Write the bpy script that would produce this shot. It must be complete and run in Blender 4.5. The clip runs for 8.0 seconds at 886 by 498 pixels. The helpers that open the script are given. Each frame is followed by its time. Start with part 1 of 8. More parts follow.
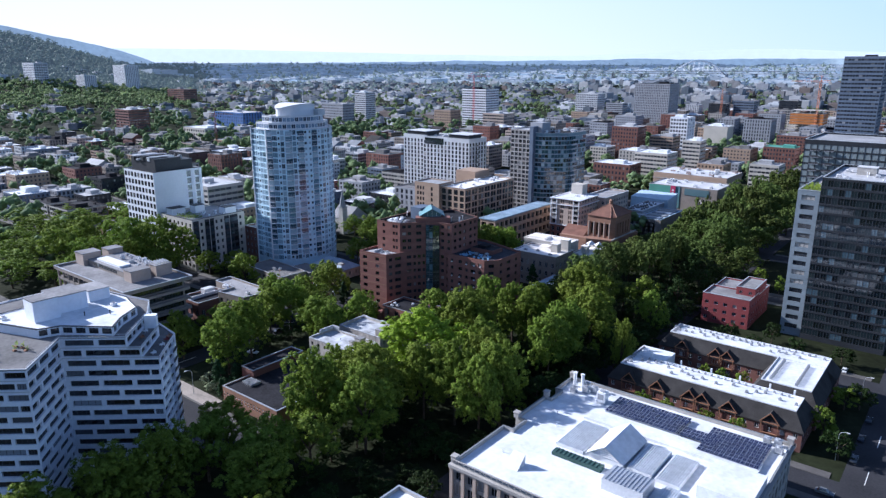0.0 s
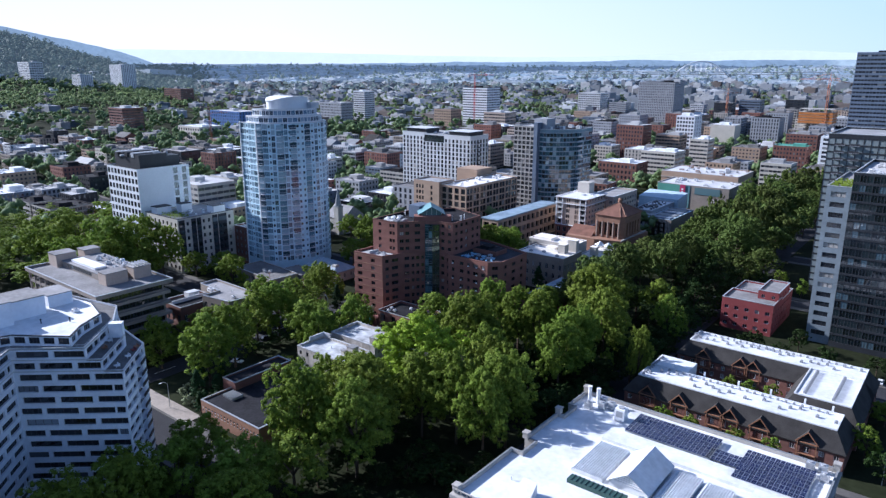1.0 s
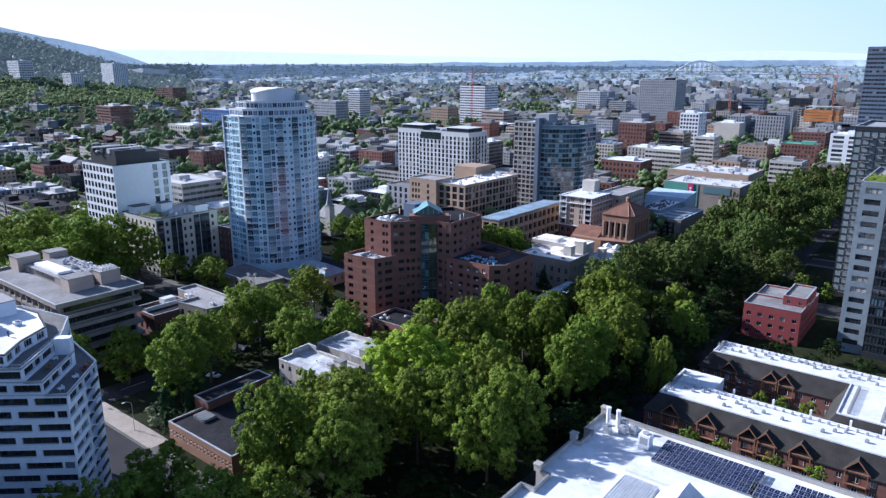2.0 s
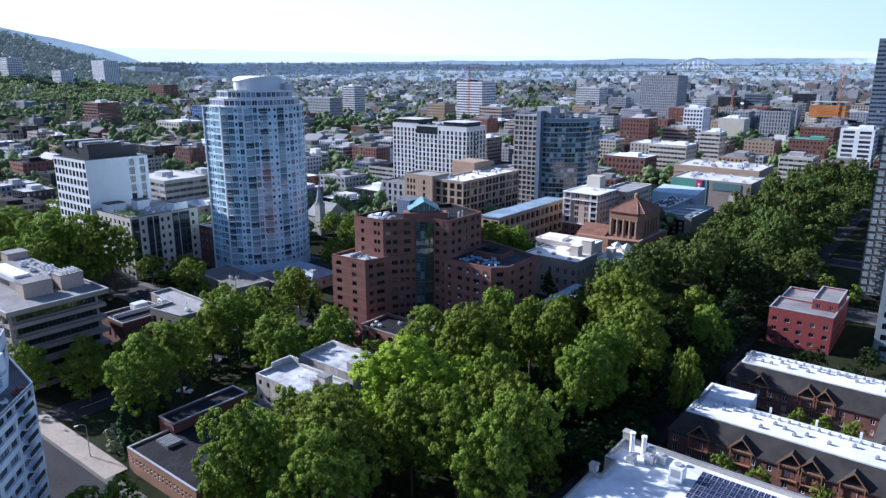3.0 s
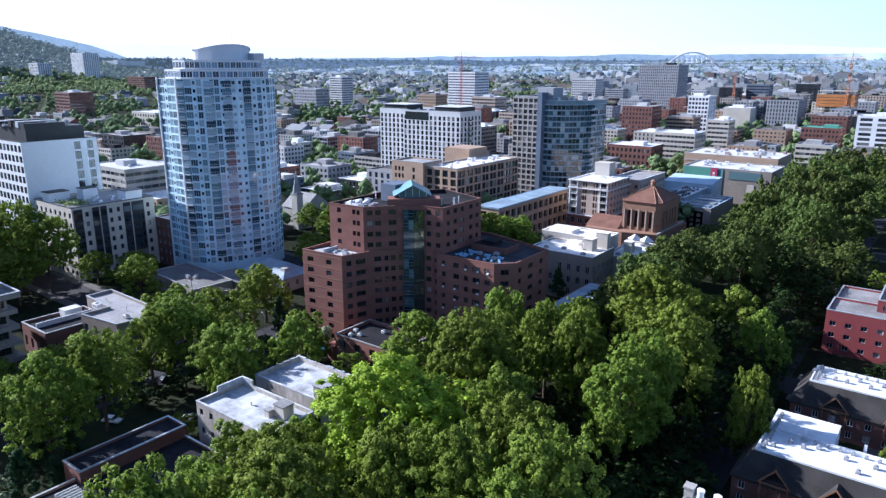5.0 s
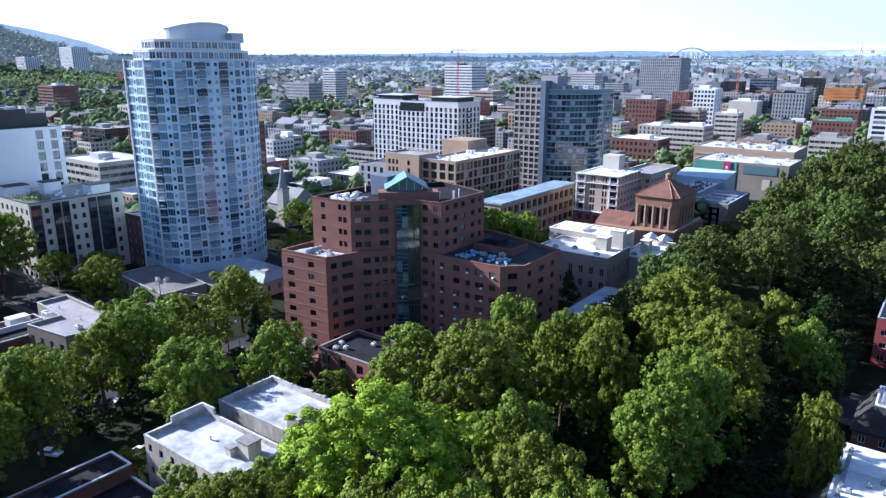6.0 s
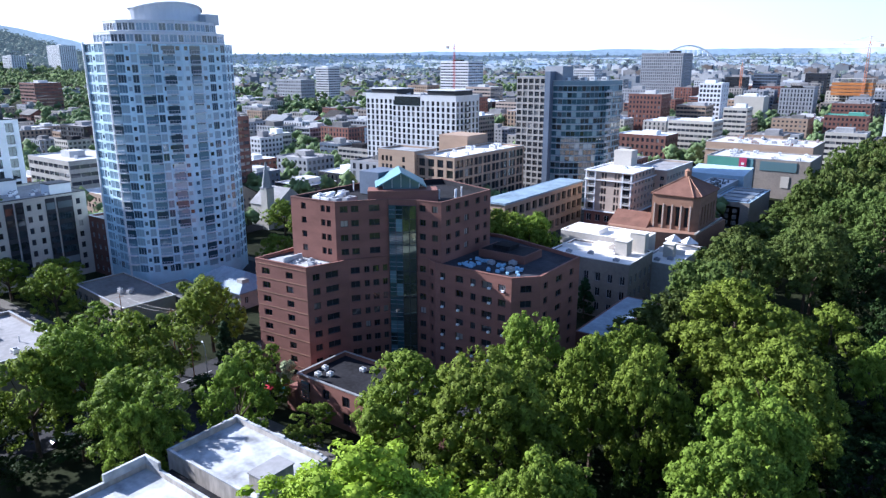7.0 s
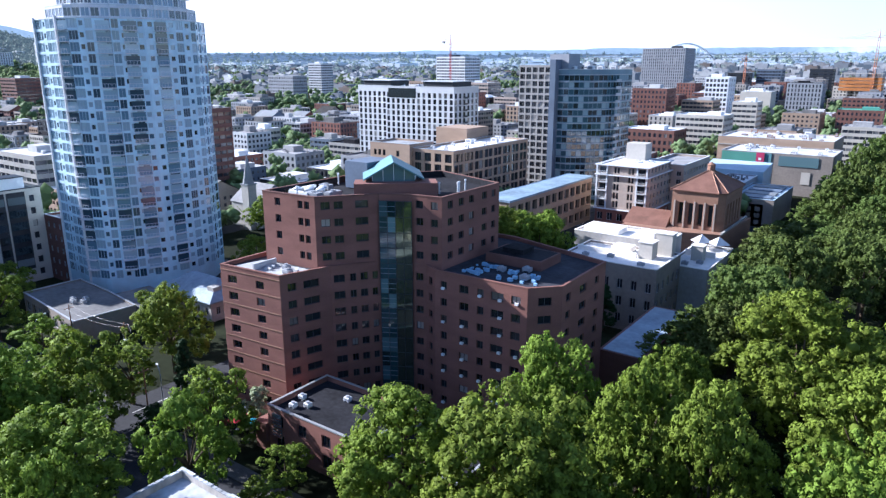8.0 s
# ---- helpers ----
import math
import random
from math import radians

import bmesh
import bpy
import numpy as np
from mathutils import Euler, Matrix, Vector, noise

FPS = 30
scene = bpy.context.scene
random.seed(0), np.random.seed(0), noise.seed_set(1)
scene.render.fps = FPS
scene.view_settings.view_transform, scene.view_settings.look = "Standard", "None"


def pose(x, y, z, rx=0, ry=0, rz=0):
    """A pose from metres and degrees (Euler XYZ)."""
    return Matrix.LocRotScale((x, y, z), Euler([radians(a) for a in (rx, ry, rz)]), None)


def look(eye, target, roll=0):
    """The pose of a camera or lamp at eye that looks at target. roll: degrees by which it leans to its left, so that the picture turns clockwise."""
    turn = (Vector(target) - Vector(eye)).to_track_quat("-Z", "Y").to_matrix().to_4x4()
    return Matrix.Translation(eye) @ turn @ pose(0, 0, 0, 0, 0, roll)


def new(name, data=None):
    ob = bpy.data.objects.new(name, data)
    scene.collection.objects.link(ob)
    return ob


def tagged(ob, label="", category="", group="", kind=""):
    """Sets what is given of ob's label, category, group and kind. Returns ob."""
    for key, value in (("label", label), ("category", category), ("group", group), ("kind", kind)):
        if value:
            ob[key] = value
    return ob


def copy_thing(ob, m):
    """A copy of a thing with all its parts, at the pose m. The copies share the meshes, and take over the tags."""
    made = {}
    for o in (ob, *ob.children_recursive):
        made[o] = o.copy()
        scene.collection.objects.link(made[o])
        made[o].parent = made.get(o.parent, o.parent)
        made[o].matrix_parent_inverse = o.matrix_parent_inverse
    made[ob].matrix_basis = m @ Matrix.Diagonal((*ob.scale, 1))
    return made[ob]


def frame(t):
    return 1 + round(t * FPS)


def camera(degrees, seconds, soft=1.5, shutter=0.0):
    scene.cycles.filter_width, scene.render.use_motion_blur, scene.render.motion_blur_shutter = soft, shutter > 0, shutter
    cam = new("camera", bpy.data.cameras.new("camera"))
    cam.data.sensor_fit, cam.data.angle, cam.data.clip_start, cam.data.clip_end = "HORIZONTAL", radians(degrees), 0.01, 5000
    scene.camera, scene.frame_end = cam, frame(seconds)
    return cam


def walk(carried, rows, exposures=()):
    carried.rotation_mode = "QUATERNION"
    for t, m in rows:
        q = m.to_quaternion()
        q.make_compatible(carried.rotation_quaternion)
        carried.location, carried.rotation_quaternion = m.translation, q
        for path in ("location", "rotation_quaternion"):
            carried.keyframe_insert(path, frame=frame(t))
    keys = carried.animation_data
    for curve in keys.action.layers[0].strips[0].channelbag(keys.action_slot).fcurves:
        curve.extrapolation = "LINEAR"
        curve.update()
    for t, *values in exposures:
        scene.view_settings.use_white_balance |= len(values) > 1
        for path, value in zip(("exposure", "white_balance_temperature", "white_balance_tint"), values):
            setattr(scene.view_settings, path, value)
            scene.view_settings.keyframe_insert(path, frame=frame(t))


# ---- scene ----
import itertools

cam = camera(65.7, 8.0, soft=1.35)
METRES, EYE, TILT, LEAN, TURN = 180.0, 108.0, 0.0, 0.0, 38.5
ROWS = [
    (0.0, 0.0, 0.0, 0.0, 0.03, -14.9, -0.1),
    (0.5, -0.0001, 0.0558, -0.0158, 0.06, -14.81, -0.11),
    (1.0, -0.0004, 0.109, -0.0319, 0.05, -14.73, -0.14),
    (1.5, -0.0013, 0.1685, -0.0473, -0.07, -14.64, -0.16),
    (3.0, -0.0027, 0.3532, -0.0922, -0.53, -14.68, -0.09),
    (3.5, -0.0024, 0.4062, -0.1081, -0.68, -14.7, -0.08),
    (4.0, -0.0026, 0.4584, -0.1248, -0.87, -14.72, -0.06),
    (4.5, -0.0028, 0.5088, -0.1406, -1.1, -14.74, -0.07),
    (6.0, -0.0033, 0.6985, -0.1875, -1.62, -15.04, -0.14),
    (6.5, -0.0039, 0.7666, -0.201, -1.84, -15.05, -0.1),
    (7.0, -0.0052, 0.8361, -0.2146, -2.03, -15.05, 0.02),
    (7.5, -0.007, 0.9051, -0.2297, -2.23, -15.05, 0.1),
    (8.0, -0.0061, 0.9685, -0.246, -2.42, -15.05, 0.01),
]
walk(cam, [(t, pose(0, 0, EYE, TILT, LEAN, TURN) @ pose(METRES * x, METRES * y, METRES * z, 90 + pitch, roll, yaw)) for t, x, y, z, yaw, pitch, roll in ROWS],
     exposures=[(0.0, 0.91, 5310, 17), (4.0, 1.08, 5310, 17), (8.0, 1.48, 5310, 16)])

# ---- light ----
SUN_TO = Vector((-0.864, -0.214, 0.442)).normalized()
world = bpy.data.worlds.new("world")
scene.world = world
world.use_nodes = True
wt = world.node_tree
sky = wt.nodes.new("ShaderNodeTexSky")
sky.sky_type = 'NISHITA'
sky.sun_disc = False
sky.sun_elevation = math.asin(SUN_TO.z)
sky.sun_rotation = math.atan2(SUN_TO.x, SUN_TO.y)
sky.air_density, sky.dust_density, sky.ozone_density = 1.0, 0.8, 4.2
soften = wt.nodes.new("ShaderNodeHueSaturation")
soften.inputs["Saturation"].default_value, soften.inputs["Value"].default_value = 0.9, 1.0
wt.links.new(sky.outputs[0], soften.inputs["Color"])
wt.links.new(soften.outputs[0], wt.nodes["Background"].inputs[0])
wt.nodes["Background"].inputs[1].default_value = 0.077
sun = new("sun", bpy.data.lights.new("sun", "SUN"))
sun.data.energy, sun.data.angle, sun.data.color = 5.0, radians(0.6), (1.0, 0.93, 0.82)
sun.matrix_basis = look(SUN_TO * 400, (0, 0, 0))


# ---- materials ----
def mat(name, col, rough=0.8, var=0.15, s1=0.12, s2=1.6, metal=0.0, bump=0.0, rnd=0.0, stretch=1.0, isl=0.0, spec=0.22):
    """A surface with coarse and fine variation; s1, s2 are noise scales per metre."""
    m = bpy.data.materials.new(name)
    m.use_nodes = True
    n, l = m.node_tree.nodes, m.node_tree.links
    b = n["Principled BSDF"]
    b.inputs["Roughness"].default_value, b.inputs["Metallic"].default_value = rough, metal
    b.inputs["Specular IOR Level"].default_value = spec
    tc = n.new("ShaderNodeTexCoord")
    mp = n.new("ShaderNodeMapping")
    mp.inputs["Scale"].default_value = (1, 1, stretch)
    l.new(tc.outputs["Object"], mp.inputs[0])
    total = None
    for s, k in ((s1, 1.0), (s2, 0.6)):
        t = n.new("ShaderNodeTexNoise")
        t.inputs["Scale"].default_value, t.inputs["Detail"].default_value = s, 5
        l.new(mp.outputs[0], t.inputs["Vector"])
        r = n.new("ShaderNodeMapRange")
        r.inputs[1].default_value, r.inputs[2].default_value = 0.3, 0.7
        r.inputs[3].default_value, r.inputs[4].default_value = -k * var, k * var
        l.new(t.outputs["Fac"], r.inputs[0])
        if total is None:
            total = r.outputs[0]
        else:
            a = n.new("ShaderNodeMath")
            l.new(total, a.inputs[0]), l.new(r.outputs[0], a.inputs[1])
            total = a.outputs[0]
        fine = t
    for k, socket in ((rnd, "obj"), (isl, "isl")):
        if k:
            o = n.new("ShaderNodeObjectInfo" if socket == "obj" else "ShaderNodeNewGeometry")
            r = n.new("ShaderNodeMapRange")
            r.inputs[3].default_value, r.inputs[4].default_value = -k, k
            l.new(o.outputs["Random" if socket == "obj" else "Random Per Island"], r.inputs[0])
            a = n.new("ShaderNodeMath")
            l.new(total, a.inputs[0]), l.new(r.outputs[0], a.inputs[1])
            total = a.outputs[0]
    a = n.new("ShaderNodeMath")
    a.inputs[1].default_value = 1.0
    l.new(total, a.inputs[0])
    h = n.new("ShaderNodeHueSaturation")
    h.inputs["Color"].default_value = (*col, 1)
    l.new(a.outputs[0], h.inputs["Value"])
    l.new(h.outputs[0], b.inputs["Base Color"])
    if bump:
        bp = n.new("ShaderNodeBump")
        bp.inputs["Strength"].default_value, bp.inputs["Distance"].default_value = bump, 0.05
        l.new(fine.outputs["Fac"], bp.inputs["Height"])
        l.new(bp.outputs[0], b.inputs["Normal"])
    return m


def glass_mat(name, dark, light, share=0.15, rough=0.06, spec=0.8, island=False, mid=None):
    """Glazing over a dark interior; a share of the panes show pale blinds behind, on tower glass painted sky
    reflections.
    """
    m = bpy.data.materials.new(name)
    m.use_nodes = True
    n, l = m.node_tree.nodes, m.node_tree.links
    b = n["Principled BSDF"]
    b.inputs["Roughness"].default_value, b.inputs["Specular IOR Level"].default_value = rough, spec
    o = n.new("ShaderNodeNewGeometry" if island else "ShaderNodeObjectInfo")
    r = n.new("ShaderNodeValToRGB")
    r.color_ramp.elements[0].color, r.color_ramp.elements[1].color = (*dark, 1), (*light, 1)
    r.color_ramp.elements[0].position, r.color_ramp.elements[1].position = 1 - share, 1.0
    e = r.color_ramp.elements.new((1 - share) * 0.5)
    e.color = (*(mid or [c * 1.9 + 0.005 for c in dark]), 1)
    if mid:
        r.color_ramp.interpolation = 'CONSTANT'
        r.color_ramp.elements[2].position = 1 - share
        r.color_ramp.elements[1].position = 0.27
    l.new(o.outputs["Random Per Island" if island else "Random"], r.inputs[0])
    l.new(r.outputs[0], b.inputs["Base Color"])
    return m


def leaf_mat(name, col, hue=0.02, val=0.25, through_light=0.22):
    m = bpy.data.materials.new(name)
    m.use_nodes = True
    n, l = m.node_tree.nodes, m.node_tree.links
    b = n["Principled BSDF"]
    b.inputs["Roughness"].default_value, b.inputs["Specular IOR Level"].default_value = 0.7, 0.12
    h = n.new("ShaderNodeHueSaturation")
    h.inputs["Color"].default_value = (*col, 1)
    o, g = n.new("ShaderNodeObjectInfo"), n.new("ShaderNodeNewGeometry")
    r1, r2, a = n.new("ShaderNodeMapRange"), n.new("ShaderNodeMapRange"), n.new("ShaderNodeMath")
    r3 = n.new("ShaderNodeMapRange")
    r3.inputs[3].default_value, r3.inputs[4].default_value = 0.5 - hue, 0.5 + hue
    r1.inputs[3].default_value, r1.inputs[4].default_value = 1 - val, 1 + val
    r2.inputs[3].default_value, r2.inputs[4].default_value = -0.3, 0.3
    l.new(o.outputs["Random"], r1.inputs[0]), l.new(g.outputs["Random Per Island"], r2.inputs[0])
    l.new(o.outputs["Random"], r3.inputs[0]), l.new(r3.outputs[0], h.inputs["Hue"])
    l.new(r1.outputs[0], a.inputs[0]), l.new(r2.outputs[0], a.inputs[1])
    l.new(a.outputs[0], h.inputs["Value"])
    l.new(h.outputs[0], b.inputs["Base Color"])
    tr, mx = n.new("ShaderNodeBsdfTranslucent"), n.new("ShaderNodeMixShader")
    l.new(h.outputs[0], tr.inputs[0])
    mx.inputs[0].default_value = through_light
    l.new(b.outputs[0], mx.inputs[1]), l.new(tr.outputs[0], mx.inputs[2])
    l.new(mx.outputs[0], n["Material Output"].inputs[0])
    return m


M = dict(
    brick=mat("red_brick", (0.215, 0.100, 0.078), 0.85, 0.14, 0.15, 3.0, bump=0.15, stretch=3),
    brick_dk=mat("dark_brick", (0.165, 0.082, 0.066), 0.85, 0.16, 0.15, 3.0, bump=0.15, stretch=3),
    brick_or=mat("orange_brick", (0.265, 0.150, 0.100), 0.85, 0.14, 0.15, 3.0, bump=0.15, stretch=3),
    red=mat("red_stucco", (0.21, 0.05, 0.05), 0.8, 0.1),
    white=mat("white_wall_paint", (0.66, 0.67, 0.69), 0.75, 0.06, 0.1, 1.0),
    painted=mat("pale_painted_concrete", (0.74, 0.755, 0.80), 0.75, 0.08, 0.1, 1.0),
    brown_conc=mat("brown_concrete", (0.25, 0.215, 0.185), 0.85, 0.15, 0.1, 1.2, bump=0.1),
    tower_panel=mat("pale_blue_panel", (0.55, 0.72, 0.80), 0.3, 0.16, 0.06, 0.35, spec=0.5),
    cream=mat("cream_stucco", (0.47, 0.435, 0.38), 0.8, 0.08),
    beige=mat("beige_panel", (0.40, 0.325, 0.27), 0.8, 0.1),
    tan=mat("tan_brick", (0.35, 0.255, 0.185), 0.85, 0.1, 0.15, 3.0, stretch=3),
    concrete=mat("concrete", (0.36, 0.34, 0.31), 0.85, 0.15, 0.1, 1.2, bump=0.1),
    slab_panel=mat("blue_grey_slab_panel", (0.19, 0.225, 0.25), 0.5, 0.12, 0.1, 0.8, spec=0.4),
    grey=mat("grey_panel", (0.30, 0.31, 0.33), 0.7, 0.1),
    pale=mat("pale_grey_panel", (0.52, 0.53, 0.54), 0.7, 0.08),
    dark=mat("dark_cladding", (0.03, 0.033, 0.038), 0.5, 0.2),
    slate=mat("slate_blue_panel", (0.12, 0.15, 0.20), 0.5, 0.12),
    frame=mat("window_frame_metal", (0.42, 0.44, 0.46), 0.45, 0.05),
    frame_dk=mat("dark_window_frame", (0.05, 0.05, 0.055), 0.45, 0.05),
    mullion=mat("pale_blue_mullion", (0.42, 0.52, 0.60), 0.4, 0.05),
    glass=glass_mat("window_glass", (0.012, 0.014, 0.018), (0.45, 0.42, 0.38), 0.18),
    glass_far=glass_mat("far_window_glass", (0.02, 0.023, 0.03), (0.3, 0.3, 0.3), 0.15, island=True),
    glass_blue=glass_mat("blue_curtain_glass", (0.03, 0.05, 0.08), (0.22, 0.31, 0.41), 0.35, 0.05, 1.0, mid=(0.12, 0.20, 0.30)),
    # lighter tones paint the sky reflected in the bay panes
    glass_bay=glass_mat("bay_window_glass", (0.040, 0.075, 0.105), (0.36, 0.48, 0.55), 0.4, 0.05, 1.0, mid=(0.14, 0.24, 0.31)),
    glass_apt=glass_mat("apartment_window_glass", (0.010, 0.012, 0.015), (0.42, 0.36, 0.33), 0.12),
    # pale tones paint reflections in the office bands
    glass_office=glass_mat("office_band_glass", (0.008, 0.014, 0.018), (0.085, 0.13, 0.155), 0.18, 0.04, 1.0, mid=(0.022, 0.034, 0.038)),
    glass_sq=glass_mat("small_window_glass", (0.012, 0.022, 0.035), (0.34, 0.44, 0.50), 0.35, 0.05, 1.0, mid=(0.07, 0.13, 0.18)),
    glass_dark=glass_mat("dark_curtain_glass", (0.008, 0.012, 0.014), (0.24, 0.28, 0.29), 0.14, 0.05, 1.0),
    glass_teal=glass_mat("teal_atrium_glass", (0.012, 0.032, 0.036), (0.15, 0.24, 0.26), 0.3, 0.05, 1.0),
    roof_w=mat("white_roof_membrane", (0.66, 0.67, 0.68), 0.7, 0.16, 0.11, 0.7),
    roof_cr=mat("cream_roof_coating", (0.80, 0.755, 0.70), 0.7, 0.12, 0.11, 0.8),
    roof_g=mat("grey_gravel_roof", (0.25, 0.245, 0.245), 0.95, 0.22, 0.12, 1.0, rnd=0.25, spec=0.15),
    roof_d=mat("dark_bitumen_roof", (0.022, 0.022, 0.026), 0.95, 0.35, 0.15, 1.2, spec=0.1),
    roof_l=mat("light_roof_membrane", (0.42, 0.42, 0.42), 0.85, 0.14, 0.1, 0.8, rnd=0.3),
    roof_b=mat("blue_metal_roof", (0.25, 0.42, 0.58), 0.45, 0.1, 0.1, 0.8),
    roof_t=mat("teal_copper_roof", (0.13, 0.25, 0.27), 0.5, 0.12),
    roof_s=mat("stained_white_roof", (0.40, 0.41, 0.42), 0.8, 0.35, 0.15, 0.6),
    stucco_s=mat("stained_stucco", (0.40, 0.365, 0.325), 0.85, 0.35, 0.2, 1.2, bump=0.1, stretch=0.35),
    grid=mat("grey_brown_grid_panel", (0.32, 0.305, 0.285), 0.8, 0.12),
    roof_h=mat("blue_grey_hip_roof", (0.27, 0.33, 0.39), 0.6, 0.2, 0.2, 1.0),
    roof_p=mat("worn_podium_roof", (0.165, 0.16, 0.155), 0.95, 0.25, 0.12, 0.9, spec=0.1),
    lead=mat("lead_sheet", (0.20, 0.21, 0.22), 0.6, 0.15),
    shingle=mat("dark_shingle", (0.045, 0.042, 0.040), 0.95, 0.25, 0.3, 4.0, bump=0.3, spec=0.15),
    tile_red=mat("terracotta_tile", (0.175, 0.088, 0.062), 0.85, 0.2, 0.3, 4.0, bump=0.3),
    metal=mat("galvanised_metal", (0.55, 0.56, 0.57), 0.4, 0.1, metal=0.6),
    metal_w=mat("white_metal", (0.75, 0.75, 0.75), 0.4, 0.06),
    solar=mat("solar_cell", (0.012, 0.018, 0.06), 0.12, 0.1, rnd=0.2),
    timber=mat("weathered_timber", (0.26, 0.13, 0.075), 0.7, 0.2, 0.5, 5.0),
    asphalt=mat("asphalt", (0.036, 0.036, 0.040), 0.95, 0.25, 0.06, 1.5, bump=0.1, spec=0.15),
    pave=mat("concrete_pavement", (0.105, 0.098, 0.091), 0.9, 0.16, 0.15, 1.2),
    paint=mat("road_paint", (0.65, 0.65, 0.62), 0.7, 0.2),
    bark=mat("bark", (0.09, 0.065, 0.045), 0.95, 0.3, 1.0, 6.0, bump=0.5),
    leaf=leaf_mat("elm_leaves", (0.156, 0.216, 0.028), 0.010, 0.12, 0.34),
    leaf_lime=leaf_mat("lime_green_leaves", (0.235, 0.330, 0.025), 0.005, 0.06),
    leaf_pale=leaf_mat("pale_blossom_shrub_leaves", (0.32, 0.36, 0.22), 0.01, 0.1),
    # elm leaves again, darkened to paint the shade along the avenue
    leaf_av=leaf_mat("shaded_elm_leaves", (0.090, 0.124, 0.028), 0.012, 0.2, 0.32),
    # near-black leaf colour that paints deep shade under the canopy
    leaf_shade=leaf_mat("shade_dark_leaves", (0.024, 0.044, 0.010), 0.012, 0.2),
    leaf_cop=leaf_mat("copper_leaves", (0.14, 0.055, 0.035), 0.01, 0.1),
    leaf_dk=leaf_mat("conifer_needles", (0.028, 0.060, 0.022), 0.015, 0.2),
    # leaf colour paled to paint haze over the more distant trees
    leaf_far=leaf_mat("haze_paled_foliage", (0.185, 0.245, 0.110), 0.01, 0.1, 0.42),
    orange=mat("orange_netting", (0.46, 0.18, 0.055), 0.7, 0.15),
    crane=mat("crane_orange", (0.42, 0.17, 0.09), 0.5, 0.1),
    crane_r=mat("crane_red", (0.50, 0.06, 0.06), 0.5, 0.1),
    blue=mat("blue_facade", (0.085, 0.17, 0.38), 0.6, 0.12),
    green=mat("green_panel", (0.10, 0.28, 0.22), 0.6, 0.1),
    pink=mat("pink_banner", (0.45, 0.05, 0.12), 0.6, 0.1),
    # far haze is put into these base colours, the river water aside
    far_ridge=mat("haze_tinted_ridge", (0.22, 0.26, 0.26), 1.0, 0.4, 0.004, 0.03),
    hill_soil=mat("haze_tinted_hill_soil", (0.07, 0.09, 0.07), 1.0, 0.2, 0.01, 0.1),
    hill_wood=leaf_mat("haze_tinted_hill_woods", (0.10, 0.135, 0.105), 0.01, 0.15),
    far_mountain=mat("haze_paled_mountains", (0.40, 0.43, 0.45), 1.0, 0.1, 0.002, 0.02),
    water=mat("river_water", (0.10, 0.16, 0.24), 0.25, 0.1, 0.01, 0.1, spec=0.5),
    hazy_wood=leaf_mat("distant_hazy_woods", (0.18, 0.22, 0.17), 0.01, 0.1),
    hazy_white=mat("haze_paled_sheds", (0.40, 0.43, 0.46), 0.9, 0.1, 0.01, 0.1),
    hazy_town=mat("haze_greyed_town", (0.27, 0.30, 0.33), 0.9, 0.15, 0.01, 0.1),
    hazy_blue=mat("haze_blued_roofs", (0.26, 0.33, 0.40), 0.9, 0.15, 0.01, 0.1),
    plain=mat("haze_paled_plain", (0.20, 0.23, 0.22), 1.0, 0.25, 0.006, 0.04),
    town_a=mat("far_town_grey", (0.20, 0.215, 0.235), 0.9, 0.2, 0.01, 0.1),
    town_b=mat("far_town_slate", (0.11, 0.13, 0.155), 0.9, 0.2, 0.01, 0.1),
    town_c=mat("far_town_brown", (0.17, 0.14, 0.125), 0.9, 0.2, 0.01, 0.1),
)
# faint emission paints hazy air over the far land, woods and sheds
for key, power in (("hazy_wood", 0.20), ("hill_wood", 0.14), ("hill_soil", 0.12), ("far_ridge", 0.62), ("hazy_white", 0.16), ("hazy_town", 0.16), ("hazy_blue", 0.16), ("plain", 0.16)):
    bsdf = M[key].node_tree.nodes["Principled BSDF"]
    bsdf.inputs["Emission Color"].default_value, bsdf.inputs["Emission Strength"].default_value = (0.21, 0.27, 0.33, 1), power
# the mountains glow with painted haze
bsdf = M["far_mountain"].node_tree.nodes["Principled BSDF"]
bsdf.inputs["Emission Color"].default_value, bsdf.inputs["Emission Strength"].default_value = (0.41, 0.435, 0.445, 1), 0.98


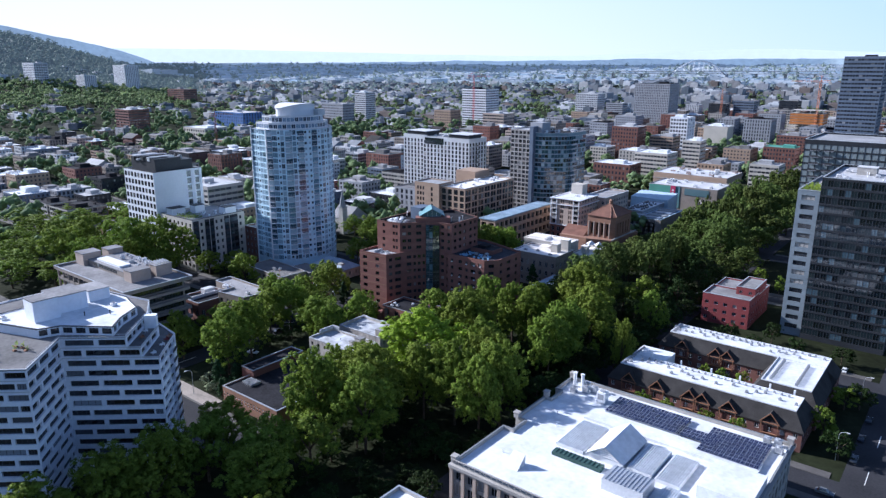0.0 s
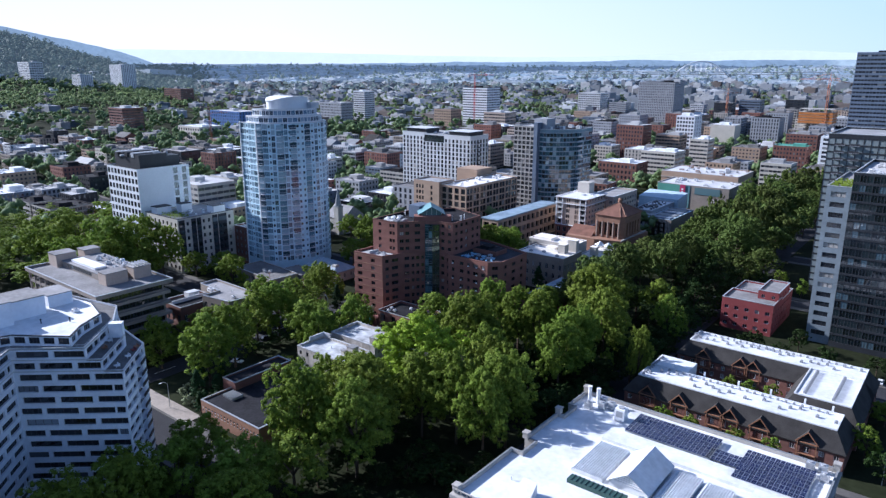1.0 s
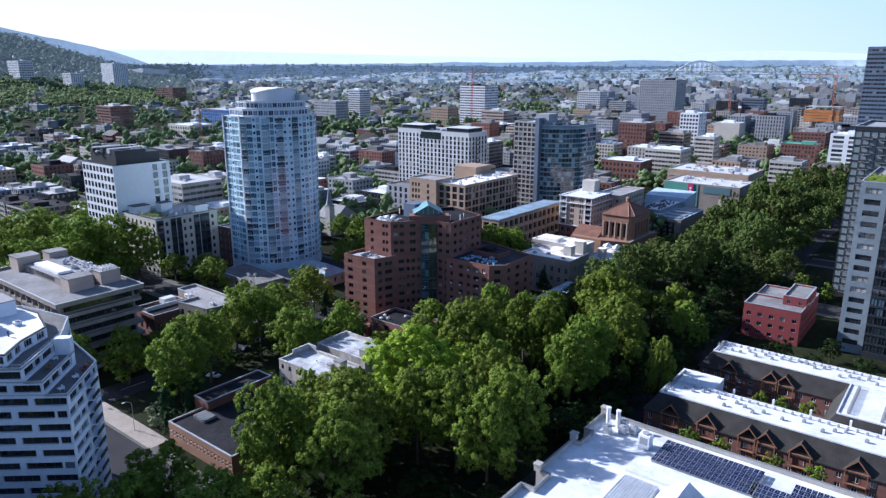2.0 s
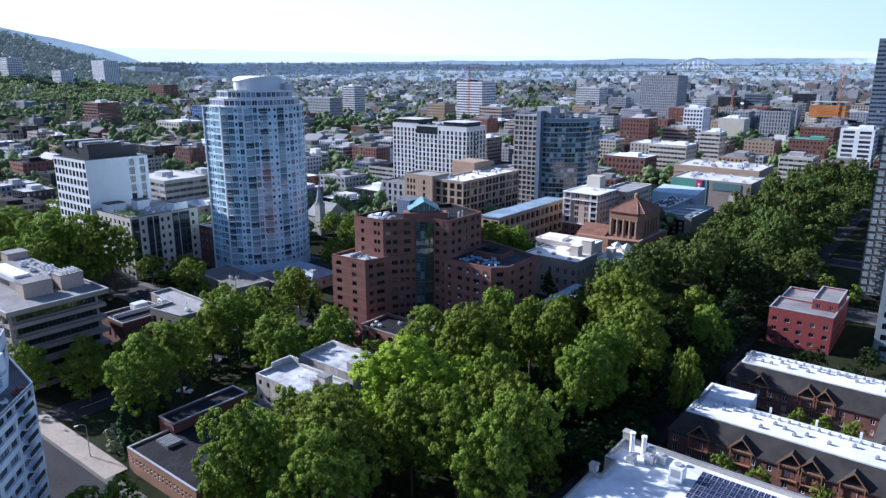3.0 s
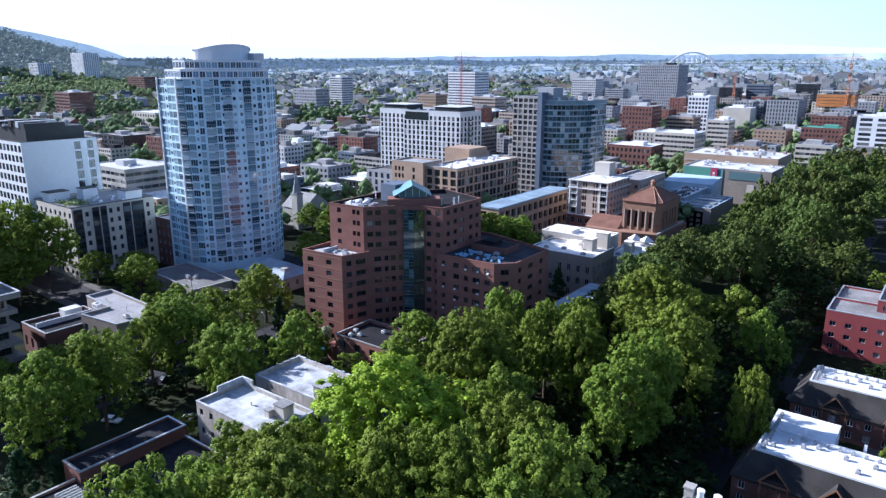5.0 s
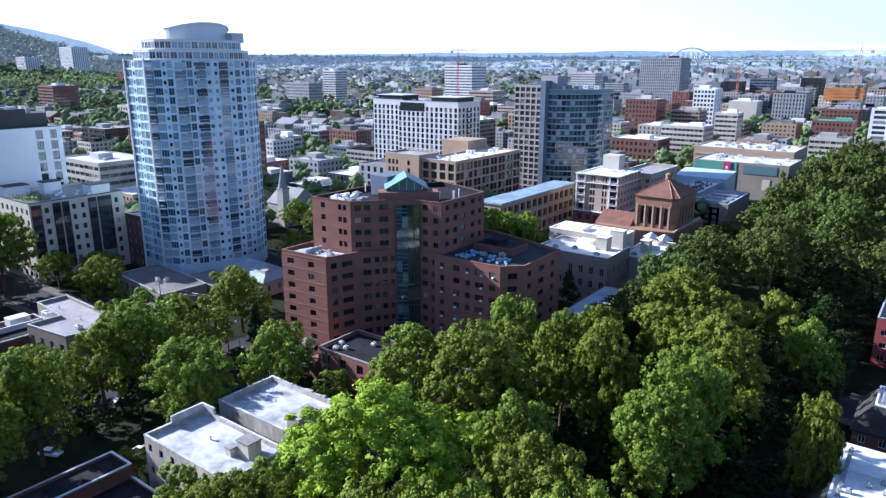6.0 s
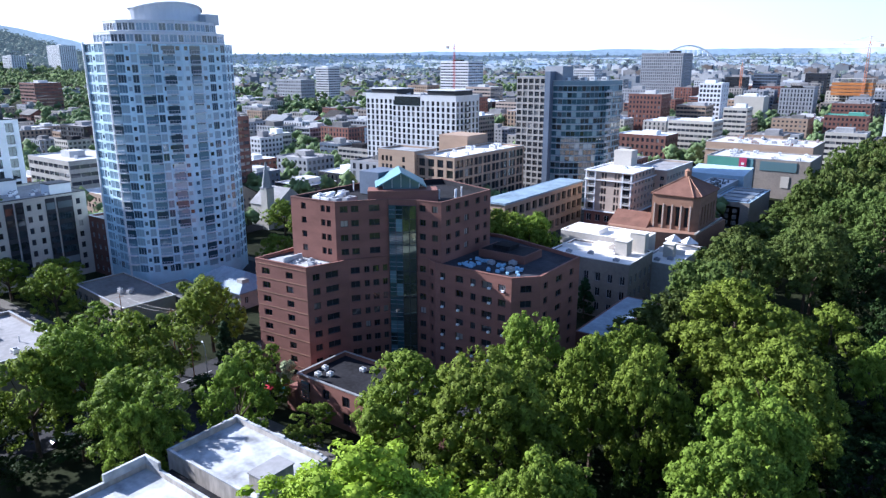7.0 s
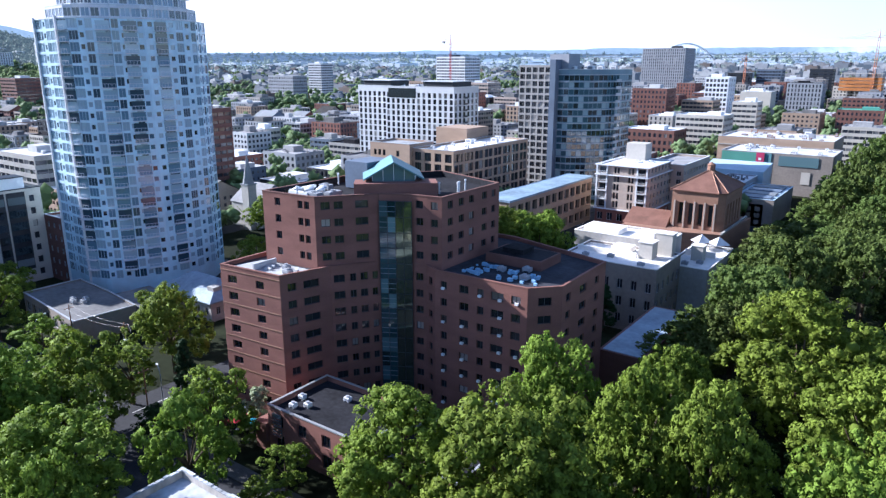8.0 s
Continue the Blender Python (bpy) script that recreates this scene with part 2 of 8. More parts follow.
def haze_sky_mat():
    """Glowing colours that paint hazy air low over the horizon: white towards the sun, pale blue away from it and
    higher up.
    """
    m = bpy.data.materials.new("hazy_horizon_sky")
    m.use_nodes = True
    n, l = m.node_tree.nodes, m.node_tree.links
    tc, sep = n.new("ShaderNodeTexCoord"), n.new("ShaderNodeSeparateXYZ")
    l.new(tc.outputs["Object"], sep.inputs[0])
    r1, r2, ad = n.new("ShaderNodeMapRange"), n.new("ShaderNodeMapRange"), n.new("ShaderNodeMath")
    r1.inputs[1].default_value, r1.inputs[2].default_value, r1.inputs[4].default_value = -3900, -600, 0.85
    r2.inputs[1].default_value, r2.inputs[2].default_value, r2.inputs[4].default_value = 150, 1000, 0.5
    l.new(sep.outputs[0], r1.inputs[0]), l.new(sep.outputs[2], r2.inputs[0])
    l.new(r1.outputs[0], ad.inputs[0]), l.new(r2.outputs[0], ad.inputs[1])
    ramp = n.new("ShaderNodeValToRGB")
    ramp.color_ramp.elements[0].color, ramp.color_ramp.elements[1].color = (0.62, 0.61, 0.59, 1), (0.36, 0.45, 0.51, 1)
    l.new(ad.outputs[0], ramp.inputs[0])
    e = n.new("ShaderNodeEmission")
    l.new(ramp.outputs[0], e.inputs[0])
    l.new(e.outputs[0], n["Material Output"].inputs[0])
    return m


# ---- mesh tools ----
class Mesh:
    """Gathers quads and boxes, then becomes one mesh."""

    def __init__(self):
        self.v, self.f, self.m = [], [], []

    def face(self, pts, m=0):
        k = len(self.v)
        self.v.extend([tuple(p) for p in pts])
        self.f.append(tuple(range(k, k + len(pts))))
        self.m.append(m)

    def box(self, x0, y0, z0, x1, y1, z1, m=0):
        k = len(self.v)
        self.v.extend([(x0, y0, z0), (x1, y0, z0), (x1, y1, z0), (x0, y1, z0), (x0, y0, z1), (x1, y0, z1), (x1, y1, z1), (x0, y1, z1)])
        for q in ((0, 3, 2, 1), (4, 5, 6, 7), (0, 1, 5, 4), (1, 2, 6, 5), (2, 3, 7, 6), (3, 0, 4, 7)):
            self.f.append(tuple(k + i for i in q))
            self.m.append(m)

    def prism(self, poly, z0, z1, m=0, top=True, bottom=False):
        n = len(poly)
        k = len(self.v)
        self.v.extend([(x, y, z0) for x, y in poly] + [(x, y, z1) for x, y in poly])
        for i in range(n):
            j = (i + 1) % n
            self.f.append((k + i, k + j, k + n + j, k + n + i))
            self.m.append(m)
        if top:
            self.f.append(tuple(k + n + i for i in range(n)))
            self.m.append(m)
        if bottom:
            self.f.append(tuple(k + i for i in reversed(range(n))))
            self.m.append(m)

    def tube(self, a, b, r0, r1, sides=8, m=0):
        a, b = Vector(a), Vector(b)
        q = (b - a).to_track_quat('Z', 'Y')
        k = len(self.v)
        for c, r in ((a, r0), (b, r1)):
            for i in range(sides):
                w = 2 * math.pi * i / sides
                self.v.append(tuple(c + q @ Vector((r * math.cos(w), r * math.sin(w), 0))))
        for i in range(sides):
            j = (i + 1) % sides
            self.f.append((k + i, k + j, k + sides + j, k + sides + i))
            self.m.append(m)
        self.f.append(tuple(k + sides + i for i in range(sides)))
        self.m.append(m)

    def data(self, name, mats, off=(0, 0, 0)):
        me = bpy.data.meshes.new(name)
        me.from_pydata([(x - off[0], y - off[1], z - off[2]) for x, y, z in self.v], [], self.f)
        for a in (mats if isinstance(mats, (list, tuple)) else [mats]):
            me.materials.append(a)
        if any(self.m):
            me.polygons.foreach_set("material_index", self.m)
        me.update()
        return me


def thing(name, x, y, z, label, category, group="", kind=""):
    """An empty at the base of a thing, which will hold its parts."""
    ob = new(name)
    ob.location = (x, y, z)
    ob.empty_display_size = 1.0
    return tagged(ob, label, category, group, kind)


def part(name, mb, mats, parent, label="", kind=""):
    """One mesh object under a thing; the mesh is given in world metres."""
    ob = new(name, mb.data(name, mats, parent.location))
    ob.parent = parent
    return tagged(ob, label, kind=kind)


def solo(name, mb, mats, base, label, category, group="", kind=""):
    ob = new(name, mb.data(name, mats, base))
    ob.location = base
    return tagged(ob, label, category, group, kind)


WINDOWS = {}


def framed(xs, zs, y0, y1, frame_m, pane_m, name, flat=False):
    """One connected mesh: a frame at depth y0 with panes sunk to y1 in every odd cell. flat: lies in x and y instead."""
    mb = Mesh()
    P = (lambda x, y, z: (x, z, -y)) if flat else (lambda x, y, z: (x, y, z))
    for i in range(len(xs) - 1):
        for j in range(len(zs) - 1):
            a, b, c, d = xs[i], xs[i + 1], zs[j], zs[j + 1]
            if i % 2 and j % 2:
                mb.face([P(a, y1, c), P(b, y1, c), P(b, y1, d), P(a, y1, d)], 1)
                for p, q in (((a, c), (b, c)), ((b, c), (b, d)), ((b, d), (a, d)), ((a, d), (a, c))):
                    mb.face([P(p[0], y0, p[1]), P(q[0], y0, q[1]), P(q[0], y1, q[1]), P(p[0], y1, p[1])])
            else:
                mb.face([P(a, y0, c), P(b, y0, c), P(b, y0, d), P(a, y0, d)])
    me = mb.data(name, [frame_m, pane_m])
    bm = bmesh.new()
    bm.from_mesh(me)
    bmesh.ops.remove_doubles(bm, verts=bm.verts, dist=0.0005)
    bm.to_mesh(me)
    bm.free()
    return me


def window_mesh(w, h, depth, frame_m, glass_m, bars):
    key = (round(w, 2), round(h, 2), depth, frame_m, glass_m, bars)
    if key not in WINDOWS:
        e, b = min(0.08, w * 0.08), 0.04
        xs = [0.0, e]
        for i in range(1, bars + 1):
            c = w * i / (bars + 1)
            xs += [c - b, c + b]
        WINDOWS[key] = framed(xs + [w - e, w], [0.0, e, h - e, h], depth - 0.09, depth, M[frame_m], M[glass_m], "window")
    return WINDOWS[key]


def inset_poly(poly, d):
    out, n = [], len(poly)
    for i in range(n):
        p, a, b = Vector(poly[i]), Vector(poly[i - 1]), Vector(poly[(i + 1) % n])
        u, w = (p - a).normalized(), (b - p).normalized()
        nu, nw = Vector((-u.y, u.x)), Vector((-w.y, w.x))
        k = (nu + nw) / max(0.35, 1 + nu.dot(nw))
        out.append(tuple(p + k * d))
    return out


def facade(wall, holder, a, b, z0, z1, us, zs, depth=0.3, frame_m="frame", glass_m="glass", bars=1, skip=None, limit=None, rest=None, name="window"):
    """A wall from a to b with real openings at spans us (along) by zs (up); each opening gets a window part."""
    a, b = Vector(a), Vector(b)
    u = (b - a).normalized()
    n = Vector((-u.y, u.x))
    L = (b - a).length
    P = lambda s, z, d=0.0: (a.x + u.x * s + n.x * d, a.y + u.y * s + n.y * d, z)
    us, zs = sorted(us), sorted(zs)
    ub, zb = [0.0], [z0]
    for s in us:
        ub += [s[0], s[1]]
    for s in zs:
        zb += [s[0], s[1]]
    ub, zb = ub + [L], zb + [z1]
    rz = math.atan2(u.y, u.x)
    for j in range(len(zb) - 1):
        if zb[j + 1] - zb[j] < 1e-4:
            continue
        if j % 2 == 0:
            wall.face([P(0, zb[j]), P(L, zb[j]), P(L, zb[j + 1]), P(0, zb[j + 1])])
            continue
        for i in range(len(ub) - 1):
            s0, s1, q0, q1 = ub[i], ub[i + 1], zb[j], zb[j + 1]
            if s1 - s0 < 1e-4:
                continue
            if i % 2 == 0 or (skip and skip(i // 2, j // 2)):
                wall.face([P(s0, q0), P(s1, q0), P(s1, q1), P(s0, q1)])
                continue
            wall.face([P(s0, q0), P(s1, q0), P(s1, q0, depth), P(s0, q0, depth)])
            wall.face([P(s0, q1, depth), P(s1, q1, depth), P(s1, q1), P(s0, q1)])
            wall.face([P(s0, q0), P(s0, q0, depth), P(s0, q1, depth), P(s0, q1)])
            wall.face([P(s1, q0, depth), P(s1, q0), P(s1, q1), P(s1, q1, depth)])
            if rest is not None:
                rest.face([P(s0, q0, depth), P(s1, q0, depth), P(s1, q1, depth), P(s0, q1, depth)])
                continue
            ob = new(name, window_mesh(s1 - s0, q1 - q0, depth, frame_m, glass_m, bars))
            ob.parent = holder
            x, y, z = P(s0, q0)
            ob.location = (x - holder.location.x, y - holder.location.y, z - holder.location.z)
            ob.rotation_euler = (0, 0, rz)


def spans(L, n, w, start=None, end=None):
    """n openings of width w spread evenly over a length L."""
    s, e = (0 if start is None else start), (L if end is None else end)
    g = (e - s) / n
    return [(s + g * (i + 0.5) - w / 2, s + g * (i + 0.5) + w / 2) for i in range(n)]


def levels(z0, n, step, sill, h):
    return [(z0 + step * i + sill, z0 + step * i + sill + h) for i in range(n)]


def dist(a, b):
    return math.hypot(b[0] - a[0], b[1] - a[1])


def roof_on(holder, poly, z, roof_m, wall_m, lip=0.9, thick=0.4, cap_m="metal", inner_m=None):
    """A flat roof sunk behind a parapet with a thin coping."""
    inner = inset_poly(poly, thick)
    mb = Mesh()
    mb.face([(x, y, z - lip) for x, y in inner])
    part("roof", mb, M[roof_m], holder)
    mb = Mesh()
    n = len(poly)
    out = inset_poly(poly, -0.06)
    for i in range(n):
        j = (i + 1) % n
        mb.face([(*inner[j], z - lip), (*inner[i], z - lip), (*inner[i], z), (*inner[j], z)])
        mb.face([(*out[i], z + 0.1), (*out[j], z + 0.1), (*inner[j], z + 0.1), (*inner[i], z + 0.1)], 1)
        mb.face([(*out[i], z - 0.12), (*out[j], z - 0.12), (*out[j], z + 0.1), (*out[i], z + 0.1)], 1)
        mb.face([(*inner[j], z), (*inner[i], z), (*inner[i], z + 0.1), (*inner[j], z + 0.1)], 1)
        mb.face([(*out[j], z - 0.12), (*out[i], z - 0.12), (*poly[i], z - 0.12), (*poly[j], z - 0.12)], 1)
    part("parapet", mb, [M[inner_m or wall_m], M[cap_m]], holder)


def block(holder, poly, z0, z1, wall_m, roof_m, faces, lip=0.9, cap_m="metal", name="wall", roof=True, inner_m=None, **kw):
    """Walls round a footprint (anticlockwise). faces: edge index -> dict(us, zs, ...) for the edges with windows."""
    wall = Mesh()
    n = len(poly)
    for i in range(n):
        a, b = poly[i], poly[(i + 1) % n]
        if i in faces:
            f = dict(kw)
            f.update(faces[i])
            facade(wall, holder, a, b, z0, z1, **f)
        else:
            wall.face([(*a, z0), (*b, z0), (*b, z1), (*a, z1)])
    part(name, wall, M[wall_m], holder)
    if roof:
        roof_on(holder, poly, z1, roof_m, wall_m, lip, cap_m=cap_m, inner_m=inner_m)


def rect(x0, y0, x1, y1):
    return [(x0, y0), (x1, y0), (x1, y1), (x0, y1)]


def hvac(holder, x, y, z, w=2.4, d=1.8, h=1.3, name="air_handler", m="metal_w"):
    """A roof unit: casing on feet with a recessed fan well and a side grille."""
    mb = Mesh()
    mb.box(x - w / 2, y - d / 2, z + 0.2, x + w / 2, y + d / 2, z + h)
    for sx in (-1, 1):
        mb.box(x + sx * w * 0.4 - 0.1, y - d / 2, z, x + sx * w * 0.4 + 0.1, y + d / 2, z + 0.2, 1)
    mb.tube((x, y, z + h), (x, y, z + h + 0.25), min(w, d) * 0.32, min(w, d) * 0.32, 10, 1)
    mb.box(x - w * 0.35, y - d / 2 - 0.03, z + h * 0.35, x + w * 0.35, y - d / 2, z + h * 0.85, 1)
    part(name, mb, [M[m], M["grey"]], holder)


def pipe(holder, x, y, z, h=1.2, r=0.12, name="vent_pipe", m="metal_w"):
    mb = Mesh()
    mb.tube((x, y, z), (x, y, z + h), r, r, 8)
    mb.tube((x, y, z + h - 0.15), (x, y, z + h + 0.08), r * 1.6, r * 1.3, 8)
    part(name, mb, M[m], holder)


def clutter(holder, x0, y0, x1, y1, z, n, rng, pent=True):
    """Units, pipes and a penthouse on a flat roof."""
    if pent:
        w, d = min(7.0, (x1 - x0) * 0.3), min(6.0, (y1 - y0) * 0.35)
        cx, cy = (x0 * 0.6 + x1 * 0.4), (y0 * 0.4 + y1 * 0.6)
        mb = Mesh()
        mb.prism(rect(cx - w / 2, cy - d / 2, cx + w / 2, cy + d / 2), z, z + 3.0)
        mb.prism(rect(cx - w / 2 - 0.15, cy - d / 2 - 0.15, cx + w / 2 + 0.15, cy + d / 2 + 0.15), z + 3.0, z + 3.2, 1, bottom=True)
        part("penthouse", mb, [M["concrete"], M["roof_l"]], holder)
    for i in range(n):
        x, y = rng.uniform(x0 + 1.5, x1 - 1.5), rng.uniform(y0 + 1.5, y1 - 1.5)
        if rng.random() < 0.6:
            hvac(holder, x, y, z, rng.uniform(1.4, 3), rng.uniform(1.2, 2.2), rng.uniform(1.0, 1.6))
        else:
            pipe(holder, x, y, z, rng.uniform(0.6, 1.4))


rng = random.Random(4)

# ---- ground ----
def smooth(t):
    t = max(0.0, min(1.0, t))
    return t * t * (3 - 2 * t)


def ground_z(x, y):
    r = math.hypot(x, y)
    th = math.degrees(math.atan2(-x, y))
    z = 0.03 * max(0.0, r - 600)
    z += 140 * smooth((th - 57) / 16) * math.exp(-((r - 2500) / 550) ** 2)
    if r > 1500:
        z += 10 * noise.noise((x * 0.002, y * 0.002, 0)) * smooth((r - 1500) / 1500) * (1 + 2 * smooth((th - 60) / 10))
    return z


def ground_mat():
    m = mat("ground_soil_and_grass", (0.020, 0.024, 0.012), 0.95, 0.45, 0.02, 0.4, bump=0.2, spec=0.04)
    return m


mb = Mesh()
rings = [0] + [12 * i for i in range(1, 50)] + [600 * 1.07 ** i for i in range(1, 31)] + [4860]
seg = 240
for r in rings:
    for s in range(seg):
        w = 2 * math.pi * s / seg
        x, y = r * math.sin(w), r * math.cos(w)
        mb.v.append((x, y, ground_z(x, y)))
for i in range(len(rings) - 1):
    for s in range(seg):
        a, b = i * seg + s, i * seg + (s + 1) % seg
        mb.f.append((a, a + seg, b + seg, b))
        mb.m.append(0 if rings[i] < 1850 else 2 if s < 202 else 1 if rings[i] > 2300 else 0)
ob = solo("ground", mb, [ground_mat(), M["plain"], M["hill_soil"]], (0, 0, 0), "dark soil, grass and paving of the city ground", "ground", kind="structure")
for p in ob.data.polygons:
    p.use_smooth = True

# far wooded ridges on the horizon, the nearest first, with haze put into their colour
def low_woods(th):
    return 124 + 28 * smooth((60 - th) / 45)


def west_hill(th):
    return 60 if th < 59.5 else 100 + 215 * max(0.0, min(1.35, (th - 60.0) / 9.8)) ** 0.75


def far_mountains(th):
    return 176 + 34 * smooth((th - 30) / 28) + 42 * math.exp(-((th - 15) / 8) ** 2)


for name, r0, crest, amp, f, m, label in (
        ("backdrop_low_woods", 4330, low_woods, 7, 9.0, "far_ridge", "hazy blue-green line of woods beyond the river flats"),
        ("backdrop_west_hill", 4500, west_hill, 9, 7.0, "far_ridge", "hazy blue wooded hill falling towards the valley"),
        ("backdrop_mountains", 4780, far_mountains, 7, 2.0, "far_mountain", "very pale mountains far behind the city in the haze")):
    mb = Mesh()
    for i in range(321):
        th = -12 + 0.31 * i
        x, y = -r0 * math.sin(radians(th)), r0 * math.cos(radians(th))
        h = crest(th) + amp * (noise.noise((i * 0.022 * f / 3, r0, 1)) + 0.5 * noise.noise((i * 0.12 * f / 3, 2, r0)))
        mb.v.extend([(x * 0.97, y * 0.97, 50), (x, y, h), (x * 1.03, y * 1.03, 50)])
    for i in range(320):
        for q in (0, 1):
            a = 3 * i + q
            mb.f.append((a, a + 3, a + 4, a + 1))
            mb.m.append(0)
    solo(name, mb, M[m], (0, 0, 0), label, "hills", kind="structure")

# glowing sheet that paints bright hazy air beyond the ridges
mb = Mesh()
for i in range(61):
    th = radians(-25 + 2.2 * i)
    x, y = -4950 * math.sin(th), 4950 * math.cos(th)
    mb.v.extend([(x, y, -60), (x, y, 1500)])
for i in range(60):
    mb.f.append((2 * i, 2 * i + 2, 2 * i + 3, 2 * i + 1))
    mb.m.append(0)
solo("backdrop_sky", mb, haze_sky_mat(), (0, 0, 0), "bright hazy pale sky low over the horizon", "sky", kind="structure")


# ---- streets ----
def strip(name, p0, p1, w, m, label, dz=0.06, step=20.0):
    """A strip of paving that follows the ground from p0 to p1."""
    a, b = Vector(p0), Vector(p1)
    u = (b - a).normalized()
    n = Vector((-u.y, u.x)) * w / 2
    k = max(1, int((b - a).length / step))
    mb = Mesh()
    for i in range(k + 1):
        c = a + (b - a) * i / k
        for s in (-1, 1):
            q = c + n * s
            z = ground_z(q.x, q.y) + dz + (0.5 if math.hypot(q.x, q.y) > 590 else 0)
            mb.v.extend([(q.x, q.y, z), (q.x, q.y, z - 0.4)])
    for i in range(k):
        o = 4 * i
        mb.f += [(o, o + 4, o + 6, o + 2), (o, o + 1, o + 5, o + 4), (o + 2, o + 6, o + 7, o + 3)]
        mb.m += [0, 0, 0]
    return solo(name, mb, m, (0, 0, 0), label, "street", kind="structure")


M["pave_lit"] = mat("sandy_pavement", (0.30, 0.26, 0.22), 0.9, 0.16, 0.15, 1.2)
ROAD_Y = [105, 188, 264, 344, 424]
ROAD_X = [-12, -97, -226, -336]
for y in ROAD_Y:
    for a, b in ((-620, -160), (-95, 40)):
        strip("road", (a, y), (b, y), 11, M["asphalt"], "grey asphalt street between city blocks", 0.05)
    for side in (-1, 1):
        for a, b in ((-620, -232.5), (-219.5, -158), (-90, -20)):
            strip("pavement", (a, y + side * 7.2), (b, y + side * 7.2), 3.2, M["pave"], "concrete pavement beside the street", 0.17)
for x in ROAD_X:
    strip("road", (x, -60), (x, 620), 11, M["asphalt"], "grey asphalt street between city blocks", 0.09)
strip("pavement", (-232, 114.2), (-186.6, 114.2), 5.6, M["pave_lit"], "broad sandy concrete pavement in front of the low hall", 0.2)
for k in range(26):
    mb = Mesh()
    y0 = -20 + k * 24
    mb.box(-12.1, y0, 0.09, -11.9, y0 + 8, 0.10)
    mb.box(-226.1, y0, 0.09, -225.9, y0 + 8, 0.10)
    solo("road_marking", mb, M["paint"], (0, 0, 0), "worn white lane dashes on the asphalt", "road marking", kind="structure")

FOOT = []


def keep(x0, y0, x1, y1):
    FOOT.append((x0, y0, x1, y1))


def centre(poly):
    return sum(p[0] for p in poly) / len(poly), sum(p[1] for p in poly) / len(poly)


# ---- brick apartment block with a glazed atrium ----
M["glass_mirror"] = mat("reflective_atrium_glass", (0.15, 0.17, 0.13), 0.05, 0.1, metal=0.75)


M["roof_k"] = mat("dark_gravel_roof", (0.045, 0.046, 0.054), 0.95, 0.3, 0.15, 1.2, spec=0.1)


def brick_apartments():
    low = [(-216, 211), (-201, 212.3), (-198, 222), (-192.7, 229.9), (-187.2, 232.8), (-184.2, 233.2), (-181, 231.5), (-162, 232), (-157.8, 236.5), (-158, 255), (-182, 262), (-200, 262), (-216, 243)]
    up = [(-213, 219.6), (-200, 220.6), (-192.8, 230.0), (-187.3, 232.9), (-184.1, 233.3), (-181.1, 233.8), (-181.1, 253.5), (-200, 260), (-213, 243)]
    keep(-218, 200, -158, 264)
    h = thing("brick_apartment_building", -190, 238, 0, "red brick apartment block stepping up to a glazed atrium", "apartment building")
    zs = levels(0.6, 8, 3.25, 0.95, 1.5)
    L = [dist(low[i], low[(i + 1) % len(low)]) for i in range(len(low))]
    fk = dict(depth=0.35, frame_m="frame_dk", glass_m="glass_apt", bars=1)
    block(h, low, 0, 27.6, "brick", "roof_k", {
        0: dict(us=[(1.80, 4.20), (9.03, 11.07)], zs=zs, **fk),
        1: dict(us=[(1.46, 3.14), (4.54, 7.66)], zs=zs, **fk),
        2: dict(us=[(0.5, 2.6), (3.6, 4.8), (5.6, 7.0), (7.9, 9.0)], zs=zs, **fk),
        4: dict(us=[(0.7, 2.3)], zs=zs, **fk),
        5: dict(us=[(1.08, 2.52)], zs=zs, **fk),
        6: dict(us=[(1.29, 2.61), (5.34, 7.26), (9.09, 10.41), (11.89, 14.41), (15.9, 17.7)], zs=zs, **fk),
        7: dict(us=[(1.9, 4.3)], zs=zs, **fk),
        8: dict(us=[(1.5, 3.2), (7.0, 9.8), (13.6, 15.4)], zs=zs, **fk)}, lip=0.7, cap_m="brick")
    zu = levels(27.6, 4, 3.2, 0.95, 1.45)
    block(h, up, 26.9, 40.6, "brick", "roof_d", {
        0: dict(us=[(3.08, 4.52), (8.90, 10.10), (10.50, 11.70)], zs=zu, **fk),
        1: dict(us=[(1.06, 2.74), (3.46, 5.14), (7.40, 9.80)], zs=zu, **fk),
        3: dict(us=[(0.8, 2.4)], zs=zu, **fk),
        4: dict(us=[(0.78, 2.22)], zs=zu, **fk),
        5: dict(us=[(1.86, 3.54), (5.35, 7.15), (8.86, 10.54), (13.35, 15.15), (16.88, 18.32)], zs=zu, **fk)}, lip=1.2, name="upper_wall", cap_m="brick_dk", inner_m="roof_d")
    # the atrium: a glazed column between the wings, panes in a steel grid
    a, b = Vector((-192.5, 229.62)), Vector((-187.05, 232.5))
    u = (b - a).normalized()
    n = Vector((-u.y, u.x))
    for i in range(4):
        for k in range(13):
            s0, s1 = (b - a).length * i / 4 + 0.06, (b - a).length * (i + 1) / 4 - 0.06
            z0 = 0.4 + 3.0 * k
            mb = Mesh()
            p, q = a + u * s0, a + u * s1
            mb.face([(p.x, p.y, z0 + .06), (q.x, q.y, z0 + .06), (q.x, q.y, z0 + 2.94), (p.x, p.y, z0 + 2.94)])
            part("atrium_pane", mb, M["glass_teal" if i < 2 else "glass_mirror"], h)
    mb = Mesh()
    for i in range(5):
        p = a + u * (b - a).length * i / 4
        mb.tube((p.x, p.y, 0), (p.x, p.y, 39.6), 0.07, 0.07, 4)
    for k in range(14):
        z = 0.4 + 3.0 * k
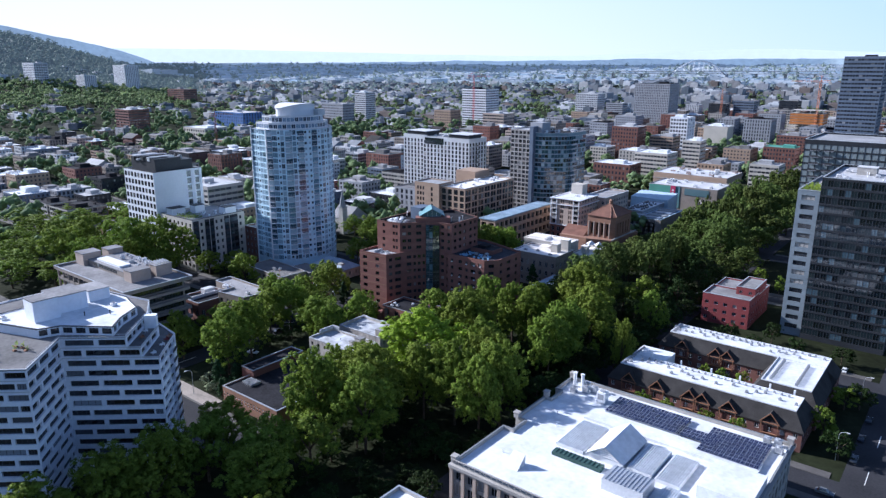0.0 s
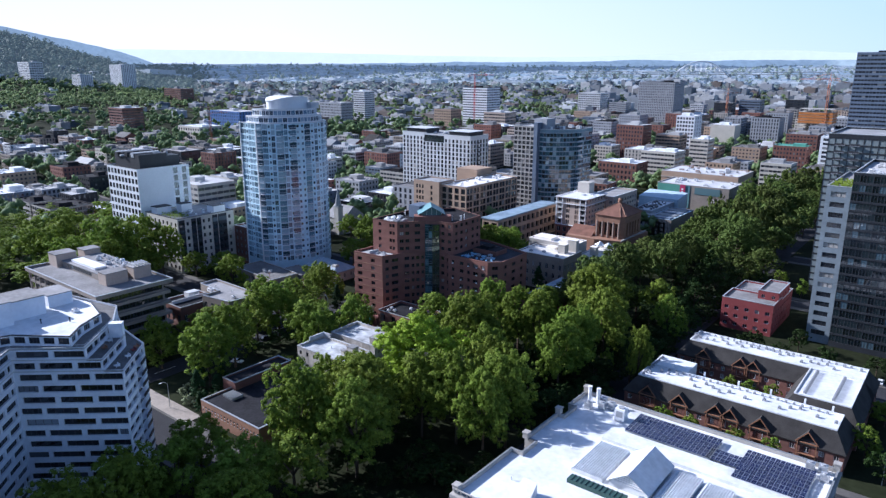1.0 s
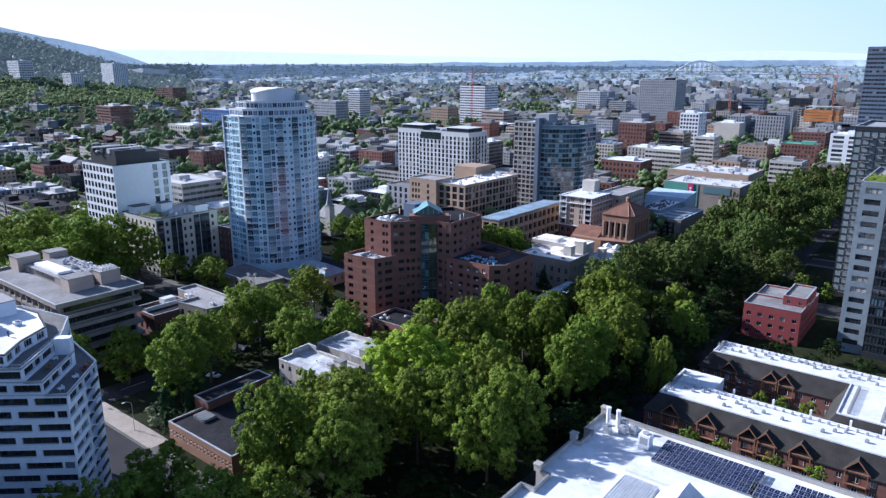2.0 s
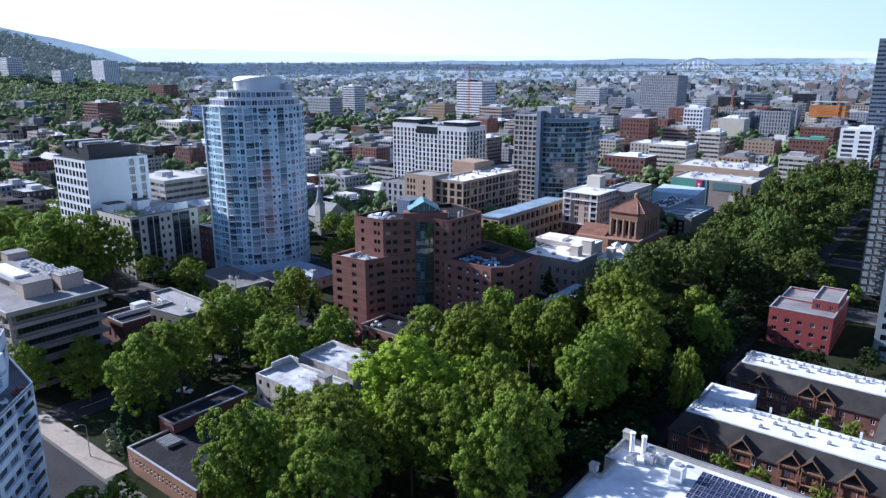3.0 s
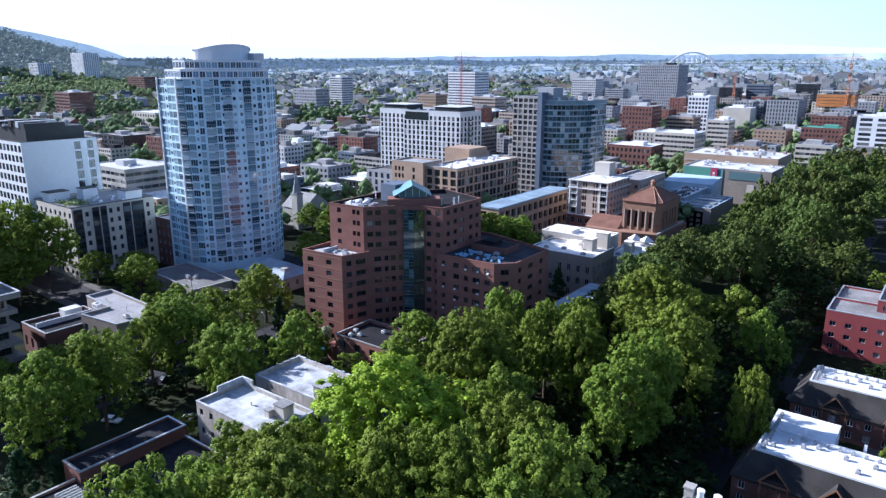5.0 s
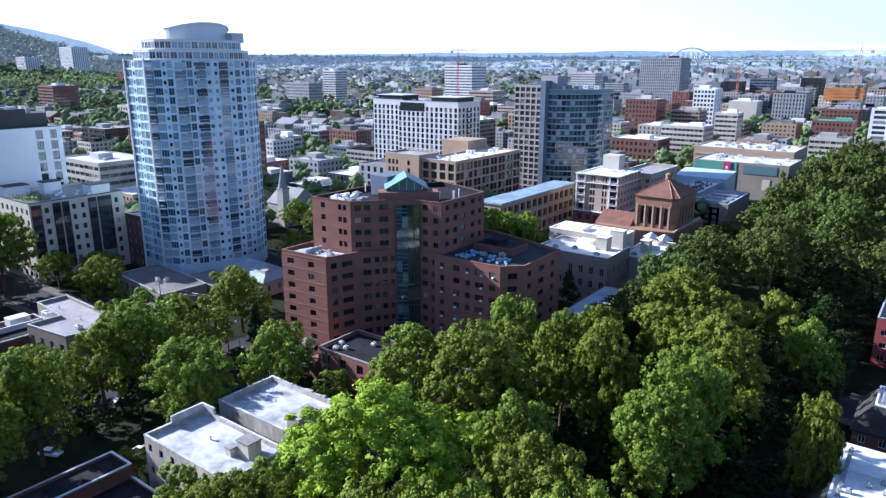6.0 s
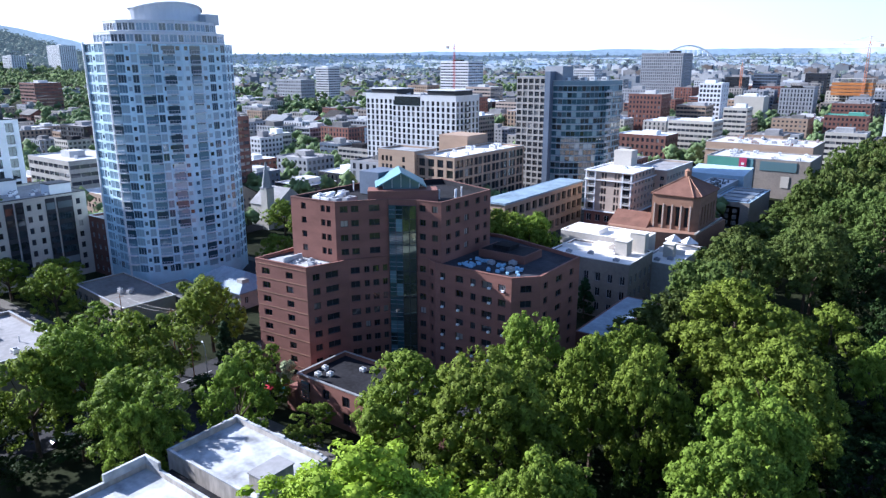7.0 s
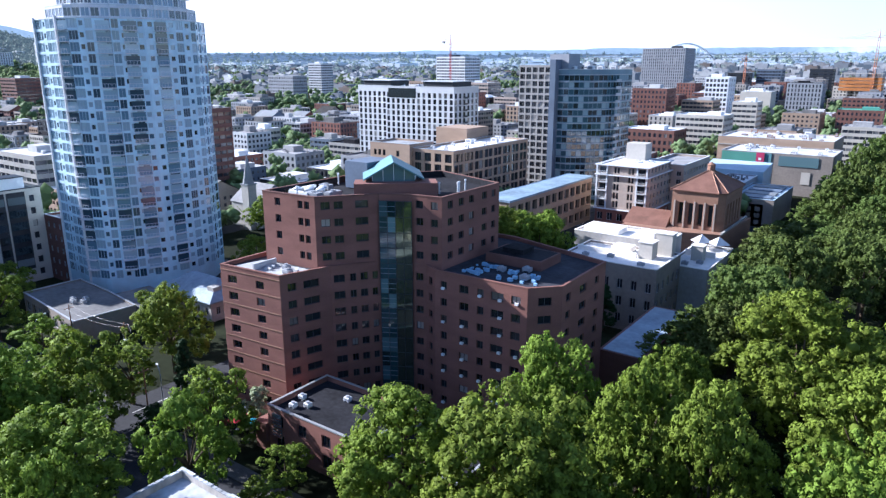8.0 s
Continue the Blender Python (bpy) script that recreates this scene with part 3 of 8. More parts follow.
        mb.tube((a.x, a.y, z), (b.x, b.y, z), 0.06, 0.06, 4)
    part("atrium_grid", mb, M["frame_dk"], h)
    c = a + u * (b - a).length * 0.5
    for k in range(13):
        for f in (1.0, 2.0):
            z = 0.4 + 3.0 * k + f
            mb = Mesh()
            mb.tube((a.x, a.y, z), (c.x, c.y, z), 0.045, 0.045, 4)
            part("transom_bar", mb, M["grey"], h)
    mb = Mesh()
    mb.prism([(-196.6, 227.4), (-184.8, 237.6), (-188.2, 241.4), (-200.0, 231.4)], 39.6, 42.4)
    part("atrium_parapet", mb, M["brick"], h)
    # gabled skylight above the atrium
    c0, c1 = Vector((-196.2, 229.6)), Vector((-187.8, 237.4))
    d = Vector((-0.68, 0.73)) * 11
    mid = (c0 + c1) / 2
    mb = Mesh()
    mb.face([(c0.x, c0.y, 43.0), (mid.x, mid.y, 46.2), (mid.x + d.x, mid.y + d.y, 46.2), (c0.x + d.x, c0.y + d.y, 43.0)])
    mb.face([(mid.x, mid.y, 46.2), (c1.x, c1.y, 43.0), (c1.x + d.x, c1.y + d.y, 43.0), (mid.x + d.x, mid.y + d.y, 46.2)])
    mb.face([(c0.x, c0.y, 42.7), (mid.x, mid.y, 45.9), (mid.x + d.x, mid.y + d.y, 45.9), (c0.x + d.x, c0.y + d.y, 42.7)])
    mb.face([(mid.x, mid.y, 45.9), (c1.x, c1.y, 42.7), (c1.x + d.x, c1.y + d.y, 42.7), (mid.x + d.x, mid.y + d.y, 45.9)])
    for p, q in ((c0, mid), (mid, c1)):
        zp, zq = (42.7, 45.9) if q is mid else (45.9, 42.7)
        mb.face([(p.x, p.y, zp), (q.x, q.y, zq), (q.x, q.y, zq + 0.3), (p.x, p.y, zp + 0.3)])
    sk = part("skylight_roof", mb, M["roof_t"], h, "teal metal skylight roof")
    e = d.normalized() * 0.8
    mb = Mesh()
    l0, l1 = c0.lerp(mid, 0.3) + e, c1.lerp(mid, 0.3) + e
    mm = mid + e
    mb.face([(l0.x, l0.y, 42.3), (l1.x, l1.y, 42.3), (l1.x, l1.y, 43.6), (mm.x, mm.y, 45.8), (l0.x, l0.y, 43.6)])
    part("skylight_glass", mb, M["glass_teal"], h)
    mb = Mesh()
    for f in (0, 0.25, 0.5, 0.75, 1.0):
        p = l0.lerp(l1, f) - e * 0.1
        zt = 43.5 + 2.2 * (1 - abs(2 * f - 1))
        mb.tube((p.x, p.y, 42.6), (p.x, p.y, zt), 0.06, 0.06, 4)
    part("skylight_bars", mb, M["metal_w"], h)
    # belt courses
    for k in range(1, 9):
        mb = Mesh()
        z = 0.6 + 3.25 * k
        p, q = Vector((-216.05, 210.93)), Vector((-200.95, 212.23))
        mb.face([(p.x, p.y, z), (q.x, q.y, z), (q.x, q.y, z + 0.2), (p.x, p.y, z + 0.2)])
        mb.face([(p.x, p.y, z + 0.2), (q.x, q.y, z + 0.2), (q.x, q.y + 0.1, z + 0.2), (p.x, p.y + 0.1, z + 0.2)])
        part("belt_course", mb, M["brick_or"], h)
    # balconies on the street corner
    for k in range(8):
        z = 1.4 + 3.25 * k
        mb = Mesh()
        mb.box(-216.9, 211.6, z - 0.15, -215.9, 215.0, z)
        mb.box(-216.95, 211.6, z, -216.85, 215.0, z + 1.0, 1)
        part("balcony", mb, [M["concrete"], M["brick"]], h)
    z = 39.6
    for x, y in ((-185, 247), (-184, 243), (-200, 250), (-184.4, 244), (-211, 238), (-210.4, 237.4), (-187, 241), (-206, 222)):
        pipe(h, x, y, z, 2.2, 0.15)
    for x, y in ((-209.6, 225.5), (-207.4, 226.3), (-205.4, 227.4), (-208.8, 228.2), (-206.6, 229.2)):
        mb = Mesh()
        mb.tube((x, y, z), (x, y, z + 0.7), 0.55, 0.55, 10)
        mb.tube((x, y, z + 0.7), (x, y, z + 1.0), 0.9, 0.9, 12)
        mb.tube((x, y, z + 1.0), (x, y, z + 1.3), 0.9, 0.35, 12)
        part("roof_fan", mb, M["metal_w"], h)
    for x, y, w, d, t in ((-204, 224.2, 3.4, 1.6, 1.0), (-202.2, 227.5, 1.6, 3.2, 0.9), (-208, 231.5, 2.6, 1.4, 1.1)):
        hvac(h, x, y, z, w, d, t, m="grey")
    mb = Mesh()
    mb.box(-210.6, 223.2, z + 0.2, -204.6, 224.0, z + 0.9)
    mb.box(-210.6, 223.2, z + 0.2, -209.8, 230.6, z + 0.9)
    part("roof_duct", mb, M["metal_w"], h)
    mb = Mesh()
    mb.prism(rect(-207, 236, -201, 244), z, z + 5.4)
    part("lift_house", mb, M["slate"], h, "dark slate-blue lift house")
    mb = Mesh()
    mb.prism(rect(-210.5, 240, -207.2, 244.5), z, z + 4.2)
    part("vent_house", mb, M["brick_or"], h, "small orange vent house")
    # window air conditioners
    for k in range(8):
        for u0 in (1.5, 5.6, 9.3, 12.4, 13.4, 16.7):
            if rng.random() < (0.85 if u0 in (1.5, 13.4) else 0.25):
                zz = 0.6 + 3.25 * k + 0.9
                mb = Mesh()
                yy = 231.5 + 0.5 * u0 / 21.0
                mb.box(-181 + u0, yy - 0.22, zz, -181 + u0 + 0.62, yy + 0.2, zz + 0.42)
                part("air_conditioner", mb, M["metal_w"], h)
    for x, y in ((-205, 217.5), (-202.5, 215.6), (-172, 240), (-168, 242.5), (-166, 238)):
        hvac(h, x, y, 26.95, rng.uniform(1.2, 1.9), 1.2, 0.8, m="grey")
    mb = Mesh()
    mb.prism([(-215.2, 211.8), (-201.6, 213.0), (-199.2, 219.9), (-213.4, 218.9)], 26.9, 26.98)
    part("terrace_deck", mb, M["roof_l"], h, "pale paved roof terrace")
    mb = Mesh()
    mb.box(-209.4, 213.2, 26.98, -209.0, 218.6, 28.2)
    for i in range(16):
        x, y = rng.uniform(-211, -202), rng.uniform(214.2, 217.8)
        c = rng.uniform(0.35, 0.95)
        mb.box(x, y, 26.98, x + c, y + c * 0.6, 26.98 + c * 0.6)
    part("terrace_furniture", mb, M["roof_l"], h, "pale terrace furniture and low screen", "stuff")
    mb = Mesh()
    for i in range(40):
        x, y = rng.uniform(-178, -163), rng.uniform(235, 241)
        s = rng.uniform(0.3, 0.9)
        mb.box(x, y, 26.95, x + s, y + s * 0.7, 26.95 + s * 0.7)
    part("roof_clutter", mb, M["roof_b"], h, "pale blue planters and furniture on the roof terrace", "stuff")
    mb = Mesh()
    mb.prism(rect(-178, 244, -166, 252), 26.9, 28.7)
    part("roof_deck", mb, M["brick_dk"], h)
    mb = Mesh()
    mb.prism(rect(-177.6, 244.4, -166.4, 251.6), 28.7, 28.76)
    mb.box(-175.5, 246.0, 28.76, -171.0, 250.2, 29.7)
    part("deck_roof", mb, M["roof_d"], h, "dark felt roof of the deck")
    return h


brick_apartments()


def brick_annex():
    poly = rect(-195, 203, -173, 217)
    h = thing("brick_annex", -184, 210, 0, "low brown brick annex with a dark flat roof behind a parapet", "building")
    block(h, poly, 0, 8.5, "brick", "roof_d", {0: dict(us=spans(22, 4, 2.0), zs=[(1.2, 3.6), (5, 7.2)], frame_m="frame_dk"), 1: dict(us=spans(14, 3, 1.6), zs=[(1.2, 3.6), (5, 7.2)], frame_m="frame_dk")})
    mb = Mesh()
    mb.box(-193.6, 202.75, 3.2, -191.6, 202.98, 7.4)
    part("tall_window", mb, M["glass_dark"], h)
    for k in range(7):
        mb = Mesh()
        mb.box(-193.7, 202.5, 3.4 + 0.55 * k, -191.5, 202.76, 3.5 + 0.55 * k)
        part("louvre", mb, M["brick_dk"], h)
    for x, y in ((-192, 206), (-190, 207.5), (-193, 209), (-186, 213)):
        hvac(h, x, y, 7.6, 1.1, 1.0, 0.8)
    mb = Mesh()
    mb.prism(rect(-197.8, 202.4, -195.1, 207.5), 0, 5.0)
    part("porch", mb, M["brick"], h)
    block(h, rect(-172.9, 206, -158, 219), 0, 6.0, "brick_dk", "roof_d", {}, 0.6, cap_m="grey", name="lobby_wall")


brick_annex()


# ---- blue glass tower ----
def blue_tower():
    keep(-330, 222, -276, 290)
    poly = [(-313, 231), (-299, 230), (-293, 232.5), (-288, 239), (-284.5, 247), (-283.5, 256), (-285, 264), (-290, 271), (-297, 276), (-313, 276)]
    poly = [(x - 2.3, 227.5 + (y - 229.3) * 0.94) for x, y in poly]
    h = thing("glass_tower", -299, 253, 0, "tall blue glass residential tower with a curved front and stepped top", "apartment tower")
    top = 75.5
    wall, spare = Mesh(), Mesh()
    floors = 24
    step = (top - 4.5) / floors
    count = 0
    for i in range(len(poly)):
        a, b = poly[i], poly[(i + 1) % len(poly)]
        L = dist(a, b)
        if i >= 8:
            wall.face([(*a, 0), (*b, 0), (*b, top), (*a, top)])
            continue
        cuts, left = [0.0], L
        while left > 3.9:
            w = rng.choice([1.6, 2.0, 2.8, 3.2])
            cuts.append(cuts[-1] + w)
            left -= w
        cuts.append(L)
        u = (Vector(b) - Vector(a)).normalized()
        for k in range(len(cuts) - 1):
            p, q = Vector(a) + u * cuts[k], Vector(a) + u * cuts[k + 1]
            w = cuts[k + 1] - cuts[k]
            if (k + i) % 2 or w > 3:
                zs = [(4.5 + step * f + 0.4, 4.5 + step * (f + 1) - 0.2) for f in range(floors)]
                facade(wall, h, p, q, 0, top, [(0.12, w - 0.12)], zs, 0.16, "mullion", "glass_bay", 2 if w > 2.6 else 1, rest=spare if i > 5 else None, name="bay_window")
            else:
                g = 0.62 if w > 1.9 else 0.5
                zs = [(4.5 + step * f + 0.95, 4.5 + step * (f + 1) - 0.7) for f in range(floors)]
                facade(wall, h, p, q, 0, top, [(w / 2 - g, w / 2 + g)], zs, 0.16, "mullion", "glass_sq", 0, rest=spare if i > 5 else None)
    part("curtain_wall", wall, M["tower_panel"], h)
    part("rear_panes", spare, M["glass_blue_isl"], h, "", "stuff")
    roof_on(h, poly, top, "roof_l", "mullion", 0.6)
    # vertical white ribs and floor edges
    for i in (0, 1):
        x, y = poly[i]
        mb = Mesh()
        d = Vector((x + 299, y - 253)).normalized() * 0.25
        mb.tube((x + d.x, y + d.y, 0), (x + d.x, y + d.y, top + 0.5), 0.35, 0.35, 6)
        part("rib", mb, M["metal_w"], h)
    # balconies in three stacks
    for a, b, f in ((poly[2], poly[3], 0.75), (poly[4], poly[5], 0.5), (poly[1], poly[2], 0.25), (poly[3], poly[4], 0.55)):
        u = (Vector(b) - Vector(a)).normalized()
        n = Vector((u.y, -u.x))
        c = Vector(a).lerp(Vector(b), f)
        for k in range(floors - 1):
            z = 4.5 + step * (k + 1)
            p, q = c - u * 1.7, c + u * 1.7
            mb = Mesh()
            w = n * 1.3
            mb.prism([(p.x, p.y), (p.x + w.x, p.y + w.y), (q.x + w.x, q.y + w.y), (q.x, q.y)], z - 0.18, z, 0, True, True)
            o = n * 0.05
            mb.face([(p.x + o.x, p.y + o.y, z + 0.05), (q.x + o.x, q.y + o.y, z + 0.05), (q.x + o.x, q.y + o.y, z + 2.3), (p.x + o.x, p.y + o.y, z + 2.3)], 1)
            for s in range(5):
                e = p.lerp(q, s / 4) + w * 0.96
                mb.tube((e.x, e.y, z), (e.x, e.y, z + 1.05), 0.04, 0.04, 4)
            e0, e1 = p + w * 0.96, q + w * 0.96
            mb.tube((e0.x, e0.y, z + 1.05), (e1.x, e1.y, z + 1.05), 0.05, 0.05, 4)
            part("balcony", mb, [M["white"], M["glass_bay"]], h)
    z = top
    for d, dz in ((2.2, 3.4), (4.6, 3.4)):
        tier = inset_poly(poly, d)
        faces = {}
        for i in range(8):
            L = dist(tier[i], tier[(i + 1) % len(tier)])
            n = max(1, round(L / 2.2))
            faces[i] = dict(us=[(L * k / n + 0.15, L * (k + 1) / n - 0.15) for k in range(n)], zs=[(z + 0.5, z + 2.7)], depth=0.15, frame_m="metal_w", glass_m="glass_blue", bars=1)
        block(h, tier, z - 0.5, z + dz, "white", "roof_l", faces, 0.5, name="setback_wall")
        z += dz
    # curved crown
    mb = Mesh()
    c = Vector((-304, 251))
    ring = [(c.x + 8.0 * math.cos(t), c.y + 12.0 * math.sin(t)) for t in [2 * math.pi * i / 32 for i in range(32)]]
    arc = lambda y: 2.4 + 3.4 * math.sqrt(max(0.0, 1 - ((y - c.y) / 13.2) ** 2))
    for i in range(32):
        p, q = ring[i], ring[(i + 1) % 32]
        mb.face([(*p, z - 0.5), (*q, z - 0.5), (*q, z + arc(q[1])), (*p, z + arc(p[1]))])
    part("crown", mb, M["white"], h, "curved white mechanical crown")
    mb = Mesh()
    big = [(c.x + (x - c.x) * 1.04, c.y + (y - c.y) * 1.04) for x, y in ring]
    for i in range(15):
        a, b, d, e = big[(24 + i + 1) % 32], big[(24 + i + 2) % 32], big[(24 - i - 2) % 32], big[(24 - i - 1) % 32]
        mb.face([(*e, z + arc(e[1]) + 0.3), (*a, z + arc(a[1]) + 0.3), (*b, z + arc(b[1]) + 0.3), (*d, z + arc(d[1]) + 0.3)])
        mb.face([(*a, z + arc(a[1]) - 0.1), (*b, z + arc(b[1]) - 0.1), (*b, z + arc(b[1]) + 0.3), (*a, z + arc(a[1]) + 0.3)])
        mb.face([(*e, z + arc(e[1]) - 0.1), (*d, z + arc(d[1]) - 0.1), (*d, z + arc(d[1]) + 0.3), (*e, z + arc(e[1]) + 0.3)])
    part("crown_cap", mb, M["metal_w"], h)
    mb = Mesh()
    mb.box(-299, 259, z - 0.5, -294.5, 264, z + 2.8)
    part("plant_room", mb, M["pale"], h)
    pipe(h, -301, 254, z + 6.8, 5.5, 0.1, "flagpole")


M["glass_blue_isl"] = glass_mat("blue_curtain_glass_low", (0.03, 0.05, 0.08), (0.22, 0.31, 0.41), 0.3, 0.05, 1.0, True, (0.12, 0.20, 0.30))
blue_tower()


def podium():
    keep(-300, 205, -262, 230)
    h = thing("garage_podium", -282, 215, 0, "low grey podium with a flat concrete roof at the tower's foot", "building")
    block(h, [(-299, 209), (-267, 206), (-266, 221), (-282, 223), (-299, 224)], 0, 6.0, "brown_conc", "roof_p", {0: dict(us=spans(32, 7, 2.6), zs=[(1.5, 4.2)])}, 0.4)
    mb = Mesh()
    mb.prism([(-281, 223.2), (-264, 221.2), (-265, 232), (-280, 233)], 0, 5.2)
    part("side_wing", mb, M["roof_p"], h)
    for x, y in ((-283, 214), (-281, 213), (-279, 214.6), (-280.5, 216)):
        hvac(h, x, y, 5.6, 1.6, 1.0, 0.9, m="metal")


podium()


def hip_house():
    keep(-278, 233, -252, 250)
    h = thing("hip_roof_house", -265, 241, 0, "low house with a blue-grey hipped metal roof", "house")
    poly = rect(-276, 234, -254, 247.5)
    block(h, poly, 0, 5.4, "concrete", "roof_h", {0: dict(us=spans(22, 6, 1.3), zs=[(1.6, 3.6)]), 1: dict(us=spans(13.5, 3, 1.3), zs=[(1.6, 3.6)])}, roof=False)
    e = inset_poly(poly, -0.7)
    a, b = (-270.5, 240.7, 9.4), (-259.5, 240.7, 9.4)
    mb = Mesh()
    mb.face([(*e[0], 5.3), (*e[1], 5.3), b, a])
    mb.face([(*e[1], 5.3), (*e[2], 5.3), b])
    mb.face([(*e[2], 5.3), (*e[3], 5.3), a, b])
    mb.face([(*e[3], 5.3), (*e[0], 5.3), a])
    for i in range(4):
        j = (i + 1) % 4
        mb.face([(*e[i], 5.0), (*e[j], 5.0), (*e[j], 5.3), (*e[i], 5.3)])
    part("hip_roof", mb, M["roof_h"], h)
    mb = Mesh()
    mb.prism(rect(-258.5, 236.5, -256.0, 239.0), 5.4, 8.2)
    part("dormer", mb, M["concrete"], h)


hip_house()


# ---- concrete office block ----
def office():
    keep(-318, 112, -244, 150)
    poly = rect(-303, 117, -246, 144)
    h = thing("office_building", -274, 130, 0, "grey concrete office block with deep floor bands and a rooftop plant", "office building")
    deep = inset_poly(poly, 1.6)
    block(h, deep, 0, 25.0, "brown_conc", "roof_g", {i: dict(us=[(0.6, dist(deep[i], deep[(i + 1) % 4]) - 0.6)], zs=levels(0.4, 6, 4.1, 1.0, 2.4), depth=0.4, frame_m="frame_dk", glass_m="glass_dark", bars=18) for i in (0, 1)}, roof=False)
    for k in range(1, 6):
        mb = Mesh()
        z = 0.4 + 4.1 * k
        mb.prism(poly if k > 1 else inset_poly(poly, 0.8), z - 0.6, z + 0.55, 0, True, True)
        part("floor_band", mb, M["brown_conc"], h)
    for i in range(13):
        mb = Mesh()
        x = -302.6 + i * 4.68
        mb.box(x - 0.3, 116.9, 0, x + 0.3, 117.7, 24.6)
        part("pier", mb, M["brown_conc"], h)
    mb = Mesh()
    mb.prism(inset_poly(poly, -0.9), 24.5, 25.9, 0, False, True)
    part("roof_fascia", mb, M["brown_conc"], h)
    roof_on(h, inset_poly(poly, -0.9), 26.0, "roof_g", "brown_conc", 0.8)
    mb = Mesh()
    mb.prism(rect(-295.5, 127, -262.5, 142.5), 25.1, 27.6)
    mb.prism(rect(-295.7, 126.8, -262.3, 142.7), 27.6, 27.85, 1, True, True)
    part("plant_deck", mb, [M["brown_conc"], M["roof_g"]], h)
    for x0, y0, x1, y1, z in ((-303, 125, -295.8, 132.8, 30.2), (-303, 136.5, -297, 143, 29.6), (-262.2, 125.4, -256.4, 133.6, 29.6), (-262.2, 136.2, -256.8, 143, 29.6)):
        mb = Mesh()
        mb.prism(rect(x0, y0, x1, y1), 25.1, z)
        mb.prism(rect(x0 - 0.2, y0 - 0.2, x1 + 0.2, y1 + 0.2), z, z + 0.25, 1, True, True)
        part("plant_house", mb, [M["beige"], M["roof_g"]], h)
    mb = Mesh()
    mb.prism(rect(-291, 128.6, -271.5, 133.2), 27.85, 28.7)
    part("white_skylight", mb, M["metal_w"], h)
    for i in range(16):
        mb = Mesh()
        x = -290.6 + 19.0 * i / 15
        mb.box(x - 0.4, 126.9, 26.0, x + 0.4, 126.98, 27.3)
        part("clerestory_pane", mb, M["glass_dark"], h)
    for i in range(18):
        hvac(h, rng.uniform(-293, -265), rng.uniform(134.6, 141), 27.85, rng.uniform(0.9, 2.2), rng.uniform(0.8, 1.6), rng.uniform(0.6, 1.3), m=rng.choice(["metal_w", "metal", "grey"]))
    for i in range(5):
        mb = Mesh()
        y = 137 + 1.2 * i
        mb.box(-262, y, 30.0, -257, y + 0.3, 30.8)
        part("louvre_rack", mb, M["metal"], h)


office()


def flat_shed():
    keep(-274, 150, -238, 184)
    h = thing("flat_roof_hall", -256, 167, 0, "low brick hall with a pale flat roof and blue coping", "building")
    block(h, [(-257.8, 164), (-242, 166), (-240, 180), (-273, 181), (-273, 173), (-257.8, 172)], 0, 11.5, "brown_conc", "roof_g", {0: dict(us=spans(15.9, 4, 1.6), zs=[(2, 5), (6.5, 9)])}, 0.8)
    block(h, rect(-273, 154, -258, 171.8), 0, 8.6, "brick_dk", "roof_d", {0: dict(us=spans(15, 4, 1.6), zs=[(2, 5)]), 1: dict(us=spans(17.8, 4, 1.6), zs=[(2, 5)])}, 0.6, name="court_wall")
    mb = Mesh()
    mb.box(-266, 155, 8.0, -265.6, 171, 9.4)
    mb.box(-271.5, 164, 8.0, -268, 169, 10.2)
    part("court_divider", mb, M["pale"], h)
    clutter(h, -270, 168, -244, 178, 10.7, 4, rng, False)


flat_shed()


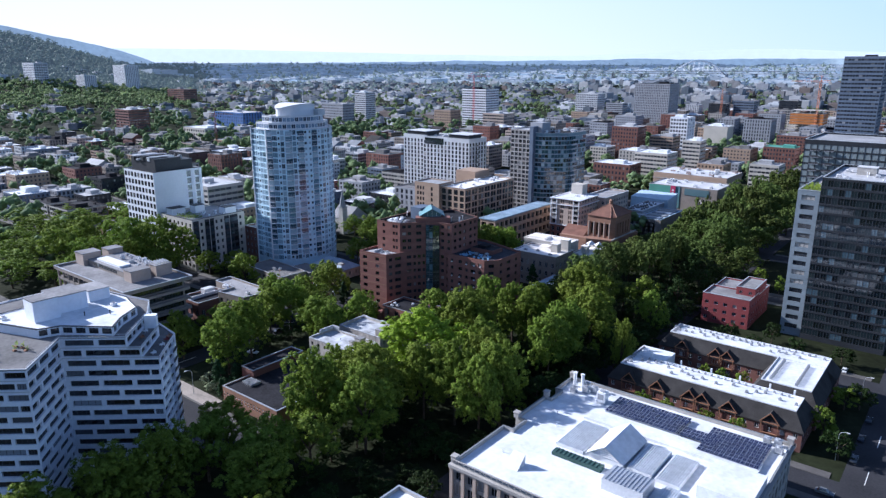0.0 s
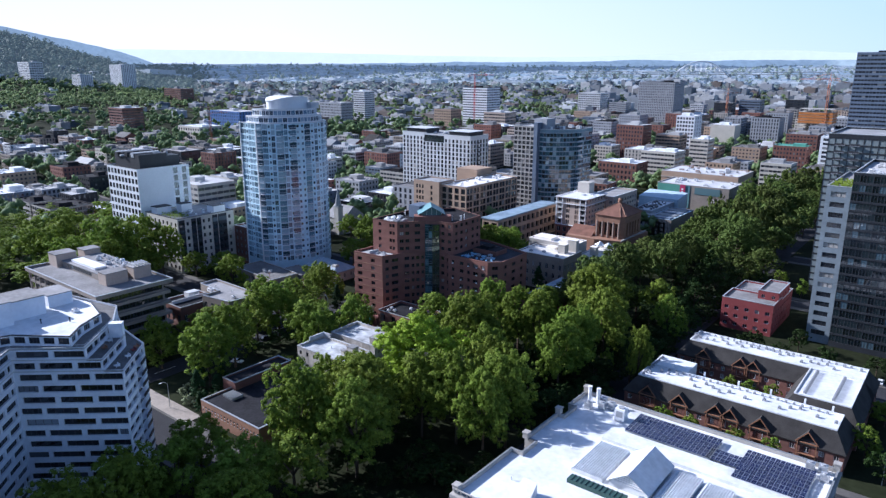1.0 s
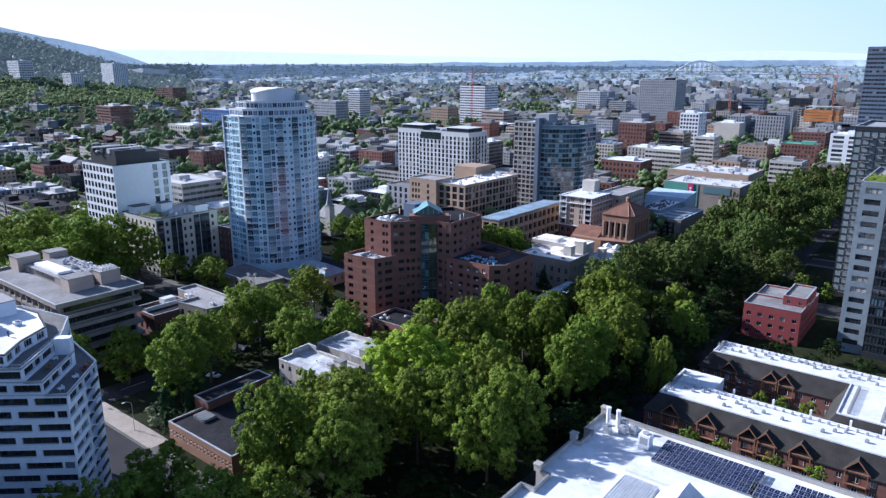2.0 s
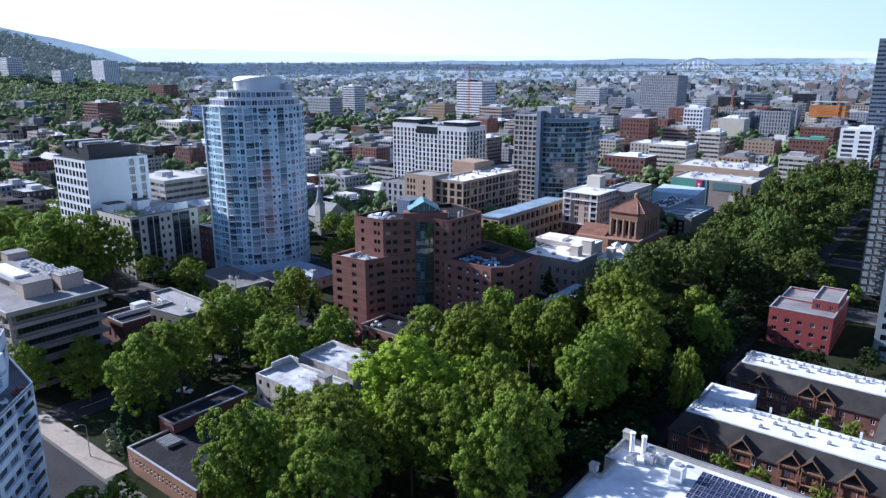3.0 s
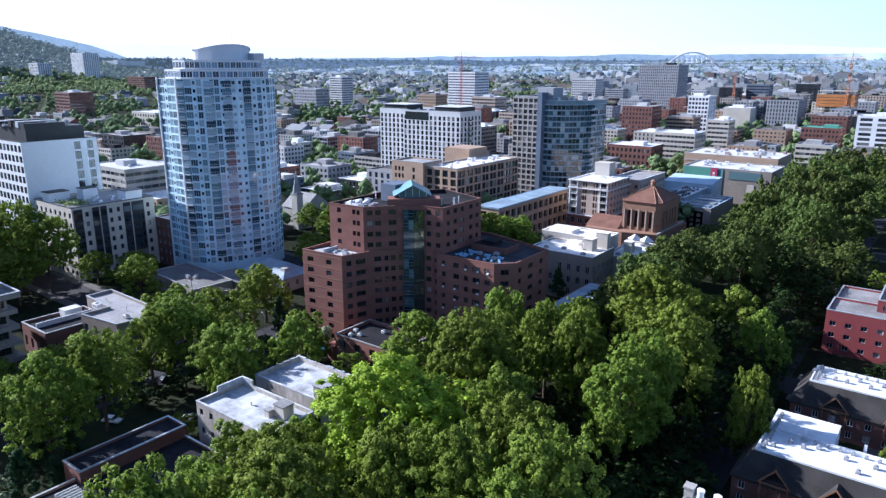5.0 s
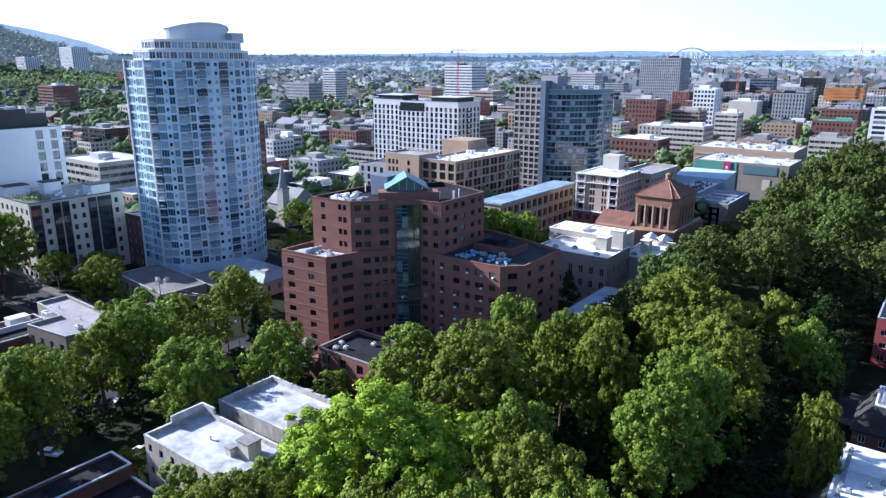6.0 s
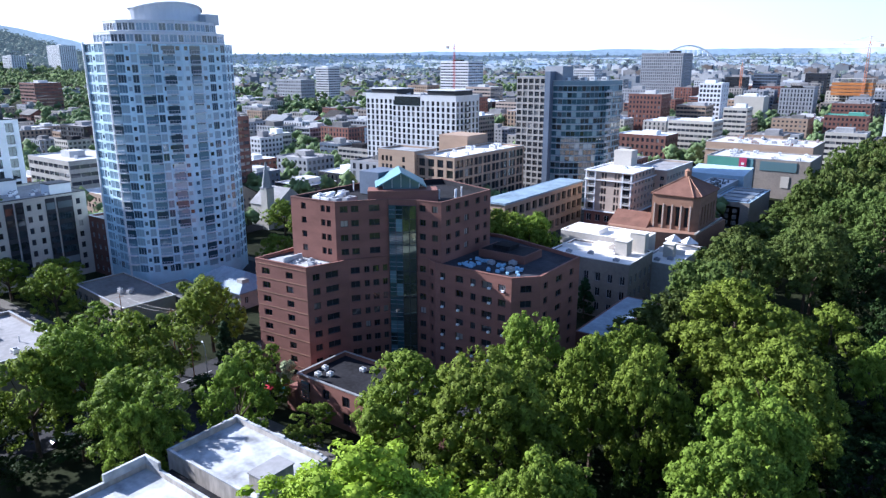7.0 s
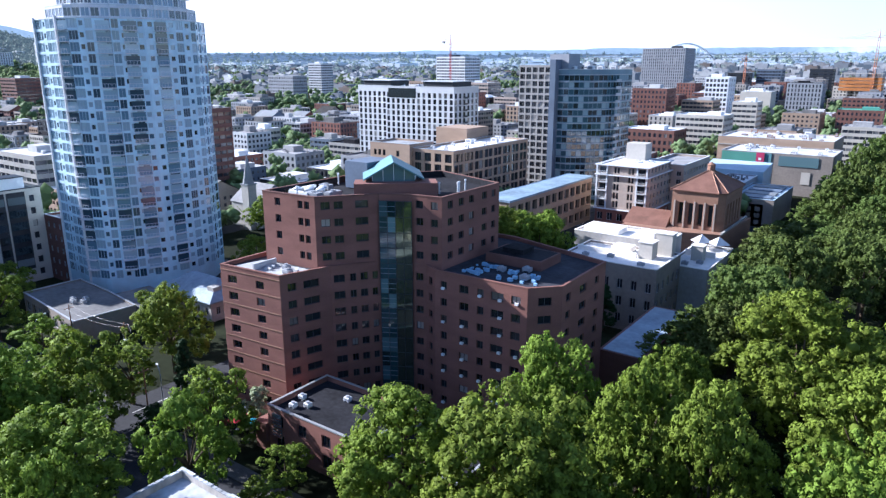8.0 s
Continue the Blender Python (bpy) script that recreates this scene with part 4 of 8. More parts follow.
# ---- small white-roofed school building in front ----
def small_white():
    keep(-185, 148, -153, 184)
    h = thing("stucco_building", -170, 165, 0, "pale stucco building with two white flat roofs and stained walls", "building")
    a = rect(-182.3, 151.3, -159.5, 163)
    block(h, a, 0, 13.2, "stucco_s", "roof_s", {0: dict(us=spans(22.8, 7, 1.1), zs=levels(0.5, 3, 4.2, 1.6, 1.4), frame_m="frame_dk"), 1: dict(us=spans(11.7, 3, 1.2), zs=levels(0.5, 3, 4.2, 1.6, 1.4), frame_m="frame_dk")}, 0.8, cap_m="roof_s")
    block(h, rect(-182.3, 166.3, -161.2, 179), 0, 13.5, "stucco_s", "roof_s", {1: dict(us=spans(12.7, 3, 1.2), zs=levels(0.5, 3, 4.2, 1.6, 1.4), frame_m="frame_dk")}, 0.9, cap_m="roof_s", name="rear_wall")
    mb = Mesh()
    mb.prism(rect(-181.5, 163, -161.5, 166.3), 0, 10.5)
    part("link", mb, M["roof_d"], h)
    for x0, y0, x1, y1, z0, z1 in ((-165.5, 157.8, -162.6, 160.4, 12.4, 15.0), (-165.2, 168.0, -162.0, 173.2, 12.6, 15.2), (-167.0, 156.6, -165.6, 158.0, 12.4, 13.8)):
        mb = Mesh()
        mb.prism(rect(x0, y0, x1, y1), z0, z1)
        mb.prism(rect(x0 - 0.15, y0 - 0.15, x1 + 0.15, y1 + 0.15), z1, z1 + 0.2, 1, True, True)
        part("stair_house", mb, [M["stucco_s"], M["roof_g"]], h)
    pipe(h, -173, 158, 12.4, 0.7, 0.18)
    for x0, y0, x1, y1, z0, z1 in ((-182.3, 156.4, -181.9, 163, 13.3, 14.5), (-181.9, 162.6, -178.5, 163, 13.3, 14.5), (-161.6, 166.4, -161.2, 172, 13.6, 14.4)):
        mb = Mesh()
        mb.box(x0, y0, z0, x1, y1, z1)
        part("raised_parapet", mb, M["roof_s"], h)
    # broken, stepped capping stones on the parapets
    for x0, y0, x1, y1, z in ((-182.3, 172, -182.3, 179, 13.6), (-182.3, 179, -161.2, 179, 13.6)):
        n = int(max(abs(x1 - x0), abs(y1 - y0)) / 0.9)
        for i in range(n):
            f = (i + 0.5) / n
            px, py, s = x0 + (x1 - x0) * f, y0 + (y1 - y0) * f, rng.uniform(0.3, 0.5)
            ex, ey = (0.22, s) if x0 == x1 else (s, 0.22)
            ox, oy = (0.2, 0) if x0 == x1 else (0, -0.2)
            mb = Mesh()
            mb.box(px + ox - ex, py + oy - ey, z - 0.02, px + ox + ex, py + oy + ey, z + rng.choice([0.06, 0.12, 0.2, 0.35]))
            part("capping_stone", mb, M["roof_s"], h)


small_white()


# ---- low brick hall by the street ----
def low_brick():
    keep(-192, 113, -158, 150)
    h = thing("low_brick_hall", -175, 128, 0, "low orange brick hall with a dark flat roof and louvres", "building")
    block(h, rect(-186, 117, -158, 149), 0, 6.0, "brick_or", "roof_d", {0: dict(us=spans(28, 18, 0.8), zs=[(2.6, 3.2), (3.6, 4.2)], depth=0.15, frame_m="metal_w", glass_m="glass", bars=0)}, 0.4)
    block(h, rect(-190, 127.5, -183.5, 149.2), 0, 8.2, "brick_dk", "roof_d", {}, 0.5, name="rear_wall")
    for i in range(6):
        mb = Mesh()
        mb.box(-183 + 0.9 * i, 122.6, 5.6, -182.75 + 0.9 * i, 126.4, 6.5)
        part("louvre", mb, M["metal"], h)


low_brick()


# ---- stepped white terrace apartments ----
M["glass_home"] = glass_mat("balcony_glass", (0.010, 0.011, 0.014), (0.30, 0.32, 0.36), 0.22)


def terrace():
    keep(-224, 34, -158, 100)
    h = thing("terrace_apartment_building", -184, 76, 0, "stepped white apartment block with banded balconies and roof terraces", "apartment building")
    fl = 2.85
    A, C, D, E = (-166, 54.2), (-180, 67.5), (-161.3, 83.8), (-173, 95.2)
    Z, W = (-185, 37.6), (-222, 44)
    back = [(-190, 97.5), (-207, 94), (-222, 80)]
    body = [W, Z, A, C, D, E] + back
    step1 = [W, Z, A, C, (-164.6, 80.9), (-175.6, 92.0)] + back
    step2 = [W, Z, A, C, (-167.4, 78.5), (-180.0, 91.6)] + back
    n = 14
    wall = Mesh()
    bands = {1: ([(1, 6.4), (8.4, 14), (16, 21.6), (22.8, 25)], [(0.4, 3.6), (5.4, 11), (13, 18.6), (20.4, 25)]),
             2: ([(0.3, 3.0), (4.6, 9.6), (11.4, 16.2), (17.6, 19.0)], [(0.9, 5.8), (7.6, 12.6), (14.4, 18.8)]),
             3: ([(0.3, 4.6), (6.4, 13.0), (15.0, 21.4), (22.6, 24.4)], [(1.5, 8.0), (10.0, 16.6), (18.6, 24.3)]),
             4: ([(0.5, 3.4), (4.6, 7.6), (9.3, 13.4)], [(1.6, 5.0), (6.0, 8.0), (9.3, 13.4), (14.2, 15.8)])}
    for k in range(n):
        z0, z1 = fl * k, fl * (k + 1)
        outline = body if k < 12 else step1 if k == 12 else step2
        for i in range(len(outline)):
            a, b = outline[i], outline[(i + 1) % len(outline)]
            L = dist(a, b)
            if i in bands:
                us = [(max(0.25, u0 - 0.45), min(u1 + 0.45, L - 0.25)) for u0, u1 in bands[i][k % 2] if u0 < L - 1.4]
                facade(wall, h, a, b, z0, z1, us, [(z0 + 0.8, z0 + 2.45)], 0.6, "frame_dk", "glass_home", 3)
            else:
                wall.face([(*a, z0), (*b, z0), (*b, z1), (*a, z1)])
    part("wall", wall, M["painted"], h)
    for outline, k in ((body, 12), (step1, 13), (step2, 14)):
        roof_on(h, outline, fl * k + 0.35, "roof_p", "painted", 0.33, 0.25)
    # dark stack of balconies on the end wall
    for k in range(12):
        mb = Mesh()
        z = fl * k
        mb.prism([(-168.0, 90.3), (-167.2, 91.1), (-170.1, 93.9), (-170.9, 93.1)], z - 0.1, z + 0.12, 0, True, True)
        mb.prism([(-167.3, 91.0), (-167.2, 91.1), (-170.1, 93.9), (-170.2, 93.8)], z + 0.12, z + 1.0, 1, True, True)
        part("end_balcony", mb, [M["painted"], M["dark"]], h)
    # garden furniture on the two stepped terraces
    for x, y, z, m in ((-171.0, 91.4, fl * 12, "red"), (-168.4, 88.6, fl * 12, "metal_w"), (-172.6, 93.0, fl * 12, "timber"), (-171.0, 84.5, fl * 13, "timber"), (-174.4, 87.4, fl * 13, "metal_w"), (-165.0, 84.2, fl * 12, "metal_w")):
        mb = Mesh()
        mb.box(x - 0.7, y - 0.5, z + 0.38, x + 0.7, y + 0.5, z + 0.46)
        mb.box(x - 0.7, y + 0.4, z + 0.46, x + 0.7, y + 0.5, z + 0.9)
        for sx, sy in ((-0.6, -0.4), (0.6, -0.4), (-0.6, 0.4), (0.6, 0.4)):
            mb.box(x + sx - 0.04, y + sy - 0.04, z, x + sx + 0.04, y + sy + 0.04, z + 0.38)
        part("terrace_bench", mb, M[m], h)
    # setback storey under a white roof with a dark edge, and the lift houses
    t1 = [(-205, 57), (-184.6, 64.2), (-182.6, 69.2), (-171.2, 77.4), (-176.6, 82.4), (-181.2, 89.2), (-192, 92), (-206, 90)]
    z = fl * n
    open_row = [(z + 0.5, z + 2.1)]
    block(h, t1, z - 0.1, z + 2.45, "painted", "roof_w", {1: dict(us=spans(5.3, 2, 1.9), zs=open_row, depth=0.3, frame_m="frame_dk", bars=1), 2: dict(us=spans(14, 4, 2.6), zs=open_row, depth=0.3, frame_m="frame_dk", bars=2), 3: dict(us=spans(7.3, 2, 2.6), zs=open_row, depth=0.3, bars=2), 4: dict(us=spans(8.2, 2, 2.6), zs=open_row, depth=0.3, bars=2)}, 0.2, name="setback_wall", cap_m="dark")
    z += 2.4
    for x0, y0, x1, y1, dz in ((-196, 66, -190, 72.6, 5.6), (-202, 73, -192.6, 81, 4.6), (-204, 83, -196, 89, 3.0)):
        mb = Mesh()
        mb.prism(rect(x0, y0, x1, y1), z - 0.3, z + dz)
        mb.prism(rect(x0 - 0.1, y0 - 0.1, x1 + 0.1, y1 + 0.1), z + dz, z + dz + 0.25, 1, True, True)
        part("lift_house", mb, [M["painted"], M["roof_g"]], h)
    for x, y in ((-182, 82), (-186, 77)):
        pipe(h, x, y, z - 0.25, 1.2, 0.14, m="dark")
    for x, y, w in ((-188, 86, 1.4), (-200, 62, 1.8)):
        hvac(h, x, y, z - 0.25, w, 1.4, 0.9)
    mb = Mesh()
    mb.prism([(-178.4, 89.8), (-176.9, 88.6), (-174.6, 90.9), (-176.0, 92.2)], fl * 13, fl * 14 + 0.9)
    part("stair_bay", mb, M["painted"], h)
    # roof terrace planting and rails
    for i in range(9):
        x, y = rng.uniform(-184, -178.5), rng.uniform(47, 60)
        mb = Mesh()
        mb.box(x, y, fl * n - 0.3, x + 1.1, y + 0.7, fl * n + 0.3)
        for k in range(14):
            px, py, pz = x + rng.uniform(0, 1.1), y + rng.uniform(0, 0.7), fl * n + rng.uniform(0.3, 1.3)
            mb.face([(px, py, pz), (px + 0.35, py + rng.uniform(-.3, .3), pz + 0.1), (px + 0.3, py + 0.3, pz + 0.4), (px - 0.1, py + 0.3, pz + 0.3)], 1)
        part("planter", mb, [M["timber"], M["leaf"]], h)
    for a, b in ((A, C), (C, (-167.4, 78.5)), ((-167.4, 78.5), (-180.0, 91.6))):
        mb = Mesh()
        a, b = Vector(a), Vector(b)
        k = int((b - a).length / 1.6)
        for i in range(k + 1):
            p = a.lerp(b, i / k) + Vector((-0.2, 0.2))
            mb.tube((p.x, p.y, fl * n), (p.x, p.y, fl * n + 1.0), 0.035, 0.035, 4)
        mb.tube((a.x - .2, a.y + .2, fl * n + 1.0), (b.x - .2, b.y + .2, fl * n + 1.0), 0.045, 0.045, 4)
        part("terrace_rail", mb, M["metal_w"], h)


terrace()


M["glass_strip"] = mat("green_wired_glass", (0.045, 0.085, 0.075), 0.25, 0.15)


# ---- museum hall with white roof and solar panels ----
def solar_hall():
    keep(-96, 95, -20, 192)
    h = thing("white_roof_hall", -58, 148, 0, "classical stone hall with a bright white roof and dark solar panels", "hall")
    poly = [(-90.5, 117.5), (-27.5, 117.5), (-27.5, 178.5), (-90.5, 178.5), (-90.5, 168), (-88.5, 168), (-88.5, 162), (-90.5, 162), (-90.5, 146), (-87.5, 146), (-87.5, 140), (-90.5, 140)]
    L = 63.0
    block(h, poly, 0, 15.0, "concrete", "roof_w", {0: dict(us=spans(L, 18, 1.8), zs=[(1.5, 4.6), (6.0, 9.2), (10.2, 12.6)], depth=0.5, bars=1), 1: dict(us=spans(61, 16, 1.8), zs=[(1.5, 4.6), (6.0, 9.2), (10.2, 12.6)], depth=0.5, bars=1)}, 1.0, cap_m="lead")
    # stone piers and cornice on the street front
    for i in range(19):
        mb = Mesh()
        x = -90.5 + L * i / 18
        mb.box(x - 0.45, 117.0, 5.0, x + 0.45, 117.6, 13.2)
        mb.box(x - 0.6, 116.9, 13.2, x + 0.6, 117.6, 13.7)
        part("pilaster", mb, M["beige"], h)
    mb = Mesh()
    mb.box(-91.1, 116.7, 13.7, -26.9, 117.5, 14.5)
    mb.box(-91.1, 117.5, 13.7, -90.5, 140, 14.5)
    mb.box(-27.5, 117.5, 13.7, -26.9, 178.5, 14.5)
    part("cornice", mb, M["concrete"], h)
    for i in range(40):
        mb = Mesh()
        x = -90 + 62.4 * i / 39
        mb.tube((x, 117.3, 15.1), (x, 117.3, 15.7), 0.12, 0.16, 6)
        part("baluster", mb, M["concrete"], h)
    mb = Mesh()
    mb.box(-90.6, 117.15, 15.7, -27.4, 117.5, 15.95)
    part("balustrade_rail", mb, M["concrete"], h)
    for x, y in ((-90, 118), (-90, 146), (-90, 162), (-90, 178), (-28, 178)):
        mb = Mesh()
        mb.box(x - 0.7, y - 0.7, 15, x + 0.7, y + 0.7, 16.4)
        mb.box(x - 0.85, y - 0.85, 16.4, x + 0.85, y + 0.85, 16.7)
        part("corner_pier", mb, M["concrete"], h)
    z = 14.0
    # solar panels on rails
    for x0, y0, nx, ny in ((-73.0, 164.8, 20, 6), (-53.0, 164.8, 10, 3), (-46.0, 160.5, 14, 8)):
        for i in range(nx):
            for j in range(ny):
                px, py = x0 + i * 1.05, y0 + j * 1.72
                key = "panel"
                if key not in WINDOWS:
                    WINDOWS[key] = framed([0, 0.03, 0.485, 0.505, 0.96, 0.99], [0, 0.03, 0.54, 0.56, 1.08, 1.10, 1.61, 1.64], -0.05, -0.04, M["metal"], M["solar"], "solar_panel", True)
                ob = new("solar_panel", WINDOWS[key])
                ob.parent = h
                ob.location = (px + 58, py - 148, z + 0.9 + 0.02 * j)
    for x0, y0, x1, y1 in ((-73, 164.8, -52, 175), (-46, 160.5, -31.3, 174)):
        for y in np.arange(y0 + 0.4, y1, 1.72):
            mb = Mesh()
            mb.box(x0, y, z, x1, y + 0.06, z + 0.85)
            part("panel_rail", mb, M["metal"], h)
    mb = Mesh()
    mb.prism(rect(-76, 158.2, -31, 164.2), z, z + 0.8)
    part("raised_roof", mb, M["roof_w"], h)
    # gabled lantern and ribbed roof fields
    def gable(name, x0, y0, x1, y1, z0, z1, m):
        mb = Mesh()
        xm = (x0 + x1) / 2
        mb.face([(x0, y0, z0), (xm, y0, z1), (xm, y1, z1), (x0, y1, z0)])
        mb.face([(xm, y0, z1), (x1, y0, z0), (x1, y1, z0), (xm, y1, z1)])
        for y in (y0, y1):
            mb.face([(x0, y, z0), (x1, y, z0), (xm, y, z1)])
        mb.prism(rect(x0, y0, x1, y1), z, z0)
        part(name, mb, M[m], h)
    gable("lantern", -66.2, 141.6, -57.2, 155.0, z + 1.4, z + 4.4, "roof_w")
    for k in range(5):
        mb = Mesh()
        f = 0.35 + 0.5 * k
        w = 4.2 * (1 - f / 3.0)
        mb.box(-61.7 - w, 141.35, z + 1.4 + f, -61.7 + w, 141.58, z + 1.52 + f)
        part("gable_slat", mb, M["metal_w"], h)
    mb = Mesh()
    mb.face([(-66.6, 140.9, z + 1.5), (-61.7, 140.9, z + 4.75), (-61.7, 155.6, z + 4.75), (-66.6, 155.6, z + 1.5)])
    mb.face([(-61.7, 140.9, z + 4.75), (-56.8, 140.9, z + 1.5), (-56.8, 155.6, z + 1.5), (-61.7, 155.6, z + 4.75)])
    mb.face([(-66.6, 140.9, z + 1.3), (-61.7, 140.9, z + 4.5), (-61.7, 155.6, z + 4.5), (-66.6, 155.6, z + 1.3)])
    mb.face([(-61.7, 140.9, z + 4.5), (-56.8, 140.9, z + 1.3), (-56.8, 155.6, z + 1.3), (-61.7, 155.6, z + 4.5)])
    part("lantern_roof", mb, M["roof_w"], h)
    def ribs(name, x0, y0, x1, y1, zt, m, step=0.8):
        mb = Mesh()
        n = int((x1 - x0) / step)
        prof = []
        for i in range(n):
            x = x0 + step * i
            prof += [(x, zt), (x + step * 0.7, zt), (x + step * 0.74, zt + 0.16), (x + step * 0.96, zt + 0.16)]
        prof.append((x0 + step * n, zt))
        k = len(prof)
        mb.v = [(x, y0, q) for x, q in prof] + [(x, y1, q) for x, q in prof] + [(x0, y0, z), (x0 + step * n, y0, z), (x0, y1, z), (x0 + step * n, y1, z)]
        mb.f = [(i, i + 1, k + i + 1, k + i) for i in range(k - 1)] + [tuple([2 * k] + [2 * k + 1] + list(range(k - 1, -1, -1))), tuple([2 * k + 3, 2 * k + 2] + list(range(k, 2 * k))), (2 * k, 0, k, 2 * k + 2), (2 * k + 1, 2 * k + 3, 2 * k - 1, k - 1)]
        mb.m = [0] * len(mb.f)
        part(name, mb, M[m], h)
    ribs("ribbed_roof", -75.4, 141.5, -67.4, 156, z + 0.9, "roof_w", 0.55)
    ribs("ribbed_roof", -56.2, 141.8, -49.8, 155, z + 1.1, "roof_w", 0.55)
    ribs("ribbed_roof", -49.4, 141.8, -43.2, 155, z + 0.8, "roof_w", 0.55)
    ribs("ribbed_roof", -46.4, 133, -42, 140.6, z + 0.8, "roof_w", 0.55)
    ribs("plant_house", -57.8, 131.2, -47.2, 138.2, z + 2.8, "metal", 0.9)
    ribs("skylight_strip", -73.9, 136.8, -60.0, 139.2, z + 1.0, "glass_strip", 1.1)
    mb = Mesh()
    mb.prism(rect(-39.6, 141.5, -28.0, 155.2), z, z + 3.2)
    part("roof_hall", mb, M["roof_w"], h)
    mb = Mesh()
    mb.face([(-80, 125, z), (-76.5, 125, z), (-76.5, 128.5, z + 3.0), (-80, 128.5, z + 3.0)])
    mb.face([(-80, 128.5, z), (-80, 128.5, z + 3.0), (-76.5, 128.5, z + 3.0), (-76.5, 128.5, z)])
    mb.face([(-80, 125, z), (-80, 128.5, z + 3), (-80, 128.5, z)])
    mb.face([(-76.5, 125, z), (-76.5, 128.5, z), (-76.5, 128.5, z + 3)])
    part("north_light", mb, M["roof_w"], h)
    for x, y in ((-87.5, 174.6), (-85, 174.6)):
        mb = Mesh()
        mb.tube((x, y, z), (x, y, z + 4.6), 0.5, 0.5, 12)
        mb.tube((x, y, z + 4.3), (x, y, z + 4.7), 0.6, 0.6, 12)
        part("flue", mb, M["metal_w"], h, "tall white metal flue")
    for x, y in ((-86, 171), (-83, 173), (-84, 176), (-81, 174.5), (-30.5, 176.5), (-33, 176), (-29.5, 173)):
        hvac(h, x, y, z, 1.8, 1.5, 1.9, m="metal")
    for x, y in ((-84, 130), (-80, 150), (-75, 148), (-83, 156), (-72, 160)):
        pipe(h, x, y, z, 0.8)
    hvac(h, -76.5, 170.5, z, 2.6, 2.6, 3.4)


solar_hall()


def near_roof_corner():
    keep(-96, 70, -60, 104)
    h = thing("stone_building", -80, 88, 0, "stone building with a white roof behind a parapet", "building")
    block(h, rect(-93, 76, -64, 101), 0, 16, "concrete", "roof_w", {1: dict(us=spans(25, 6, 1.6), zs=levels(1, 3, 4.5, 1.4, 2))}, 0.9)


near_roof_corner()


# ---- courtyard row houses with mansard roofs ----
def row_houses():
    keep(-92, 196, -26, 262)
    h = thing("courtyard_row_houses", -58, 230, 0, "dark shingled mansard row houses round a courtyard with white flat roofs", "row houses")
    zr, ze = 11.0, 6.4
    bars = [rect(-86.5, 205.5, -32, 216), rect(-84, 244, -31.2, 254), rect(-46, 222, -31.2, 244)]
    extra = rect(-86.5, 216, -75, 225)
    for poly in bars[:2] + [bars[2]]:
        mb = Mesh()
        mb.face([(x, y, zr) for x, y in poly])
        rim = inset_poly(poly, 0.35)
        for i in range(4):
            j = (i + 1) % 4
            mb.face([(*poly[i], zr), (*poly[j], zr), (*poly[j], zr + 0.35), (*poly[i], zr + 0.35)])
            mb.face([(*poly[i], zr + 0.35), (*poly[j], zr + 0.35), (*rim[j], zr + 0.35), (*rim[i], zr + 0.35)])
            mb.face([(*rim[i], zr + 0.004), (*rim[j], zr + 0.004), (*rim[j], zr + 0.35), (*rim[i], zr + 0.35)])
        part("flat_roof", mb, M["roof_w"], h)
        low = inset_poly(poly, -3.2)
        mb = Mesh()
        for i in range(4):
            j = (i + 1) % 4
            mb.face([(*low[i], ze), (*low[j], ze), (*poly[j], zr), (*poly[i], zr)])
            mb.face([(*low[i], ze - 0.3), (*low[j], ze - 0.3), (*low[j], ze), (*low[i], ze)])
        part("mansard", mb, M["shingle"], h)
        wall = Mesh()
        wp = inset_poly(poly, -2.8)
        for i in range(4):
            a, b = wp[i], wp[(i + 1) % 4]
            L = dist(a, b)
            k = max(2, int(L / 3.4))
            if i in (0, 1):
                facade(wall, h, a, b, 0, ze - 0.1, spans(L, k, 1.2), [(1.0, 2.6), (3.9, 5.4)], 0.2, "metal_w", "glass", 1)
            else:
                wall.face([(*a, 0), (*b, 0), (*b, ze), (*a, ze)])
        part("brick_wall", wall, M["brick_dk"], h)
    mb = Mesh()
    mb.prism(extra, 0, zr + 0.2)
    part("flat_roof", mb, M["roof_w"], h)
    mb = Mesh()
    mb.prism(rect(-71.5, 222, -46.1, 241), 0.0, 0.25)
    part("courtyard", mb, M["pave"], h)
    # dormers with timber gables
    def dormer(x, y):
        d = new("dormer")
        d.parent = h
        d.location = (x + 58, y - 230, 0)
        g = lambda nm, m2, mm: tagged(new(nm, m2.data(nm, mm)))
        w, z0, z1 = 2.3, 5.6, 10.4
        m2 = Mesh()
        m2.box(-w, -0.6, 2.8, w, 3.0, z0 + 1.6)
        a = g("gable_wall", m2, M["brick"])
        m2 = Mesh()
        for s in (-1, 1):
            m2.face([(s * (w + 0.5), -1.2, z0 + 1.2), (0, -1.2, z1 - 0.4), (0, 3.4, z1 - 0.4), (s * (w + 0.5), 3.4, z0 + 1.2)])
            m2.face([(s * (w + 0.5), -1.2, z0 + 0.95), (0, -1.2, z1 - 0.65), (0, 3.4, z1 - 0.65), (s * (w + 0.5), 3.4, z0 + 0.95)])
        b = g("gable_roof", m2, M["shingle"])
        m2 = Mesh()
        for s in (-1, 1):
            m2.face([(s * (w + 0.5), -1.22, z0 + 0.85), (0, -1.22, z1 - 0.75), (0, -1.22, z1 - 0.3), (s * (w + 0.5), -1.22, z0 + 1.3)])
            m2.box(s * w - 0.12, -1.2, 2.6, s * w + 0.12, -0.9, z0 + 1.4)
        m2.box(-w, -1.1, z0 + 0.9, w, -0.8, z0 + 1.2)
        m2.box(-w, -1.3, 3.3, w, -0.6, 3.5)
